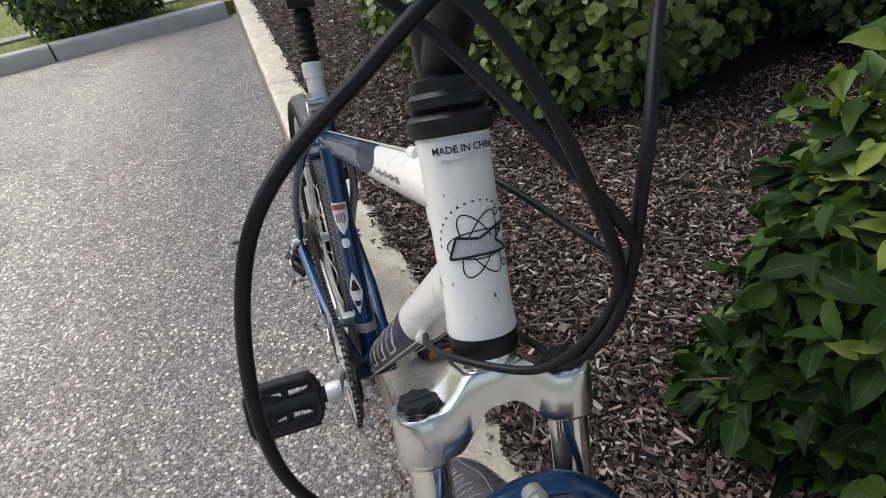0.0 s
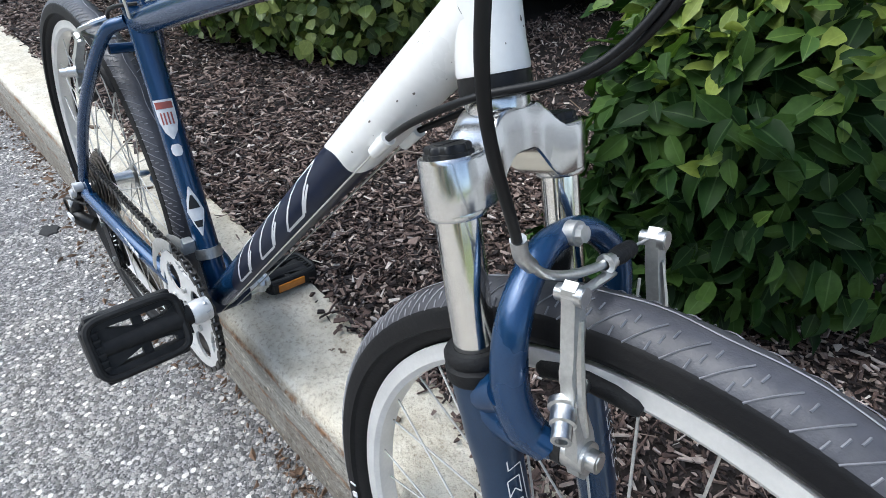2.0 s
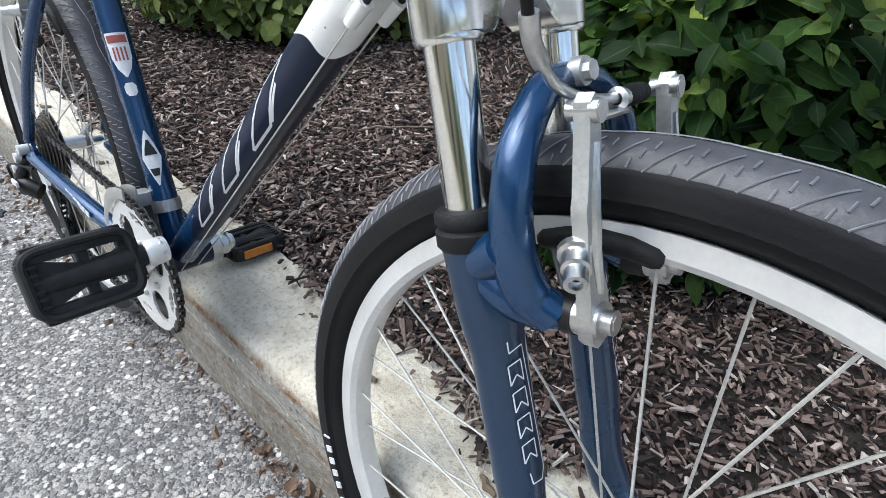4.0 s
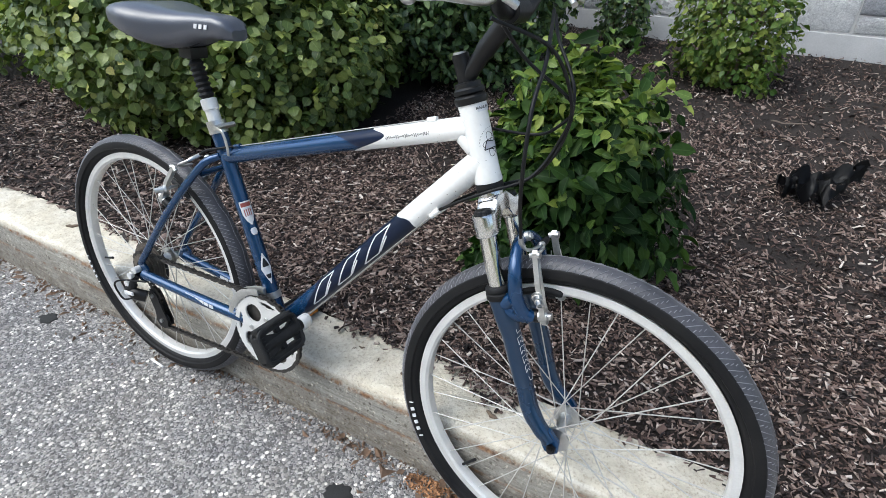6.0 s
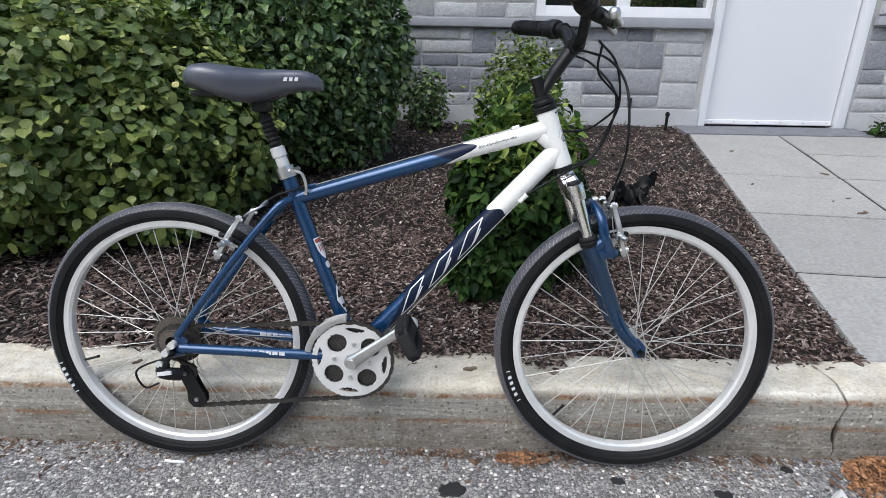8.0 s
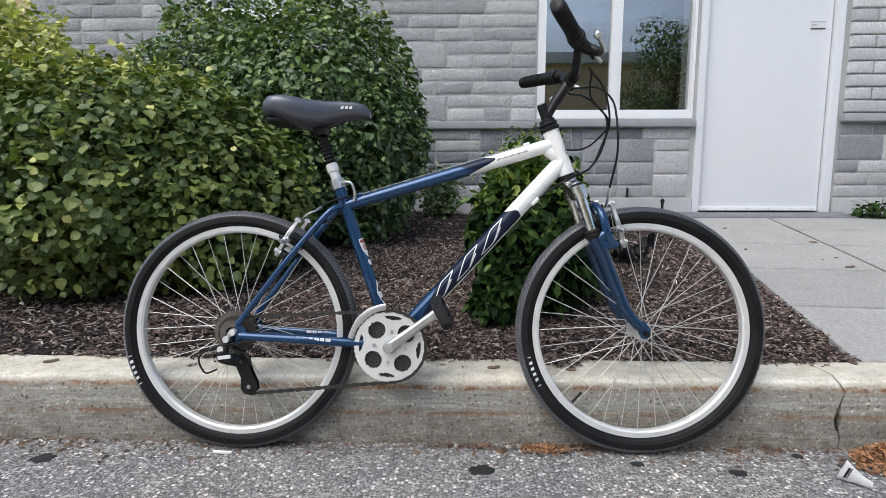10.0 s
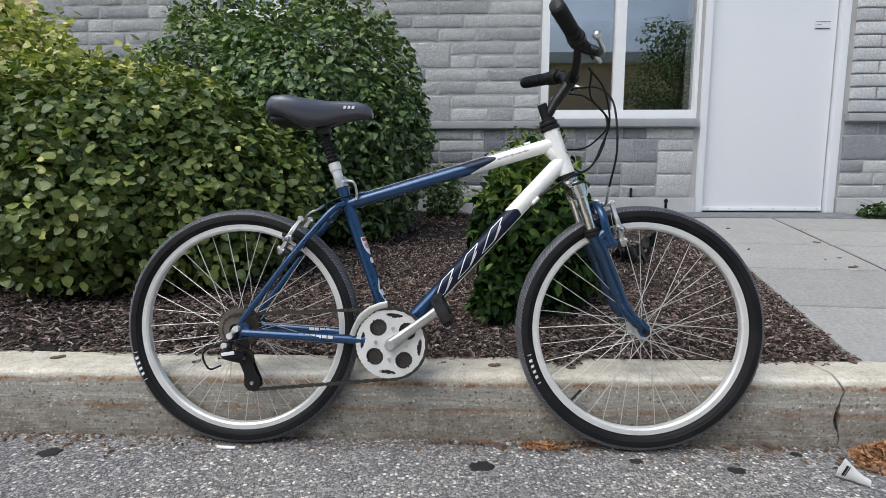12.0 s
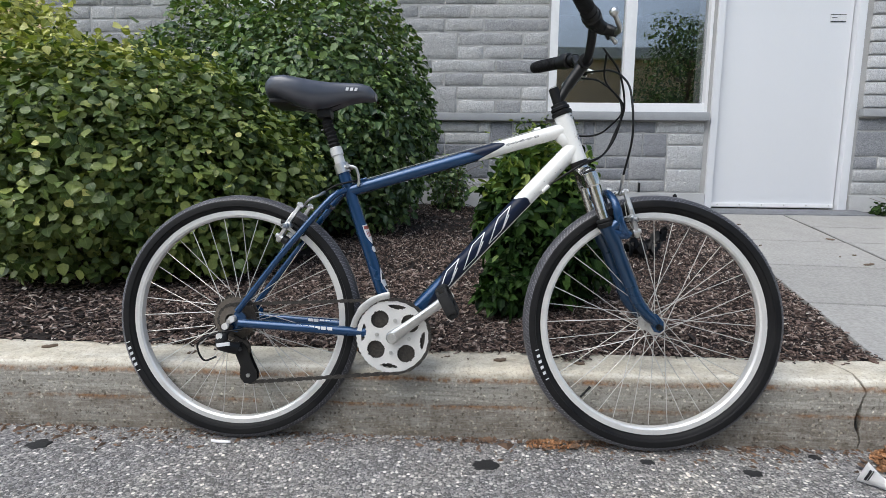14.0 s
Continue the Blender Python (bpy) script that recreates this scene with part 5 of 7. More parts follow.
# rows of print along the stays, as bars
for sd in (1, -1):
    for u, ln in ((0.262, 0.013), (0.246, 0.012), (0.231, 0.013), (0.215, 0.013), (0.199, 0.012), (0.184, 0.014)):
        b = B()
        box(b, P(u, 0.3125 + (0.27 - u) * 0.06, -sd * 0.0625 if sd > 0 else 0.0405), (ln, 0.0012, 0.0078), Matrix.Rotation(radians(3.5), 3, "Y"))
        part("print", b, M["decal"], bike_frame, "white print bar")
# brazed cable stops
for u, w, s in ((0.788, 0.836, -0.004), (0.335, 0.7005, -0.004)):
    b = B()
    rod(b, P(u - 0.008, w - 0.002, s), P(u + 0.008, w + 0.003, s), 0.005, n=10)
    part("cable_stop", b, M["white"] if u > 0.5 else M["blue"], bike_frame)
for sd in (-1, 1):
    b = B()
    rod(b, P(0.819, 0.691, sd * 0.015), P(0.803, 0.674, sd * 0.015), 0.0060, 0.0052, 12)
    rod(b, P(0.811, 0.6825, sd * 0.015), P(0.804, 0.690, sd * 0.010), 0.0045, 0.0055, 10)
    part("cable_stop", b, M["white"], bike_frame, "white cable stop under the down tube")

# -- seat post and saddle --
col = B()
sd_ = (SEAT_TOP - BB).normalized()
lathe(col, [(0.0165, -0.022), (0.0195, -0.022), (0.0195, 0.004), (0.0165, 0.004)], axis(SEAT_TOP, sd_), 24)
clampp = part("seat_clamp", col, M["alloy"], bike, "silver seat clamp with a quick-release lever")
lv = B()
rod(lv, P(0.296, 0.735, -0.024), P(0.296, 0.735, 0.026), 0.0055, n=12)
sweep(lv, curve_pts([P(0.298, 0.735, -0.022), P(0.318, 0.728, -0.024), P(0.325, 0.70, -0.022), P(0.322, 0.682, -0.019)], 5), 0.0036, 8, 0.6)
part("lever", lv, M["alloy"], clampp, "silver quick-release lever")
post = B()
p_top = P(0.2575, 0.783)
sweep(post, [SEAT_TOP - sd_ * 0.03, p_top], 0.0138, 20)
lathe(post, [(0.0138, -0.01), (0.0165, -0.008), (0.0165, 0.012), (0.0138, 0.014)], axis(p_top - sd_ * 0.012, sd_), 24)
seat_post = part("seat_post", post, M["rim"], bike, "silver seat post with a black rubber bellows")
bel = B()
ax_b = axis(p_top, sd_)
lathe(bel, [(0.006, 0.0)] + [(0.0155 if k % 2 else 0.0118, 0.004 + 0.0052 * k) for k in range(15)] + [(0.006, 0.084)], ax_b, 24, close=False)
part("bellows", bel, M["rubber"], seat_post, "black rubber bellows")
hdm = B()
box(hdm, P(0.230, 0.872), (0.036, 0.042, 0.022), None, 0.005)
part("clamp_head", hdm, M["plastic"], seat_post)


def saddle_shape():
    """Cross-sections from tail to nose: place, top, half width, depth."""
    rows = ((0.073, 0.932, 0.044, 0.030), (0.079, 0.947, 0.064, 0.048), (0.098, 0.960, 0.080, 0.064), (0.130, 0.963, 0.086, 0.080), (0.165, 0.959, 0.081, 0.089), (0.200, 0.955, 0.067, 0.090), (0.240, 0.953, 0.050, 0.080), (0.285, 0.953, 0.037, 0.062), (0.325, 0.952, 0.031, 0.053), (0.350, 0.945, 0.026, 0.045), (0.364, 0.930, 0.016, 0.026))
    bm = B()
    rings = []
    for u, top, hw, dp in rows:
        u, hw, dp = 0.088 + (u - 0.073) * 0.95, hw * 1.14, dp * 0.86
        ring = []
        for k in range(24):
            a = 2 * math.pi * k / 24
            c, s = math.cos(a), math.sin(a)
            y = hw * (abs(c) ** 0.75) * (1 if c > 0 else -1)
            z = top - dp * 0.42 + (dp * 0.42 * abs(s) ** 0.8 if s > 0 else -dp * 0.58 * abs(s) ** 0.5) - (0.004 * (1 - abs(c)) if s > 0 else 0)
            ring.append(bm.verts.new((u, y, z)))
        rings.append(ring)
    for p, q in zip(rings, rings[1:]):
        for k in range(24):
            bm.faces.new((p[k], p[(k + 1) % 24], q[(k + 1) % 24], q[k]))
    bm.faces.new(rings[0][::-1])
    bm.faces.new(rings[-1])
    bmesh.ops.subdivide_edges(bm, edges=bm.edges[:], cuts=1, use_grid_fill=True, smooth=0.6)
    return bm


saddle = part("saddle", saddle_shape(), M["saddle"], bike, "dark grey padded saddle")
for sd in (1, -1):
    rb = B()
    sweep(rb, curve_pts([P(0.115, 0.905, sd * 0.03), P(0.17, 0.886, sd * 0.024), P(0.235, 0.884, sd * 0.021), P(0.29, 0.905, sd * 0.016), P(0.325, 0.912, sd * 0.008)], 5), 0.0035, 8)
    part("rail", rb, M["plastic"], saddle, "black saddle rail")
pan = B()
box(pan, P(0.17, 0.897), (0.15, 0.10, 0.012), None, 0.005)
part("base", pan, M["plastic"], saddle, "black saddle base")
for i in range(3):
    b = B()
    plate(b, [(-0.0045, -0.004), (0.0025, -0.004), (0.0045, 0.004), (-0.0025, 0.004)], 0.0012, Matrix.Translation(P(0.296 + i * 0.011, 0.9285 + i * 0.0002, -0.0418 + i * 0.0019)) @ Matrix.Rotation(radians(8), 4, "Z") @ Matrix.Rotation(radians(90), 4, "X"))
    part("print", b, M["decal"], saddle, "pale print bar", False)

# -- fork --
LEG0, LEG1 = P(0.914, 0.722), P(0.956, 0.597)
LEG_D = (LEG1 - LEG0).normalized()


def leg(k, s):
    """A point k metres down the fork leg at the side s."""
    q = LEG0 + LEG_D * k
    return Vector((q.x, s, q.z))


SP = 0.052
up_ = -LEG_D
fwd = Vector((0, 1, 0)).cross(up_)


def crown():
    """One casting: two round sockets, and arms that rise to a boss round the steerer."""
    r = 0.0186
    ease = lambda x: x * x * (3 - 2 * x)
    stations = [(SP + r * math.sin(a), r * math.cos(a)) for a in (radians(d) for d in (88, 80, 70, 58, 45, 30, 15))]
    stations += [(SP * (1 - k / 14), None) for k in range(15)]
    rows = []
    for s_, wf in stations + [(-a, b) for a, b in reversed(stations[:-1])]:
        q = min(1.0, abs(s_) / SP)
        x = max(0.0, min(1.0, (q - 0.26) / 0.58))
        top = 0.019 * (1 - ease(x)) - 0.001
        low = -0.010 - 0.0235 * ease(max(0.0, min(1.0, (q - 0.12) / 0.55)))
        half = wf if wf is not None else 0.0205 - 0.0030 * ease(min(1.0, q / 0.45)) + 0.0011 * ease(max(0.0, (q - 0.5) / 0.5))
        back = -0.0055 * (1 - ease(q))
        mid, hh = (top + low) / 2, (top - low) / 2
        rr = 0.0025 / max(half, 0.003)
        ring = []
        for f, h in ((-1, -0.9), (-1, 0), (-1, 0.82), (-0.96, 0.93), (-0.88, 1.0), (-0.5, 1.0), (0, 1.0), (0.5, 1.0), (0.88, 1.0), (0.96, 0.93), (1, 0.82), (1, 0), (1, -0.9), (0.93, -1), (0, -1), (-0.93, -1)):
            dip = -0.0022 * (1 - f * f) * ease(max(0.0, 1 - abs(q - 0.62) / 0.3)) if h == 1.0 else 0.0
            ring.append(LEG0 + Vector((0, s_, 0)) + fwd * (half * f + back) + up_ * (mid + hh * h + dip))
        rows.append(ring)
    bm = B()
    vr = [[bm.verts.new(p) for p in ring] for ring in rows]
    for a, b in zip(vr, vr[1:]):
        for k in range(16):
            bm.faces.new((a[k], a[(k + 1) % 16], b[(k + 1) % 16], b[k]))
    bm.faces.new(vr[0])
    bm.faces.new(vr[-1][::-1])
    return bm


fork = part("fork", crown(), M["polished"], bike, "satin silver fork crown")
hubc = B()
lathe(hubc, [(0.012, -0.002), (0.0190, -0.002), (0.0205, 0.003), (0.0200, 0.014), (0.016, 0.020), (0.012, 0.020)], axis(P(0.9008, 0.7435), hd), 32)
part("steerer_base", hubc, M["polished"], fork, "silver base of the steerer")
for sd in (1, -1):
    so = B()
    lathe(so, [(0.0136, 0.030), (0.0176, 0.030), (0.0182, 0.032), (0.0182, 0.035), (0.0174, 0.0365), (0.0136, 0.0365)], axis(leg(0.0, sd * SP), LEG_D), 32)
    part("crown_socket", so, M["polished"], fork, "silver lip of the crown socket")
    cb = B()
    axm = axis(leg(0.0015, sd * SP), -LEG_D)
    rows = []
    for h, f in ((0.0, 1.06), (0.0022, 1.06), (0.0026, 1.0), (0.0056, 0.98), (0.0068, 0.9), (0.0070, 0.6)):
        rows.append([cb.verts.new(axm @ Vector(((0.0128 + 0.0011 * math.cos(8 * a)) * f * math.cos(a), (0.0128 + 0.0011 * math.cos(8 * a)) * f * math.sin(a), h))) for a in (2 * math.pi * k / 64 for k in range(64))])
    for p, q in zip(rows, rows[1:]):
        for k in range(64):
            cb.faces.new((p[k], p[(k + 1) % 64], q[(k + 1) % 64], q[k]))
    cb.faces.new(rows[-1])
    cb.faces.new(rows[0][::-1])
    box(cb, axm @ Vector((0, 0, 0.0066)), (0.017, 0.005, 0.002), axm.to_3x3(), 0.001)
    part("adjuster_cap", cb, M["plastic"], fork, "black preload adjuster cap")
    st = B()
    rod(st, leg(0.028, sd * SP), leg(0.145, sd * SP), 0.0138, n=28)
    part("stanchion", st, M["chrome"], fork, "polished chrome stanchion")
    lo = B()
    pts = curve_pts([leg(0.136, sd * SP), P(0.983, 0.540, sd * SP), P(1.022, 0.445, sd * SP), P(1.048, 0.388, sd * SP - 0.005), P(1.087, 0.345, sd * 0.054 - 0.006)], 6)
    sweep(lo, pts, [0.0192] * 5 + [0.0193, 0.0184] + [0.0166] * 6 + [0.0156] * 7 + [0.0145] * 3 + [0.012] * 2, 24)
    lower = part("lower_leg", lo, M["blue_dark"], fork, "metallic blue lower fork leg")
    se = B()
    lathe(se, [(0.014, -0.006), (0.0185, -0.006), (0.0205, -0.003), (0.0205, 0.001), (0.0185, 0.004), (0.0208, 0.006), (0.0208, 0.014), (0.0185, 0.017), (0.014, 0.017)], axis(leg(0.128, sd * SP), LEG_D), 28)
    part("seal", se, M["rubber"], lower, "black rubber seal")
    do = B()
    plate(do, [(-0.022, 0.03), (-0.004, 0.032), (0.014, 0.012), (0.015, -0.008), (0.006, -0.016), (-0.008, -0.014), (-0.016, 0.0)], 0.007, Matrix.Translation(P(1.091, 0.338, sd * 0.053 - 0.006)) @ Matrix.Rotation(radians(90), 4, "X"))
    part("dropout", do, M["blue"], lower)
    nt_ = B()
    rod(nt_, P(1.094, 0.336, sd * 0.056), P(1.094, 0.336, sd * 0.068), 0.0085, n=6)
    rod(nt_, P(1.094, 0.336, sd * 0.064), P(1.094, 0.336, sd * 0.074), 0.0048, n=10)
    part("axle_nut", nt_, M["plastic"], lower, "dark axle nut")
    bo = B()
    sweep(bo, curve_pts([P(0.974, 0.572, sd * 0.053), P(1.004, 0.566, sd * 0.051), P(1.026, 0.570, sd * 0.043)], 5), [0.0165, 0.0155, 0.0145, 0.0135, 0.0125, 0.0115, 0.011, 0.0105, 0.010, 0.0095, 0.0095], 16)
    part("brake_boss", bo, M["blue"], lower)
arch = B()
half = [P(1.016, 0.566, -0.048), P(1.001, 0.576, -0.055), P(0.989, 0.606, -0.061), P(0.980, 0.645, -0.056), P(0.970, 0.670, -0.029), P(0.966, 0.6745, 0.0)]
ctrl = half + [P(q.x, q.z, -q.y) for q in reversed(half[:-1])]
ap = curve_pts(ctrl, 6)
sweep(arch, ap, [0.0098 + 0.0042 * min(1.0, (abs(k - 30) / 24) ** 2) * (1.0 if abs(k - 30) < 26 else 0.8) for k in range(len(ap))], 20, 0.85)
for sd in (1, -1):
    sweep(arch, curve_pts([P(0.958, 0.578, sd * 0.052), P(0.972, 0.583, sd * 0.056), P(0.986, 0.598, sd * 0.061)], 5), [0.017, 0.0165, 0.016, 0.0155, 0.015, 0.0145, 0.014, 0.0135, 0.013, 0.012, 0.011], 18)
arch_ob = part("arch", arch, M["blue"], fork, "metallic blue fork arch")
bl = B()
rod(bl, P(0.971, 0.679, 0.0), P(0.978, 0.6815, 0.0), 0.0078, n=20)
rod(bl, P(0.977, 0.681, 0.0), P(0.982, 0.683, 0.0), 0.0056, n=8)
part("bolt", bl, M["dull_alloy"], arch_ob, "silver bolt on the arch")

# -- front brake --
br = B()
sweep(br, curve_pts([P(0.990, 0.714, -0.082), P(0.9905, 0.703, -0.077), P(0.991, 0.694, -0.068)], 3), 0.0042, 12)
sweep(br, curve_pts([P(0.991, 0.696, -0.070), P(0.992, 0.684, -0.055), P(0.995, 0.6765, -0.036), P(0.998, 0.6735, -0.016), P(1.000, 0.6725, 0.004)], 5), 0.0028, 12)
front_brake = part("front_brake", br, M["alloy"], bike, "silver linear-pull brake")


def brake_set(parent, pivot, top, pad, pad_dir, inward, tilt):
    """One brake on both sides: each flat arm with its bolts, shoe and spring."""
    for sd in (1, -1):
        pv, tp, pd = P(*pivot, sd * 0.044), P(*top, sd * 0.046), P(*pad, sd * 0.022)
        fw = Vector((inward, 0, 0.28)).normalized()
        z = (tp - pv).normalized()
        x = Vector((0, sd, 0))
        fw = (fw - z * fw.dot(z)).normalized()
        m = Matrix((x, z, fw * 1.0)).transposed().to_4x4()
        ln = (tp - pv).length
        m.translation = pv + fw * 0.002
        bow = 0.004
        out = [(-0.004, -0.0135), (0.004, -0.015), (0.0095, -0.010), (0.0115, 0.0), (0.0105, 0.014), (0.0085 + bow, 0.034), (0.0075 + bow, 0.052), (0.0084 + bow, 0.056), (0.0082 + bow, 0.062), (0.0066 + bow, 0.066), (0.0062, ln - 0.008), (0.0052, ln + 0.004), (0.0, ln + 0.008), (-0.0058, ln + 0.002), (-0.0055, ln - 0.016), (-0.0045 + bow * 0.8, 0.060), (-0.0060 + bow, 0.034), (-0.0095, 0.014), (-0.0115, 0.0), (-0.0095, -0.009)]
        ab = B()
        out = [(a * 0.86, b) for a, b in out]
        plate(ab, out, 0.0085, m)
        bmesh.ops.bevel(ab, geom=[e for e in ab.edges if len(e.link_faces) == 2 and e.calc_face_angle(0) > 1.2], offset=0.0018, segments=2, affect="EDGES", profile=0.6)
        arm = part("brake_arm", ab, M["dull_alloy"], parent, "silver brake arm")
        ri = B()
        sweep(ri, [m @ Vector(q) for q in ((0.0, 0.016, 0.0045), (0.001 + bow, 0.04, 0.0052), (0.001 + bow * 0.7, 0.065, 0.0048), (0.0, ln - 0.014, 0.0042))], [0.0022, 0.0032, 0.003, 0.0018], 8)
        part("rib", ri, M["alloy"], arm, "raised rib along the arm")
        bo_ = B()
        rod(bo_, pv - fw * 0.016, pv + fw * 0.008, 0.0108, 0.0100, 20)
        lathe(bo_, [(0.003, 0.006), (0.0098, 0.006), (0.0098, 0.0085), (0.003, 0.0085)], axis(pv, fw), 20)
        rod(bo_, pv + fw * 0.008, pv + fw * 0.0145, 0.0066, n=14)
        rod(bo_, pv + fw * 0.0125, pv + fw * 0.015, 0.0042, n=6)
        part("pivot_bolt", bo_, M["alloy"], arm, "silver pivot bolt with washers")
        bu = B()
        rod(bu, pv - fw * 0.020, pv - fw * 0.006, 0.0112, n=20)
        part("bushing", bu, M["plastic"], arm, "dark bushing behind the arm")
        to = B()
        rod(to, tp - fw * 0.007, tp + fw * 0.010, 0.0050, n=12)
        rod(to, tp + fw * 0.005, tp + fw * 0.0095, 0.0062 if sd > 0 else 0.0056, n=18)
        part("cable_bolt", to, M["alloy"], arm, "silver cable bolt")
        sh = B()
        c0 = m @ Vector((0.009, 0.038, -0.003))
        dr = (Vector((0, sd, 0)) * 0.75 + fw * 0.5 - Vector((0, 0, 0.35))).normalized()
        rod(sh, pd, c0, 0.0042, n=10)
        lathe(sh, [(0.002, -0.004), (0.0095, -0.004), (0.0095, 0.0), (0.0075, 0.001), (0.0075, 0.010), (0.0058, 0.011), (0.0058, 0.020), (0.0035, 0.020), (0.0035, 0.016), (0.002, 0.016)], axis(c0 + dr * 0.001, dr), 16)
        part("shoe_bolt", sh, M["alloy"], arm, "silver shoe bolt")
        pb = B()
        d = Vector((pad_dir[0], 0, pad_dir[1])).normalized()
        pts = [pd + d * t - Vector((0, 0, 0.006 * (t / 0.035) ** 2)) - Vector((0, sd * 0.003, 0)) for t in (-0.036, -0.033, -0.018, 0, 0.018, 0.032, 0.036)]
        sweep(pb, pts, [0.004, 0.006, 0.0068, 0.0070, 0.0068, 0.006, 0.004], 10, 0.8)
        part("brake_pad", pb, M["rubber"], arm, "black brake pad")
        sp = B()
        sweep(sp, curve_pts([pv + Vector((-0.004, -sd * 0.004, 0.004)), pv.lerp(tp, 0.4) + Vector((-0.008, -sd * 0.006, 0)), pv.lerp(tp, 0.75) + Vector((-0.004, -sd * 0.008, 0))], 4), 0.0011, 6)
        part("spring", sp, M["steel"], arm)


brake_set(front_brake, (1.034, 0.573), (1.004, 0.674), (1.018, 0.603), (0.965, 0.26), 1, 1)
clipb = B()
lathe(clipb, [(0.0032, -0.006), (0.0062, -0.005), (0.0062, -0.003), (0.0048, -0.002), (0.0048, 0.004), (0.0032, 0.005)], axis(P(1.000, 0.6725, 0.002), (0, 1, 0)), 16)
box(clipb, P(1.004, 0.668, -0.016), (0.006, 0.034, 0.0022), None, 0.0006)
part("noodle_clip", clipb, M["alloy"], front_brake, "silver clip that holds the cable guide")
bt = B()
sweep(bt, [P(1.000, 0.6727, 0.004 + 0.0022 * k) for k in range(12)], [0.0046, 0.0052, 0.0054, 0.0056, 0.0058, 0.0058, 0.0058, 0.0052, 0.0058, 0.0050, 0.0054, 0.0034], 12)
part("boot", bt, M["rubber"], front_brake, "black rubber boot")
wr = B()
sweep(wr, curve_pts([P(1.000, 0.673, 0.028), P(1.005, 0.675, 0.048), P(1.010, 0.668, 0.058), P(1.008, 0.640, 0.060)], 5), 0.0009, 6)
part("cable_end", wr, M["steel"], front_brake, "frayed steel cable end")
rb_ = B()
sweep(rb_, curve_pts([P(0.235, 0.665, -0.02), P(0.225, 0.655, -0.045), P(0.205, 0.645, -0.05), P(0.185, 0.632, -0.03), P(0.18, 0.628, 0.0)], 6), [0.0045] * 5 + [0.003] * 20, 8)
rear_brake = part("rear_brake", rb_, M["alloy"], bike, "silver linear-pull brake")
brake_set(rear_brake, (0.128, 0.545), (0.180, 0.628), (0.150, 0.575), (0.86, -0.5), -1, -1)

# -- headset, stem, handlebar --
hs = B()
lathe(hs, [(0.012, -0.002), (0.0245, -0.002), (0.0265, 0.002), (0.0265, 0.008), (0.0235, 0.011), (0.0215, 0.012), (0.0245, 0.0145), (0.0245, 0.020), (0.021, 0.023), (0.021, 0.030), (0.012, 0.032)], axis(HEAD_TOP, -hd), 32)
headset = part("headset", hs, M["plastic"], bike, "black headset cups")
hb = B()
lathe(hb, [(0.017, 0.0), (0.0225, 0.0), (0.0228, 0.008), (0.0222, 0.013), (0.017, 0.013)], axis(HEAD_LOW + hd * 0.0005, hd), 32)
part("lower_cup", hb, M["plastic"], headset, "black lower cup")
stm = B()
q0 = HEAD_TOP - hd * 0.026
sweep(stm, [q0, P(0.827, 0.943, -0.004)], [0.0138, 0.0132], 20)
sweep(stm, curve_pts([P(0.840, 0.908), P(0.866, 0.952), P(0.892, 0.990), P(0.906, 1.008)], 5), [0.0125] * 5 + [0.0145] * 8 + [0.0155] * 3, 18, 1.1)
rod(stm, P(0.905, 1.010, -0.024), P(0.905, 1.010, 0.024), 0.0178, n=20)
stem_ob = part("stem", stm, M["plastic"], bike, "black quill stem")
sbt = B()
rod(sbt, P(0.8275, 0.941, -0.004), P(0.826, 0.9455, -0.004), 0.0098, n=16)
part("bolt", sbt, M["dull_alloy"], stem_ob, "steel stem bolt")
BAR = [P(0.905, 1.010, 0), P(0.905, 1.011, 0.045), P(0.905, 1.030, 0.075), P(0.902, 1.052, 0.105), P(0.893, 1.062, 0.15), P(0.812, 1.087, 0.305)]
bar = B()
sweep(bar, curve_pts([P(q.x, q.z, -q.y) for q in reversed(BAR[1:])] + BAR, 6), 0.0113, 16)
handlebar = part("handlebar", bar, M["plastic"], bike, "black riser handlebar")


def bar_at(t, sd):
    """A point on the straight outer end of the bar: 0 at its inner end, 1 at its tip."""
    q = BAR[4].lerp(BAR[5], t)
    return P(q.x, q.z, sd * q.y)


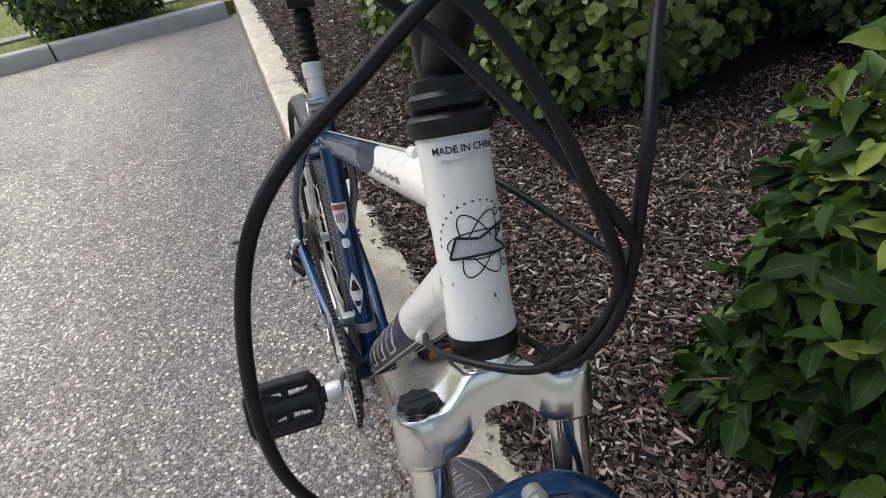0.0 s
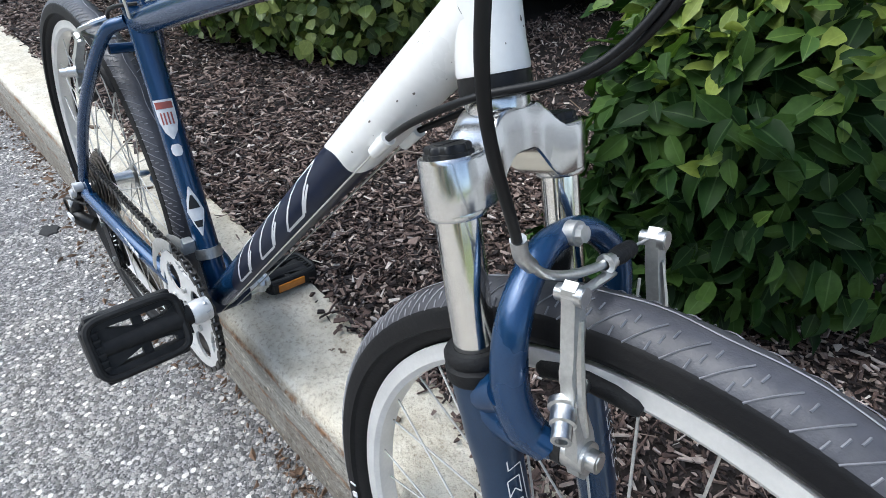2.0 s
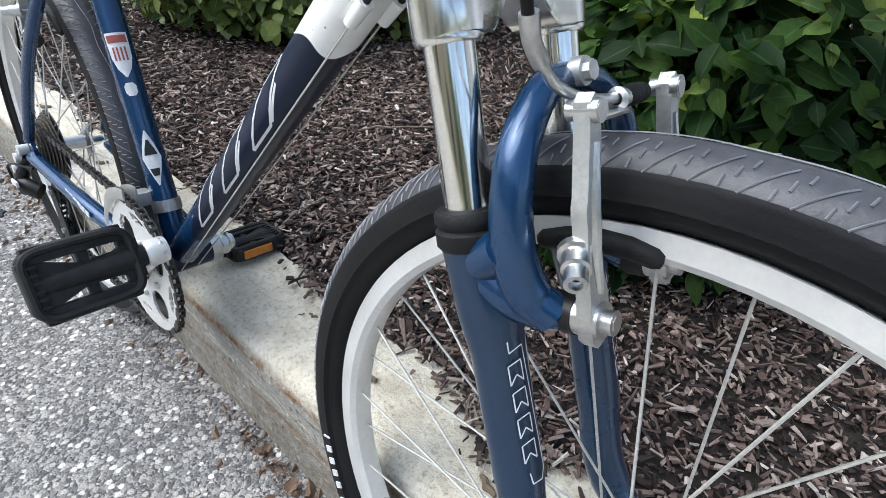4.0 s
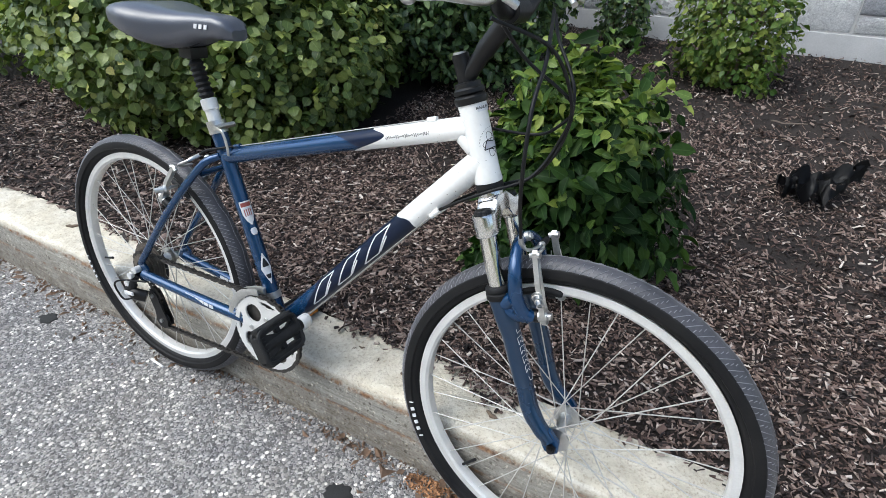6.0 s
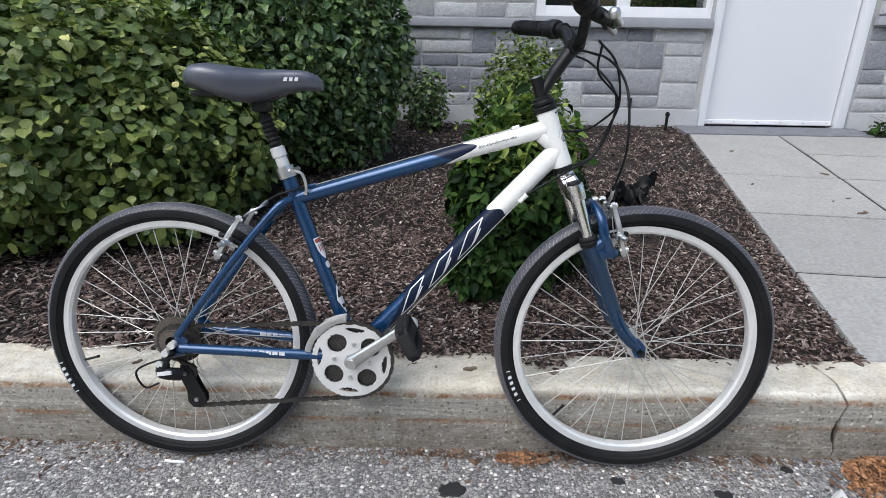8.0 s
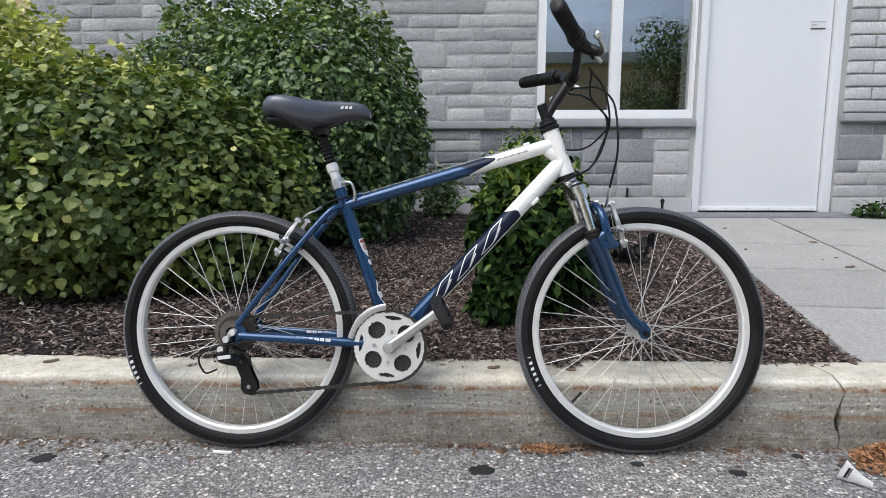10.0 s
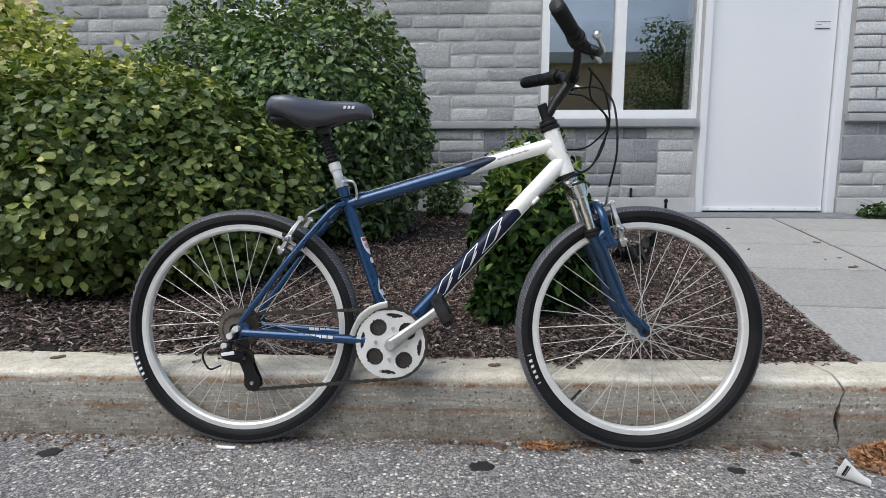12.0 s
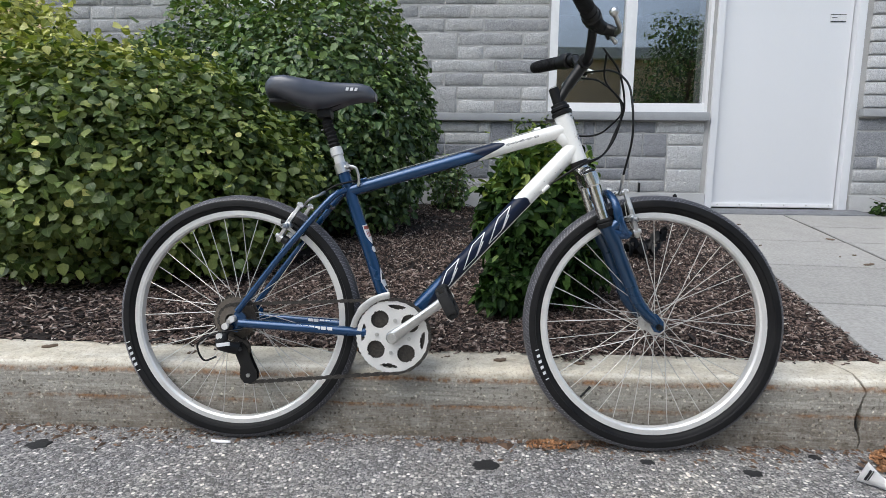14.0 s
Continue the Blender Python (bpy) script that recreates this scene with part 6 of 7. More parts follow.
for sd in (1, -1):
    g = B()
    pts = [bar_at(t, sd) for t in (0.24, 0.26, 0.35, 0.5, 0.65, 0.8, 0.93, 0.985, 1.0)]
    sweep(g, pts, [0.0185, 0.019, 0.0165, 0.0172, 0.0172, 0.0168, 0.0172, 0.0165, 0.010], 20)
    grip = part("grip", g, M["rubber"], handlebar, "black rubber grip")
    for k in range(14):
        gg = B()
        a0 = bar_at(0.36 + 0.04 * k, sd)
        lathe(gg, [(0.0165, -0.001), (0.0182, -0.0006), (0.0182, 0.0006), (0.0165, 0.001)], axis(a0, bar_at(1, sd) - bar_at(0, sd)), 20)
        part("rib", gg, M["rubber"], grip)
    tw = B()
    sweep(tw, [bar_at(t, sd) for t in (-0.02, 0.0, 0.12, 0.14, 0.23)], [0.017, 0.0215, 0.0225, 0.0195, 0.0195], 22)
    sh_ = part("shifter", tw, M["plastic"], handlebar, "black twist shifter")
    tp_ = B()
    c0 = bar_at(0.04, sd)
    sweep(tp_, curve_pts([c0 + Vector((0.012, 0, -0.006)), c0 + Vector((0.03, -sd * 0.012, -0.02)), c0 + Vector((0.045, -sd * 0.028, -0.036))], 5), [0.012, 0.012, 0.0115, 0.011, 0.010, 0.008, 0.007, 0.006, 0.0055, 0.005, 0.0045], 10)
    part("cable_exit", tp_, M["plastic"], sh_)
    lb_ = B()
    c1 = bar_at(-0.12, sd)
    sweep(lb_, curve_pts([c1 + Vector((0, 0, -0.002)), c1 + Vector((0.022, sd * 0.008, -0.014)), c1 + Vector((0.040, sd * 0.030, -0.028))], 5), [0.0145] * 5 + [0.0135] * 3 + [0.011] * 3, 12)
    lathe(lb_, [(0.0115, -0.008), (0.0155, -0.008), (0.0155, 0.008), (0.0115, 0.008)], axis(c1, bar_at(1, sd) - bar_at(0, sd)), 18)
    lever = part("brake_lever", lb_, M["plastic"], handlebar, "black brake lever body")
    bld = B()
    tip = P(0.906, 1.028, sd * 0.285)
    root = c1 + Vector((0.040, sd * 0.030, -0.028))
    pts = curve_pts([root, root.lerp(tip, 0.25) + Vector((0.010, 0, -0.004)), root.lerp(tip, 0.65) + Vector((0.004, 0, 0.0)), tip], 6)
    sweep(bld, pts, [0.007] * 6 + [0.0065] * 6 + [0.006] * 6 + [0.006], 12, 0.8)
    bmesh.ops.create_uvsphere(bld, u_segments=14, v_segments=10, radius=0.0100, matrix=Matrix.Translation(tip))
    part("lever_blade", bld, M["alloy"], lever, "silver lever blade with a ball end")
    adj = B()
    rod(adj, c1 + Vector((0.034, sd * 0.004, -0.026)), c1 + Vector((0.052, -sd * 0.012, -0.038)), 0.0055, n=12)
    part("barrel_adjuster", adj, M["alloy"], lever, "silver barrel adjuster")

# -- cables --
for label, ctrl_, r in (
        ("black brake cable looping to the front brake", [P(0.932, 1.012, 0.092), P(0.951, 0.999, 0.035), P(0.969, 0.984, -0.021), P(0.985, 0.954, -0.073), P(0.992, 0.903, -0.122), P(0.996, 0.801, -0.130), P(0.990, 0.710, -0.081)], 0.0027),
        ("black gear cable looping to the down tube", [P(0.925, 1.005, -0.125), P(0.984, 0.970, -0.048), P(1.010, 0.895, -0.004), P(0.994, 0.835, 0.018), P(0.962, 0.776, 0.004), P(0.906, 0.747, -0.026), P(0.858, 0.718, -0.026), P(0.817, 0.689, -0.015)], 0.0026),
        ("black gear cable looping to the down tube", [P(0.925, 1.005, 0.125), P(0.960, 0.975, 0.050), P(1.005, 0.913, 0.014), P(1.000, 0.838, 0.018), P(0.966, 0.778, 0.018), P(0.918, 0.750, 0.026), P(0.866, 0.722, 0.028), P(0.817, 0.689, 0.015)], 0.0026),
        ("black brake cable crossing to the top tube", [P(0.935, 0.998, -0.11), P(0.950, 0.952, -0.044), P(1.009, 0.898, -0.001), P(0.985, 0.855, 0.034), P(0.940, 0.831, 0.050), P(0.838, 0.832, 0.032), P(0.800, 0.838, 0.006)], 0.0025),
        ("black cable from the top tube to the rear brake", [P(0.330, 0.700, -0.004), P(0.29, 0.69, -0.022), P(0.26, 0.680, -0.024), P(0.236, 0.666, -0.02)], 0.0025),
        ("black gear cable looping to the rear derailleur", [P(0.04, 0.308, -0.070), P(-0.03, 0.296, -0.085), P(-0.072, 0.270, -0.085), P(-0.060, 0.228, -0.078), P(-0.03, 0.235, -0.07)], 0.0025)):
    b = B()
    sweep(b, curve_pts(ctrl_, 12), r, 10)
    part("cable", b, M["housing"], bike, label)
for a, b_ in ((P(0.786, 0.8365, -0.004), P(0.340, 0.7025, -0.004)), (P(0.805, 0.676, -0.015), P(0.445, 0.286, -0.012)), (P(0.805, 0.676, 0.015), P(0.445, 0.286, 0.012))):
    b = B()
    rod(b, a, b_, 0.0009, n=6)
    part("cable_wire", b, M["steel"], bike, "bare steel cable wire")


# -- cranks, chain, gears --
RING_S = -0.047


def ring_plate(r_out, r_in, thick, s, teeth, holes, n=264):
    """A toothed ring; holes: (distance, angle, length, width, turn) cut as ovals."""
    bm = B()
    nr = 26 if holes else 6
    grid = []
    for i in range(nr + 1):
        r = r_in + (r_out - r_in) * i / nr
        grid.append([(r, 2 * math.pi * j / n) for j in range(n)])

    def open_at(r, a):
        x, y = r * math.cos(a), r * math.sin(a)
        for d, ha, ln, wd, turn in holes:
            dx, dy = x - d * math.cos(ha), y - d * math.sin(ha)
            c, s_ = math.cos(ha + turn), math.sin(ha + turn)
            if ((dx * c + dy * s_) / ln) ** 2 + ((-dx * s_ + dy * c) / wd) ** 2 < 1:
                return True
        return False
    vert = {}

    def v(i, j, k):
        key = (i, j % n, k)
        if key not in vert:
            r, a = grid[i][j % n]
            if i == nr and teeth:
                r += (0.0011 if holes else 0.0022) * math.cos(a * teeth)
            vert[key] = bm.verts.new(Vector((BB.x + r * math.cos(a), s + (k - 0.5) * thick, BB.z + r * math.sin(a))))
        return vert[key]
    solid = {(i, j) for i in range(nr) for j in range(n) if not open_at((grid[i][0][0] + grid[i + 1][0][0]) / 2, 2 * math.pi * (j + 0.5) / n)}
    for i, j in solid:
        bm.faces.new((v(i, j, 0), v(i, j + 1, 0), v(i + 1, j + 1, 0), v(i + 1, j, 0)))
        bm.faces.new((v(i, j, 1), v(i + 1, j, 1), v(i + 1, j + 1, 1), v(i, j + 1, 1)))
        for (ii, jj), (p, q) in (((i - 1, j), ((i, j), (i, j + 1))), ((i + 1, j), ((i + 1, j + 1), (i + 1, j))), ((i, (j - 1) % n), ((i + 1, j), (i, j))), ((i, (j + 1) % n), ((i, j + 1), (i + 1, j + 1)))):
            if (ii, jj) not in solid:
                bm.faces.new((v(*p, 0), v(*p, 1), v(*q, 1), v(*q, 0)))
    return bm


T0 = radians(-7.0)
holes = [(0.0555, T0 + radians(45 + 90 * k), 0.0225, 0.0235, 0) for k in range(4)] + [(0.0775, T0 + radians(90 * k), 0.0062, 0.0225, 0) for k in range(4)]
crankset = part("crankset", ring_plate(0.0945, 0.016, 0.0035, RING_S - 0.004, 44, holes), M["rim"], bike, "silver chain guard ring with round holes")
part("middle_ring", ring_plate(0.083, 0.026, 0.0025, RING_S + 0.006, 34, [], 120), M["chain"], crankset, "dark inner chainring")
part("small_ring", ring_plate(0.055, 0.016, 0.0025, RING_S + 0.013, 24, [], 96), M["chain"], crankset, "dark inner chainring")
for k in range(4):
    a = T0 + radians(90 * k)
    b = B()
    c = BB + Vector((0.042 * math.cos(a), RING_S - 0.006, 0.042 * math.sin(a)))
    rod(b, c, c + Vector((0, -0.004, 0)), 0.0048, n=12)
    part("ring_bolt", b, M["dull_alloy"], crankset)
EYE_R, EYE_L = P(0.566, 0.402), P(0.340, 0.226)
for sd, end in ((-1, EYE_R), (1, EYE_L)):
    c = B()
    a, e = P(BB.x, BB.z, sd * 0.062), P(end.x, end.z, sd * 0.078)
    d = (e - a).normalized()
    sweep(c, [a - d * 0.016, a - d * 0.008, a, a.lerp(e, 0.25), a.lerp(e, 0.6), e - d * 0.012, e, e + d * 0.009, e + d * 0.014], [0.008, 0.015, 0.0175, 0.0135, 0.0118, 0.0125, 0.014, 0.012, 0.006], 16, 0.62)
    rod(c, P(BB.x, BB.z, sd * 0.036), P(BB.x, BB.z, sd * 0.072), 0.013, n=18)
    arm = part("crank_arm", c, M["alloy"], crankset, "silver crank arm")
    bb_ = B()
    rod(bb_, P(BB.x, BB.z, sd * 0.072), P(BB.x, BB.z, sd * 0.076), 0.0105, n=20)
    part("dust_cap", bb_, M["dull_alloy"], arm)


def pedal(end, sd, direction, label):
    """A cage pedal: bearing body along the spindle, two rails, end plates and ribs; direction: where its front points."""
    f = Vector((direction[0], 0, direction[1])).normalized()
    o = Vector((0, sd, 0))
    n = f.cross(o)
    c = P(end.x, end.z, sd * 0.088)
    m3 = Matrix((f, o, n)).transposed()
    b = B()
    sweep(b, [c, c + o * 0.02, c + o * 0.06, c + o * 0.106], [0.0105, 0.014, 0.0125, 0.011], 14)
    pd = part("pedal", b, M["worn"], bike, label)
    outline = []
    for k in range(40):
        a = 2 * math.pi * k / 40
        outline.append((0.034 * (1 if math.cos(a) > 0 else -1) * abs(math.cos(a)) ** 0.35, 0.066 + 0.047 * (1 if math.sin(a) > 0 else -1) * abs(math.sin(a)) ** 0.35))
    for zz in (-0.0095, 0.0095):
        rg = B()
        pts = [c + m3 @ Vector((x, y, zz)) for x, y in outline]
        sweep(rg, pts, 0.0045, 8, 1.0, False, n, True)
        part("cage", rg, M["worn"], pd, "worn black cage")
    for x in (-0.034, 0.034):
        rl = B()
        box(rl, c + m3 @ Vector((x * 0.9, 0.066, 0)), (0.017, 0.088, 0.020), m3, 0.004)
        part("rail", rl, M["worn"], pd)
        for yy, ww in ((0.024, 0.012), (0.062, 0.010)):
            br = B()
            box(br, c + m3 @ Vector((x * 0.5, yy, 0)), (0.022, ww, 0.012), m3, 0.002)
            part("bridge", br, M["worn"], pd)
    wb = B()
    hour = [(0.012, 0.021), (0.022, 0.019), (0.036, 0.0125), (0.052, 0.0105), (0.068, 0.0125), (0.086, 0.019), (0.102, 0.025)]
    plate(wb, [(w, y) for y, w in hour] + [(-w, y) for y, w in reversed(hour)], 0.015, Matrix.Translation(c) @ m3.to_4x4())
    bmesh.ops.bevel(wb, geom=[e for e in wb.edges if len(e.link_faces) == 2 and e.calc_face_angle(0) > 1.2], offset=0.003, segments=2, affect="EDGES", profile=0.6)
    part("web", wb, M["worn"], pd, "waisted middle bar")
    for k in range(6):
        rg = B()
        box(rg, c + m3 @ Vector((-0.020 + 0.008 * k, 0.108, 0.0)), (0.0028, 0.012, 0.0245), m3, 0.0006)
        part("ridge", rg, M["worn"], pd)
    ep = B()
    box(ep, c + m3 @ Vector((0, 0.110, 0)), (0.052, 0.016, 0.020), m3, 0.004)
    part("end_plate", ep, M["worn"], pd)
    sp = B()
    lathe(sp, [(0.006, -0.015), (0.0138, -0.015), (0.0146, -0.012), (0.0146, 0.004), (0.0132, 0.007), (0.0085, 0.008), (0.0085, 0.018), (0.006, 0.018)], axis(c, o), 24)
    part("spindle", sp, M["rim"], pd, "silver pedal spindle collar")
    for x in ((0.0405, -0.0405) if sd > 0 else ()):
        rf = B()
        box(rf, c + m3 @ Vector((x, 0.056, 0)), (0.004, 0.052, 0.014), m3, 0.001)
        part("reflector", rf, M["amber"], pd, "amber pedal reflector")


pedal(EYE_R, -1, (0.46, -0.89), "worn black plastic cage pedal")
pedal(EYE_L, 1, (0.995, 0.06), "black plastic cage pedal resting over the kerb")

COG_S = -0.040
cas = B()
for k in range(7):
    r = 0.056 - 0.0047 * k
    prof = [(0.016, -0.001), (r, -0.001), (r, 0.001), (0.016, 0.001)]
    lathe(cas, prof, Matrix.Translation(P(0, REAR.z, -0.024 - 0.0042 * k)) @ AXLE, 48)
    for j in range(0, 30 - 2 * k):
        a = 2 * math.pi * j / (30 - 2 * k)
        box(cas, P(r * math.cos(a), REAR.z + r * math.sin(a), -0.024 - 0.0042 * k), (0.004, 0.0018, 0.003), Matrix.Rotation(-a, 3, "Y"))
cassette = part("cassette", cas, M["cog"], bike, "brown-grey steel sprockets")
gd = B()
lathe(gd, [(0.03, 0.0), (0.062, 0.0), (0.0625, 0.0012), (0.03, 0.0012)], Matrix.Translation(P(0, REAR.z, -0.0195)) @ AXLE, 48)
part("spoke_guard", gd, M["chain"], cassette, "dark round spoke guard")

# chain path: over the middle ring, back over a middle sprocket, round the two jockey wheels
CH_S = -0.041


def arc(c, r, a0, a1, n=14):
    return [P(c.x + r * math.cos(radians(a0 + (a1 - a0) * k / n)), c.z + r * math.sin(radians(a0 + (a1 - a0) * k / n)), CH_S) for k in range(n + 1)]


JOCK1, JOCK2 = P(0.024, 0.252), P(0.046, 0.184)
path = [P(q.x, q.z, RING_S - 0.003) for q in arc(BB, 0.0955, -80, 98, 30)] + arc(REAR, 0.040, 97, 262, 18) + arc(JOCK1, 0.021, 100, -30, 6) + arc(JOCK2, 0.021, 140, 278, 8)
dense = []
for a, b in zip(path, path[1:] + path[:1]):
    k = max(1, int((b - a).length / 0.002))
    dense += [a.lerp(b, i / k) for i in range(k)]
total = sum((b - a).length for a, b in zip(dense, dense[1:] + dense[:1]))
links, step, run, prev = [], 0.0127, 0.0, dense[0]
for q in dense[1:]:
    run += (q - prev).length
    prev = q
    if run >= step:
        run -= step
        links.append(q)
ch = B()
for i, (a, b) in enumerate(zip(links, links[1:] + links[:1])):
    d = b - a
    if d.length > 0.03:
        continue
    ang = math.atan2(d.z, d.x)
    rot = Matrix.Rotation(-ang, 3, "Y")
    wide = 0.0042 if i % 2 else 0.003
    for s_ in (1, -1):
        box(ch, a.lerp(b, 0.5) + Vector((0, s_ * wide, 0)), (0.0165, 0.001, 0.0085 if i % 2 else 0.0062), rot)
    rod(ch, a + Vector((0, 0.0045, 0)), a - Vector((0, 0.0045, 0)), 0.0032, n=8)
part("chain", ch, M["chain"], bike, "dark greasy chain", False)

# rear derailleur
rd = B()
sweep(rd, curve_pts([P(0.006, 0.318, -0.066), P(-0.008, 0.294, -0.074), P(-0.014, 0.270, -0.080), P(0.004, 0.264, -0.078), P(0.022, 0.256, -0.064)], 5), [0.010] * 6 + [0.0145] * 8 + [0.0155] * 7, 14, 0.8)
derailleur = part("rear_derailleur", rd, M["plastic"], bike, "black rear derailleur")
for s_ in (CH_S - 0.008, CH_S + 0.008):
    cg = B()
    rot = math.atan2(JOCK2.z - JOCK1.z, JOCK2.x - JOCK1.x)
    ln = (JOCK2 - JOCK1).length
    out = [(-0.012, -0.011), (0.0, -0.017), (0.6 * ln, -0.014), (ln, -0.023), (ln + 0.017, -0.017), (ln + 0.023, 0.0), (ln + 0.017, 0.017), (ln, 0.023), (0.6 * ln, 0.019), (0.0, 0.017), (-0.012, 0.011)]
    plate(cg, out, 0.002, Matrix.Translation((JOCK1.x, s_, JOCK1.z)) @ Matrix.Rotation(-rot, 4, "Y") @ Matrix.Rotation(radians(90), 4, "X"))
    part("cage_plate", cg, M["plastic"], derailleur, "black cage plate")
for c in (JOCK1, JOCK2):
    jw = B()
    lathe(jw, [(0.004, -0.003), (0.018, -0.003), (0.0195, 0), (0.018, 0.003), (0.004, 0.003)], Matrix.Translation(P(c.x, c.z, CH_S)) @ AXLE, 22)
    for j in range(11):
        a = 2 * math.pi * j / 11
        box(jw, P(c.x + 0.0195 * math.cos(a), c.z + 0.0195 * math.sin(a), CH_S), (0.006, 0.003, 0.003), Matrix.Rotation(-a, 3, "Y"))
    part("jockey_wheel", jw, M["plastic"], derailleur)
    bo_ = B()
    rod(bo_, P(c.x, c.z, CH_S - 0.008), P(c.x, c.z, CH_S - 0.0135), 0.0052, n=10)
    part("bolt", bo_, M["alloy"], derailleur, "silver bolt")
for u, w, s, r in ((0.012, 0.334, -0.075, 0.0085), (-0.016, 0.291, -0.084, 0.0082), (-0.003, 0.316, -0.080, 0.0085)):
    b = B()
    rod(b, P(u, w, s + 0.012), P(u, w, s - 0.004), r, n=14)
    part("bolt", b, M["rim"], derailleur, "silver bolt")
pl = B()
box(pl, P(-0.002, 0.272, -0.0935), (0.034, 0.004, 0.009), Matrix.Rotation(radians(-8), 3, "Y"), 0.001)
part("print", pl, M["decal"], derailleur, "silver name plate")

# front derailleur
fdb = B()
lathe(fdb, [(0.0165, -0.008), (0.019, -0.008), (0.019, 0.008), (0.0165, 0.008)], axis(P(0.3995, 0.367), sd_), 24)
box(fdb, P(0.388, 0.380, -0.028), (0.018, 0.024, 0.02), None, 0.004)
front_d = part("front_derailleur", fdb, M["dull_alloy"], bike, "silver front derailleur")
for s_ in (-0.056, -0.040):
    cg = B()
    pts = arc(BB, 0.106, 96, 168, 14)
    pts = [Vector((q.x, s_, q.z)) for q in pts]
    sweep(cg, pts, [0.008] * 5 + [0.0095] * 5 + [0.007] * 5, 8, 0.16)
    part("cage_plate", cg, M["dull_alloy"], front_d, "silver cage plate")

# -- printed marks --
def wrap(pts2, m, r):
    """(metres round, metres along) laid on a tube of radius r about m's z axis."""
    return [m @ Vector((r * math.cos(x / r), r * math.sin(x / r), h)) for x, h in pts2]


def inked(name, loops, m, r, material, parent, label, wd=0.00042):
    b = B()
    for lp in loops:
        for k in range(len(lp) - 1):
            (x0, y0), (x1, y1) = lp[k], lp[k + 1]
            n = math.hypot(x1 - x0, y1 - y0) or 1
            ox, oy = -(y1 - y0) / n * wd, (x1 - x0) / n * wd
            b.faces.new([b.verts.new(q) for q in wrap([(x0 + ox, y0 + oy), (x0 - ox, y0 - oy), (x1 - ox, y1 - oy), (x1 + ox, y1 + oy)], m, r)])
    return part(name, b, material, parent, label, False)


zax = hd
xax = (Vector((1, 0, 0)) - hd * hd.x).normalized()
yax = xax.cross(zax)
HEAD_M = Matrix((xax, yax, zax)).transposed().to_4x4()
HEAD_M.translation = HEAD_TOP
# round the front of the head tube: a ringed emblem of crossed ovals under a slanted black block
RH = 0.0222
cy, loops = 0.067, []
for turn in (0, 60, 120):
    c, s = math.cos(radians(turn)), math.sin(radians(turn))
    loops.append([(0.0215 * math.cos(t) * c - 0.0085 * math.sin(t) * s, cy + 0.0215 * math.cos(t) * s + 0.0085 * math.sin(t) * c) for t in (2 * math.pi * k / 36 for k in range(37))])
for (ox, oy) in ((0.014, -0.017), (0.016, 0.015)):
    loops.append([(ox + 0.0022 * math.cos(t), cy + oy + 0.0022 * math.sin(t)) for t in (2 * math.pi * k / 12 for k in range(13))])
inked("emblem", loops, HEAD_M, RH, M["ink"], head_tube, "black ringed emblem")
BLOCK = ([(-0.021, 0.007), (-0.004, 0.006), (-0.001, -0.004), (-0.015, -0.006)], [(-0.004, 0.006), (0.021, 0.007), (0.010, -0.001), (-0.001, -0.004)], [(-0.001, -0.004), (0.010, -0.001), (0.019, -0.010), (0.009, -0.008)])
b = B()
for quad in BLOCK:
    for i in range(6):
        row = []
        for f in (i / 6, (i + 1) / 6):
            row += [tuple(quad[p][k] + (quad[q][k] - quad[p][k]) * f + (cy if k else 0) for k in (0, 1)) for p, q in ((0, 1), (3, 2))]
        b.faces.new([b.verts.new(q) for q in wrap([row[0], row[1], row[3], row[2]], HEAD_M, RH + 0.0003)])
part("emblem_block", b, M["pale"], head_tube, "slanted pale block with a black edge on the emblem", False)
rim_line = [(-0.021, 0.007), (-0.004, 0.006), (0.021, 0.007), (0.010, -0.001), (0.019, -0.010), (0.009, -0.008), (-0.001, -0.004), (-0.015, -0.006), (-0.021, 0.007)]
edge = [[(x0 + (x1 - x0) * k / 6, cy + y0 + (y1 - y0) * k / 6) for (x0, y0), (x1, y1) in zip(rim_line, rim_line[1:]) for k in range(7)]]
inked("emblem_edge", edge, HEAD_M, RH + 0.0006, M["ink"], head_tube, "black edge of the emblem's block", 0.0008)
chips = B()
for k, (x, h, q) in enumerate(((-0.018, 0.035, 0.0008), (0.004, 0.100, 0.0016), (0.006, 0.104, 0.0008), (0.015, 0.118, 0.0007), (-0.01, 0.112, 0.0006), (0.02, 0.05, 0.0007), (-0.022, 0.09, 0.001), (0.026, 0.1, 0.0009))):
    chips.faces.new([chips.verts.new(v) for v in wrap([(x + q * math.cos(a) * 0.6, h + q * math.sin(a) * (1.4 if j % 2 else 0.8)) for j, a in enumerate(math.tau * i / 7 for i in range(7))], HEAD_M, RH + 0.0002)])
part("paint_chip", chips, M["scuff"], head_tube, "dark chips in the white paint", False)["kind"] = "stuff"
b = B()
for k in range(34):
    if k % 2 == 0:
        t0, t1 = math.pi + math.pi * k / 34, math.pi + math.pi * (k + 0.7) / 34
        b.faces.new([b.verts.new(q) for q in wrap([(0.0258 * math.cos(t0), cy + 0.0258 * math.sin(t0)), (0.0268 * math.cos(t0), cy + 0.0268 * math.sin(t0)), (0.0268 * math.cos(t1), cy + 0.0268 * math.sin(t1)), (0.0258 * math.cos(t1), cy + 0.0258 * math.sin(t1))], HEAD_M, RH)])
part("emblem_print", b, M["ink"], head_tube, "arc of tiny print bars", False)
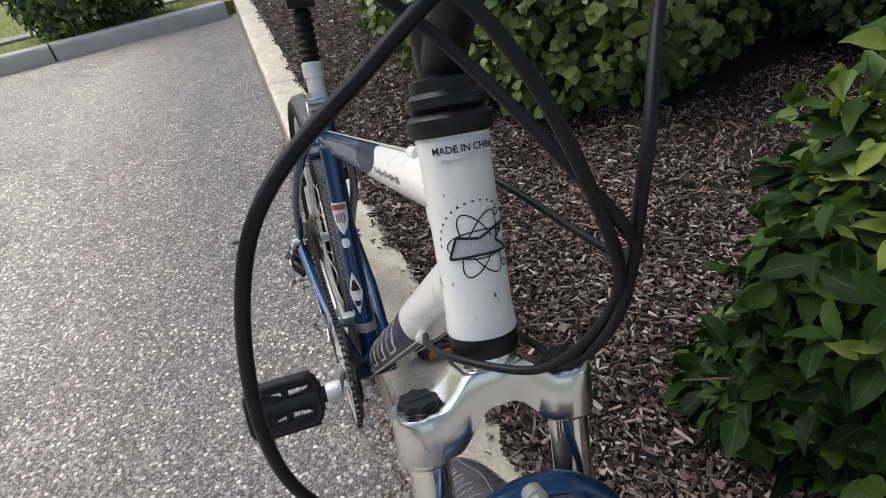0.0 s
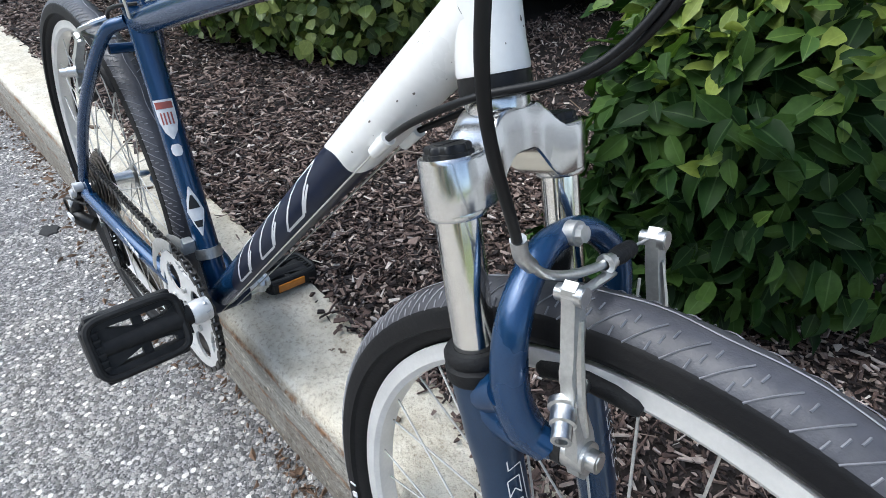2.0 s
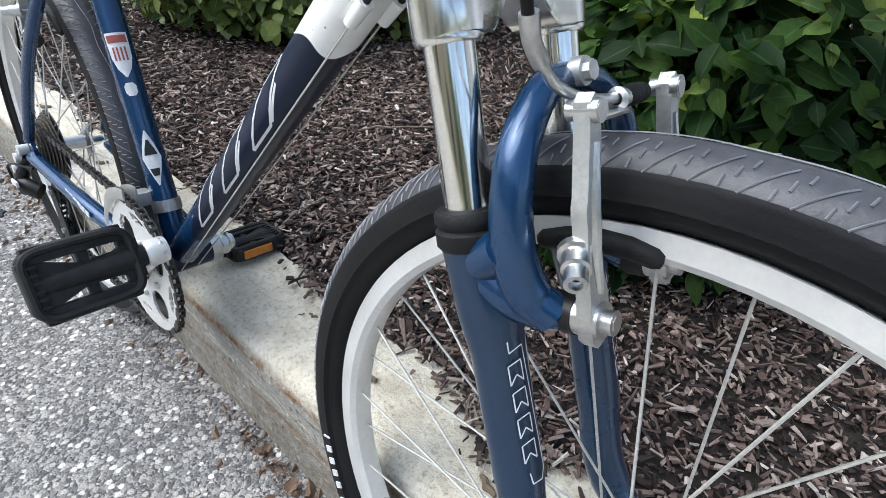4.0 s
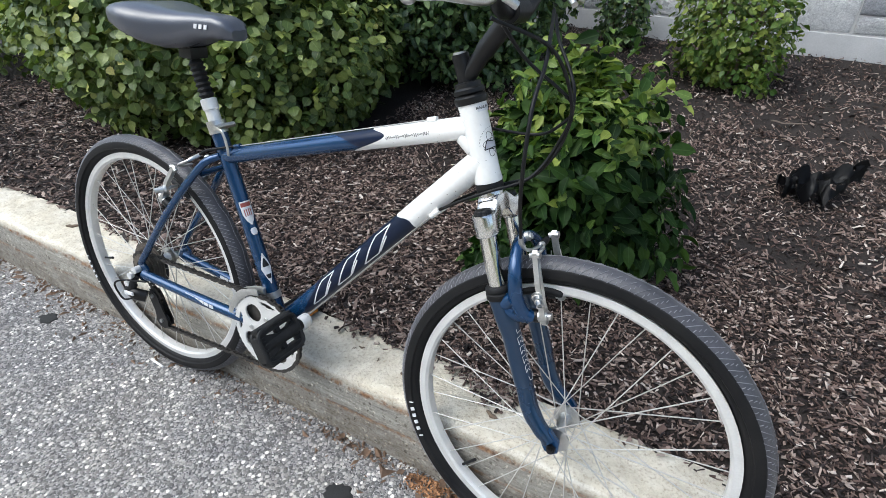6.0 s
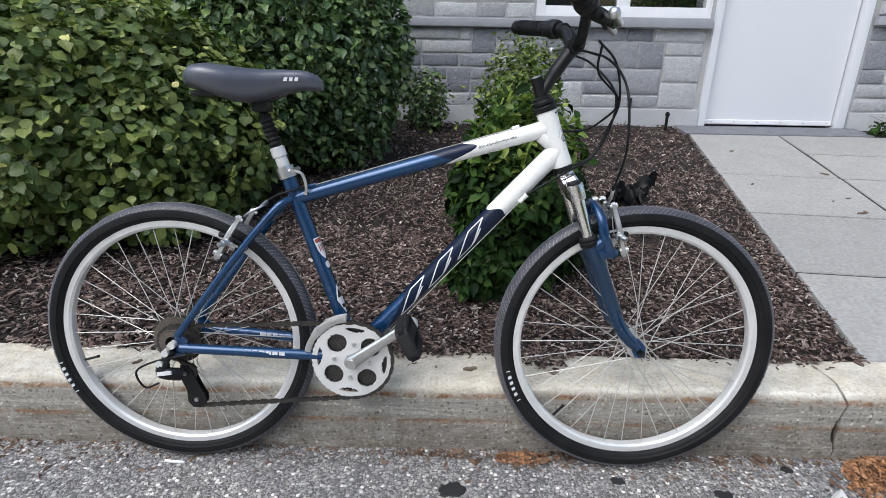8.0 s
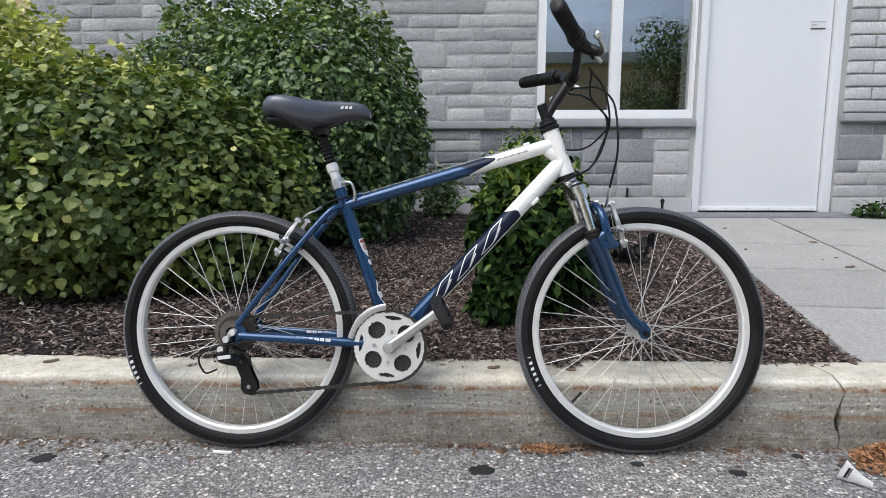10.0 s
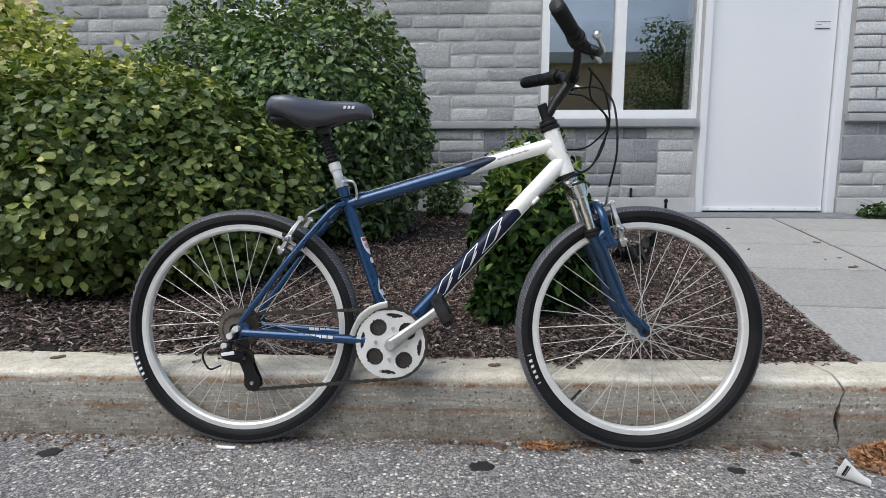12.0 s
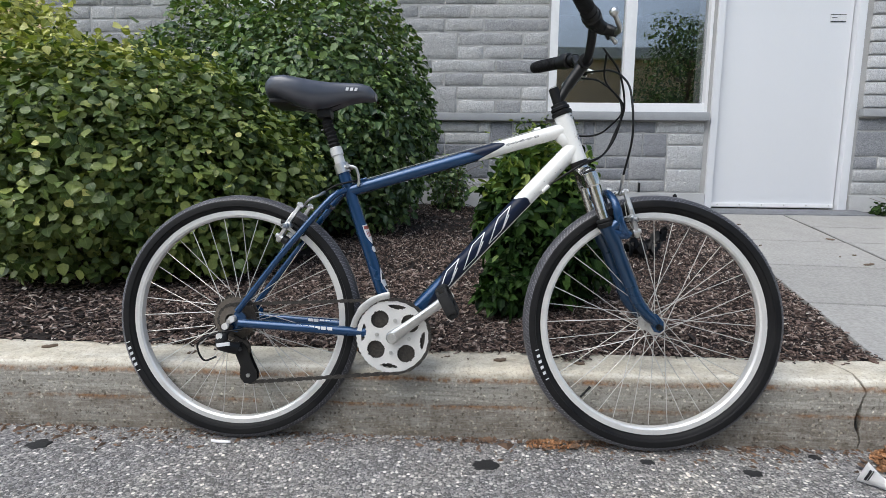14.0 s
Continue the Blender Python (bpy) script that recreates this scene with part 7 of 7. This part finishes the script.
# sticker with the words on it
b = B()
for k in range(16):
    x0, x1 = -0.019 + 0.038 * k / 16, -0.019 + 0.038 * (k + 1) / 16
    b.faces.new([b.verts.new(q) for q in wrap([(x0, 0.0045), (x1, 0.0045), (x1, 0.0155), (x0, 0.0155)], HEAD_M, 0.0231)])
sticker = part("sticker", b, M["decal"], head_tube, "white sticker with black words")
fc = bpy.data.curves.new("words", "FONT")
fc.body, fc.size, fc.align_x, fc.align_y, fc.resolution_u = "MADE IN CHINA", 0.0058, "CENTER", "CENTER", 2
fc.offset = 0.00012
holder = new("words", fc)
bpy.context.view_layer.update()
words = bpy.data.meshes.new_from_object(holder.evaluated_get(bpy.context.evaluated_depsgraph_get()))
bpy.data.objects.remove(holder)
for v in words.vertices:
    v.co = wrap([(v.co.x, 0.010 - v.co.y)], HEAD_M, 0.0234)[0]
words.materials.clear()
words.materials.append(M["ink"])
wo = new("lettering", words)
wo.parent = head_tube
wo["label"] = "black words MADE IN CHINA"


def tube_frame(a, b, facing):
    z = (b - a).normalized()
    x = (facing - z * facing.dot(z)).normalized()
    m = Matrix((x, z.cross(x), z)).transposed().to_4x4()
    m.translation = a
    return m


# knocks and scuffs in the white paint of the two tubes
for a, b_, r, parent, spans in ((DT1, DT0, 0.0229, down_tube, (0.47, 0.63)), (TT0, TT1, 0.0188, top_tube, (0.42, 0.57))):
    rs = random.Random(41 + len(parent.name))
    m = tube_frame(a, b_, Vector((0, -1, 0)))
    sc = B()
    for k in range(22):
        x, h, q = rs.uniform(-0.026, 0.026), rs.uniform(*spans), rs.choice((0.0003, 0.0003, 0.0004, 0.0005, 0.0008))
        sx, sy = rs.uniform(0.5, 1.2), rs.uniform(0.6, 2.2)
        sc.faces.new([sc.verts.new(v) for v in wrap([(x + q * sx * math.cos(t) * rs.uniform(0.6, 1.2), h + q * sy * math.sin(t) * rs.uniform(0.6, 1.2)) for t in (math.tau * i / 7 for i in range(7))], m, r)])
    part("paint_chip", sc, M["scuff"], parent, "grey-brown knocks in the white paint", False)["kind"] = "stuff"
# large outlined blocks along the down tube, both sides
for sd in (-1, 1):
    m = tube_frame(DT1, DT0, Vector((0, sd, 0)))
    loops = []
    for h0 in (0.130, 0.226, 0.322):
        # slanted outlined blocks
        loops.append([(sd * x, h0 + h) for x, h in ((-0.0160, 0.0), (-0.0160, 0.046), (0.0160, 0.110), (0.0160, 0.064), (-0.0160, 0.0))])
        loops.append([(sd * x, h0 + h) for x, h in ((-0.0150, 0.052), (0.0010, 0.090))])
    thick = []
    for lp in loops:
        dn = []
        for (x0, y0), (x1, y1) in zip(lp, lp[1:]):
            dn += [(x0 + (x1 - x0) * k / 4, y0 + (y1 - y0) * k / 4) for k in range(4)]
        thick.append(dn + [lp[-1]])
    inked("down_tube_mark", thick, m, 0.0219, M["decal"], down_tube, "white outlined slanted blocks", 0.0013)
# fine scrawl along the top tube
for sd in (-1, 1):
    m = tube_frame(TT0, TT1, Vector((0, sd, 0.1)))
    scr = [(0.004 * math.sin(k * 1.9) * (0.6 + 0.4 * math.sin(k * 0.37)) - 0.001 * sd, 0.425 + 0.0011 * k + 0.001 * math.sin(k * 2.3)) for k in range(80)]
    inked("scrawl", [scr], m, 0.0186, M["ink"], top_tube, "thin unreadable cursive scrawl")
# stickers on the seat tube
m = tube_frame(BB, SEAT_TOP, Vector((0.93, -0.37, 0)))


def patch(pts, lift, material, parent, label, rings=6):
    """A small flat shape given as rows (along, half width), bent round the tube."""
    b = B()
    rows = []
    for h, hw in pts:
        rows.append([b.verts.new(q) for q in wrap([(-hw + 2 * hw * k / rings, h) for k in range(rings + 1)], m, 0.0168 + lift)])
    for p, q in zip(rows, rows[1:]):
        for k in range(rings):
            b.faces.new((p[k], p[k + 1], q[k + 1], q[k]))
    return part("sticker", b, material, parent, label)


seat_tube = [o for o in bike_frame.children if o.name.startswith("seat_tube")][0]
patch([(0.105, 0.0008), (0.125, 0.0075), (0.142, 0.0125), (0.16, 0.0075), (0.178, 0.0008)], 0.0008, M["decal"], seat_tube, "white diamond sticker")
patch([(0.146, 0.008), (0.155, 0.0055), (0.166, 0.0012)], 0.0012, M["ink"], seat_tube, "dark triangle on the diamond sticker")
patch([(0.118, 0.0035), (0.128, 0.0062)], 0.0012, M["ink"], seat_tube, "dark mark on the diamond sticker")
patch([(0.245, 0.001), (0.255, 0.008), (0.268, 0.0125), (0.285, 0.0135), (0.298, 0.0135)], 0.0008, M["decal"], seat_tube, "white shield sticker")
patch([(0.286, 0.0115), (0.295, 0.0115)], 0.0012, M["red"], seat_tube, "red bar on the shield sticker")
for k in range(4):
    b = B()
    x0 = -0.008 + k * 0.0045
    b.faces.new([b.verts.new(q) for q in wrap([(x0, 0.265), (x0 + 0.0022, 0.265), (x0 + 0.0022, 0.281), (x0, 0.281)], m, 0.0180)])
    part("sticker_bar", b, M["red"], seat_tube, "", False)
patch([(0.222, 0.004), (0.226, 0.007), (0.234, 0.0072), (0.238, 0.004)], 0.0008, M["decal"], seat_tube, "small round white sticker")
# fork maker's mark as outlined blocks on the right and left legs
for lower in [o for o in fork.children if o.name.startswith("lower_leg")]:
    sd = 1 if lower.data.vertices[0].co.y > 0 else -1
    m2 = tube_frame(P(0.978, 0.552, sd * SP), P(1.046, 0.392, sd * SP), Vector((1.0, sd * 0.3, 0.3)))
    loops = []
    for k in range(4):
        h0 = 0.030 + k * 0.0175
        loops.append([(-0.003, h0), (0.006, h0 + 0.002), (0.006, h0 + 0.014), (0.0015, h0 + 0.008), (-0.003, h0 + 0.013), (-0.003, h0)])
    loops.append([(-0.005, 0.012), (0.004, 0.016), (0.004, 0.024), (-0.006, 0.022), (-0.0075, 0.105), (-0.004, 0.112), (0.003, 0.112), (0.004, 0.104)])
    inked("fork_mark", loops, m2, 0.0178, M["decal"], lower, "white outlined block lettering shape", 0.00045)


# ---- small things on the ground ----
def blotch(name, label, category, x, y, r, material, seed, h=0.004, stretch=1.35):
    bm = B()
    n = 26
    c = bm.verts.new((x, y, h + road_z(x, y)))
    rings = []
    for k, (f, z) in enumerate(((0.55, h), (0.85, h * 0.8), (1.0, 0.0))):
        ring = []
        for j in range(n):
            a = 2 * math.pi * j / n
            q = r * f * (1 + 0.4 * noise.noise(Vector((math.cos(a) * 1.6, math.sin(a) * 1.6, seed * 3.7))) + 0.28 * noise.noise(Vector((math.cos(a) * 4, math.sin(a) * 4, seed))))
            px, py = x + q * math.cos(a) * stretch, y + q * math.sin(a)
            ring.append(bm.verts.new((px, py, z + road_z(px, py) - (0.002 if k == 2 else 0))))
        rings.append(ring)
    for j in range(n):
        bm.faces.new((c, rings[0][j], rings[0][(j + 1) % n]))
        for p, q in zip(rings, rings[1:]):
            bm.faces.new((p[j], q[j], q[(j + 1) % n], p[(j + 1) % n]))
    return tagged(obj(name, bm, material), label, category)


for x, y, r, s in ((0.663, -0.076, 0.027, 1), (1.075, -0.033, 0.014, 2), (1.316, -0.071, 0.017, 3), (-0.50, -0.045, 0.022, 4), (-0.70, -0.225, 0.011, 5), (0.2, -0.9, 0.012, 6), (1.52, 0.02, 0.012, 7)):
    blotch("tar_spot", "flat black blot on the asphalt", "tar spot", x, y, r, M["tar"], s)


def dry_leaf(x, y, z, size, yaw, seed, material=None):
    rng = random.Random(seed)
    bm = B()
    n = 7
    mids, lefts, rights = [], [], []
    for k in range(n):
        t = k / (n - 1)
        w = size * 0.34 * math.sin(math.pi * min(1, t * 0.92 + 0.04)) * rng.uniform(0.75, 1.2)
        curl = size * 0.25 * (t - 0.5) ** 2
        mids.append(bm.verts.new((size * (t - 0.5), 0, curl)))
        lefts.append(bm.verts.new((size * (t - 0.5), w, curl + w * rng.uniform(0.1, 0.6))))
        rights.append(bm.verts.new((size * (t - 0.5), -w, curl + w * rng.uniform(0.1, 0.6))))
    for k in range(n - 1):
        bm.faces.new((mids[k], mids[k + 1], lefts[k + 1], lefts[k]))
        bm.faces.new((rights[k], rights[k + 1], mids[k + 1], mids[k]))
    ob = obj("dry_leaf", bm, material or M["dry"])
    ob.matrix_world = pose(x, y, z, rng.uniform(-14, 14), rng.uniform(-14, 14), yaw)
    return tagged(ob, "curled dry brown leaf on the asphalt", "leaf", "fallen leaves")


rl = random.Random(77)
for i, (x, y) in enumerate(((1.46, 0.045), (1.51, 0.03), (0.83, 0.0), (0.90, 0.02), (0.76, 0.035), (0.86, 0.055), (0.98, 0.045), (0.58, 0.05), (0.66, 0.04), (1.58, 0.05), (1.62, 0.0), (1.60, -0.03))):
    dry_leaf(x, y, 0.008, rl.uniform(0.018, 0.034), rl.uniform(0, 360), 100 + i)


def leaf_pile(cx, cy, rx, ry, h, n, seed, size=1.0, material="rust_leaf", label="heap of orange-brown dry leaf crumbs against the kerb"):
    """A heap of small curled, broken leaves blown against the kerb."""
    rng = np.random.default_rng(seed)
    a, q = rng.uniform(0, 2 * np.pi, n), np.sqrt(rng.random(n))
    x, y = cx + rx * q * np.cos(a), cy + ry * q * np.sin(a)
    z = 0.006 + h * (1 - q ** 1.5) * rng.random(n)
    ax, sd = rng.normal(0, 1, (n, 3)) * (1, 1, 0.5), rng.normal(0, 1, (n, 3)) * (1, 1, 0.6)
    ax /= np.linalg.norm(ax, axis=1)[:, None]
    sd -= ax * (ax * sd).sum(1)[:, None]
    sd /= np.linalg.norm(sd, axis=1)[:, None]
    nm = np.cross(ax, sd)
    ln, wd = size * rng.uniform(0.004, 0.013, n)[:, None], size * rng.uniform(0.0025, 0.008, n)[:, None]
    c = np.stack([x, y, z], 1)
    curl = rng.uniform(0.1, 0.5, n)[:, None] * wd
    v = np.stack([c - ax * ln, c - ax * ln * 0.2 + sd * wd + nm * curl, c + ax * ln, c + ax * ln * 0.3 - sd * wd + nm * curl, c], 1)
    v[:, :, 2] = np.maximum(v[:, :, 2], 0.003)
    fs = np.concatenate([np.arange(n)[:, None] * 5 + np.array([(k, (k + 1) % 4, 4)]) for k in range(4)])
    return tagged(raw("leaf_pile", v.reshape(-1, 3), fs, M[material]), label, "leaves", kind="stuff")


leaf_pile(1.775, 0.000, 0.125, 0.062, 0.05, 1900, 3)
leaf_pile(1.69, -0.05, 0.06, 0.035, 0.012, 160, 8, 0.8)
leaf_pile(0.845, 0.034, 0.075, 0.024, 0.010, 330, 4, 0.62)
leaf_pile(0.95, 0.045, 0.06, 0.016, 0.007, 110, 5, 0.6, "dry", "thin drift of dark leaf crumbs in the gutter")
leaf_pile(0.62, 0.040, 0.10, 0.014, 0.006, 90, 6, 0.6, "dry", "thin drift of dark leaf crumbs in the gutter")


def litter():
    """Crumbs of bark, leaf and grit that lie in the gutter."""
    rng = np.random.default_rng(12)
    n = 1700
    x, y = rng.uniform(-1.6, 2.2, n), 0.078 - np.abs(rng.normal(0, 0.045, n)) * (1 + 0.6 * np.sin(rng.uniform(-1.6, 2.2, n) * 5))
    s, a = rng.lognormal(-5.4, 0.5, n), rng.uniform(0, 6.28, n)
    v = np.zeros((n, 5, 3))
    for k in range(4):
        b = a + k * np.pi / 2 + rng.normal(0, 0.3, n)
        w = s * np.where(k % 2 == 0, 1.3, 0.5)
        v[:, k] = np.stack([x + np.cos(b) * w, y + np.sin(b) * w, np.full(n, 0.001)], 1)
    v[:, 4] = np.stack([x, y, 0.002 + s * 0.5], 1)
    fs = np.concatenate([np.arange(n)[:, None] * 5 + np.array([(k, (k + 1) % 4, 4)]) for k in range(4)])
    return tagged(raw("gutter_litter", v.reshape(-1, 3), fs, M["dry"]), "brown crumbs of leaf and bark in the gutter", "litter", kind="stuff")


litter()


def grit():
    """Loose pale stones over the asphalt."""
    rng = np.random.default_rng(14)
    n = 5200
    x, y = rng.uniform(-1.6, 2.4, n), rng.uniform(-1.5, 0.07, n)
    s = np.clip(rng.lognormal(-6.1, 0.4, n), 0.001, 0.006)
    v = np.zeros((n, 6, 3))
    a = rng.uniform(0, 6.28, n)
    for k in range(4):
        b = a + k * np.pi / 2 + rng.normal(0, 0.25, n)
        v[:, k] = np.stack([x + np.cos(b) * s, y + np.sin(b) * s, s * 0.2], 1)
    v[:, 4] = np.stack([x, y, s * 0.8], 1)
    v[:, 5] = np.stack([x, y, -s * 0.4], 1)
    fs = np.concatenate([np.arange(n)[:, None] * 6 + np.array([(k, (k + 1) % 4, 4)]) for k in range(4)])
    return tagged(raw("grit", v.reshape(-1, 3), fs, M["chips"]), "loose pale grit on the asphalt", "grit", kind="stuff")


grit()


def paper():
    """A crushed paper cup on its side: a flattened cone whose open rim stands up."""
    bm = B()
    n, m_ = 16, 9
    rings = []
    for j in range(m_ + 1):
        k = j / m_
        ring = []
        for i in range(n):
            a = 2 * math.pi * i / n
            crease = 0.0028 * noise.noise(Vector((math.cos(a) * 2, math.sin(a) * 2, k * 5))) * (0.3 + k)
            high = 0.009 + 0.022 * (1 - k) ** 1.4
            ring.append(bm.verts.new((0.070 * k + 0.010 * (1 - k) * math.sin(a), 0.010 * math.cos(a) * (1 - 0.3 * k) + crease, high + high * 0.96 * math.sin(a) + crease * 0.6)))
        rings.append(ring)
    for p, q in zip(rings, rings[1:]):
        for i in range(n):
            bm.faces.new((p[i], p[(i + 1) % n], q[(i + 1) % n], q[i]))
    bm.faces.new(rings[-1])
    bmesh.ops.solidify(bm, geom=bm.faces[:], thickness=0.0006)
    ob = obj("paper_cup", bm, M["paper"])
    ob.matrix_world = pose(1.553, -0.098, 0.003, 0, 0, -40) @ Matrix.Diagonal((0.9, 0.9, 0.9, 1.0))
    tagged(ob, "crushed white paper cup with a dark stripe", "litter")
    for x, w in ((0.013, 0.0028), (0.0185, 0.0012)):
        sb = B()
        sweep(sb, [(x + 0.008 * math.sin(q), -0.0104 * math.cos(q) - 0.0012, 0.0285 + 0.0225 * math.sin(q)) for q in (-0.75, -0.4, 0.0, 0.4, 0.75)], w, 6, 0.3)
        part("stripe", sb, M["ink"], ob, "dark printed stripe")


paper()


def white_stub():
    bm = B()
    sweep(bm, [(-0.058, -0.006, 0.006), (-0.032, -0.008, 0.005), (-0.006, -0.010, 0.006)], [0.0042, 0.0045, 0.0038], 10, 0.7)
    return tagged(obj("paper_stub", bm, M["paper"]), "small flattened white paper stub on the asphalt", "litter")


white_stub()


def bark_bit(x, y, z, ln, yaw, label="dark piece of bark lying on the kerb"):
    bm = B()
    pts = [(ln * (t - 0.5), 0.002 * math.sin(t * 9), 0.001 * math.cos(t * 7)) for t in (0, 0.25, 0.5, 0.75, 1.0)]
    thin = min(1.0, ln / 0.034)
    sweep(bm, pts, [r * thin for r in (0.003, 0.0055, 0.006, 0.0052, 0.0035)], 8, 0.9)
    ob = obj("bark_piece", bm, M["bark"])
    ob.matrix_world = pose(x, y, z + 0.005 * thin, 0, 0, yaw)
    return tagged(ob, label, "bark", "bark pieces")


bark_bit(0.56, 0.175, KERB_Z, 0.016, 12)
bark_bit(0.545, 0.165, KERB_Z, 0.010, 60)
bark_bit(0.62, 0.16, KERB_Z, 0.012, 100)
bark_bit(0.71, 0.15, KERB_Z, 0.036, 12)
bark_bit(-0.62, 0.170, KERB_Z, 0.04, 35)
bark_bit(0.93, 0.14, KERB_Z, 0.03, -20)
bark_bit(-0.18, 0.15, KERB_Z, 0.026, 50)


for x, y, ln, yaw in ((2.60, 1.41, 0.07, 20), (2.62, 1.42, 0.04, 70), (2.50, 2.53, 0.03, 10), (2.81, 2.04, 0.05, 120), (2.29, 1.83, 0.03, 40), (2.67, 1.62, 0.025, 5), (2.57, 1.58, 0.02, 50)):
    bark_bit(x, y, bed_z(y) + 0.001, ln, yaw, "dry crumb of bark lying on the pavement")


def black_film():
    """A torn black plastic bag caught on the mulch: a flat crumpled middle, a stiff fold that sticks up to a point."""
    rng = random.Random(4)
    bm = B()
    n, m_ = 30, 12
    grid = []
    for j in range(m_ + 1):
        row = []
        for i in range(n + 1):
            u, v = i / n, j / m_
            q = Vector((u * 6, v * 4, 1.3))
            fold = max(0.0, (u - 0.45) / 0.55)
            wide = 0.085 * (0.35 + math.sin(math.pi * min(1.0, u * 0.8 + 0.12))) * (1 - 0.9 * fold ** 1.2)
            x = (u - 0.5) * 0.24 + 0.020 * noise.noise(q + Vector((4, 0, 0)))
            y = (v - 0.5) * wide * 1.5 + 0.025 * noise.noise(q + Vector((0, 7, 0))) * (1 - fold)
            z = 0.006 + (0.11 * abs(noise.noise(q)) + 0.035 * math.sin(math.pi * v)) * (1 - 0.8 * fold) + 0.155 * fold ** 1.1 * (0.5 + 0.5 * v)
            row.append(bm.verts.new((x, y, z)))
        grid.append(row)
    for a, b in zip(grid, grid[1:]):
        for i in range(n):
            if rng.random() > 0.05:
                bm.faces.new((a[i], a[i + 1], b[i + 1], b[i]))
    bmesh.ops.solidify(bm, geom=bm.faces[:], thickness=0.0008)
    ob = obj("plastic_bag", bm, M["bag"])
    ob.matrix_world = pose(BAG[0], BAG[1], bed_z(BAG[1]) + 0.004, 0, 0, 12)
    return tagged(ob, "torn crumpled black plastic bag on the mulch", "bag")


BAG = (1.525, 1.475)
black_film()


def twig(x0, y0, x1, y1, r, seed):
    rng = random.Random(seed)
    bm = B()
    pts = []
    for k in range(6):
        t = k / 5
        x, y = x0 + (x1 - x0) * t + rng.gauss(0, 0.006), y0 + (y1 - y0) * t + rng.gauss(0, 0.006)
        pts.append((x, y, bed_height(x, y) + 0.018 + rng.random() * 0.004))
    sweep(bm, pts, [r * (1 - 0.5 * k / 5) for k in range(6)], 6)
    return tagged(obj("twig", bm, M["twig"]), "thin dry twig on the mulch", "twig", "twigs")


for i, t in enumerate(((0.15, 0.62, 0.32, 0.72, 0.003), (1.35, 2.1, 1.5, 2.14, 0.004), (1.25, 0.6, 1.4, 0.55, 0.0028), (0.3, 1.2, 0.45, 1.5, 0.003), (-0.1, 0.5, 0.05, 0.58, 0.003))):
    twig(*t, i)
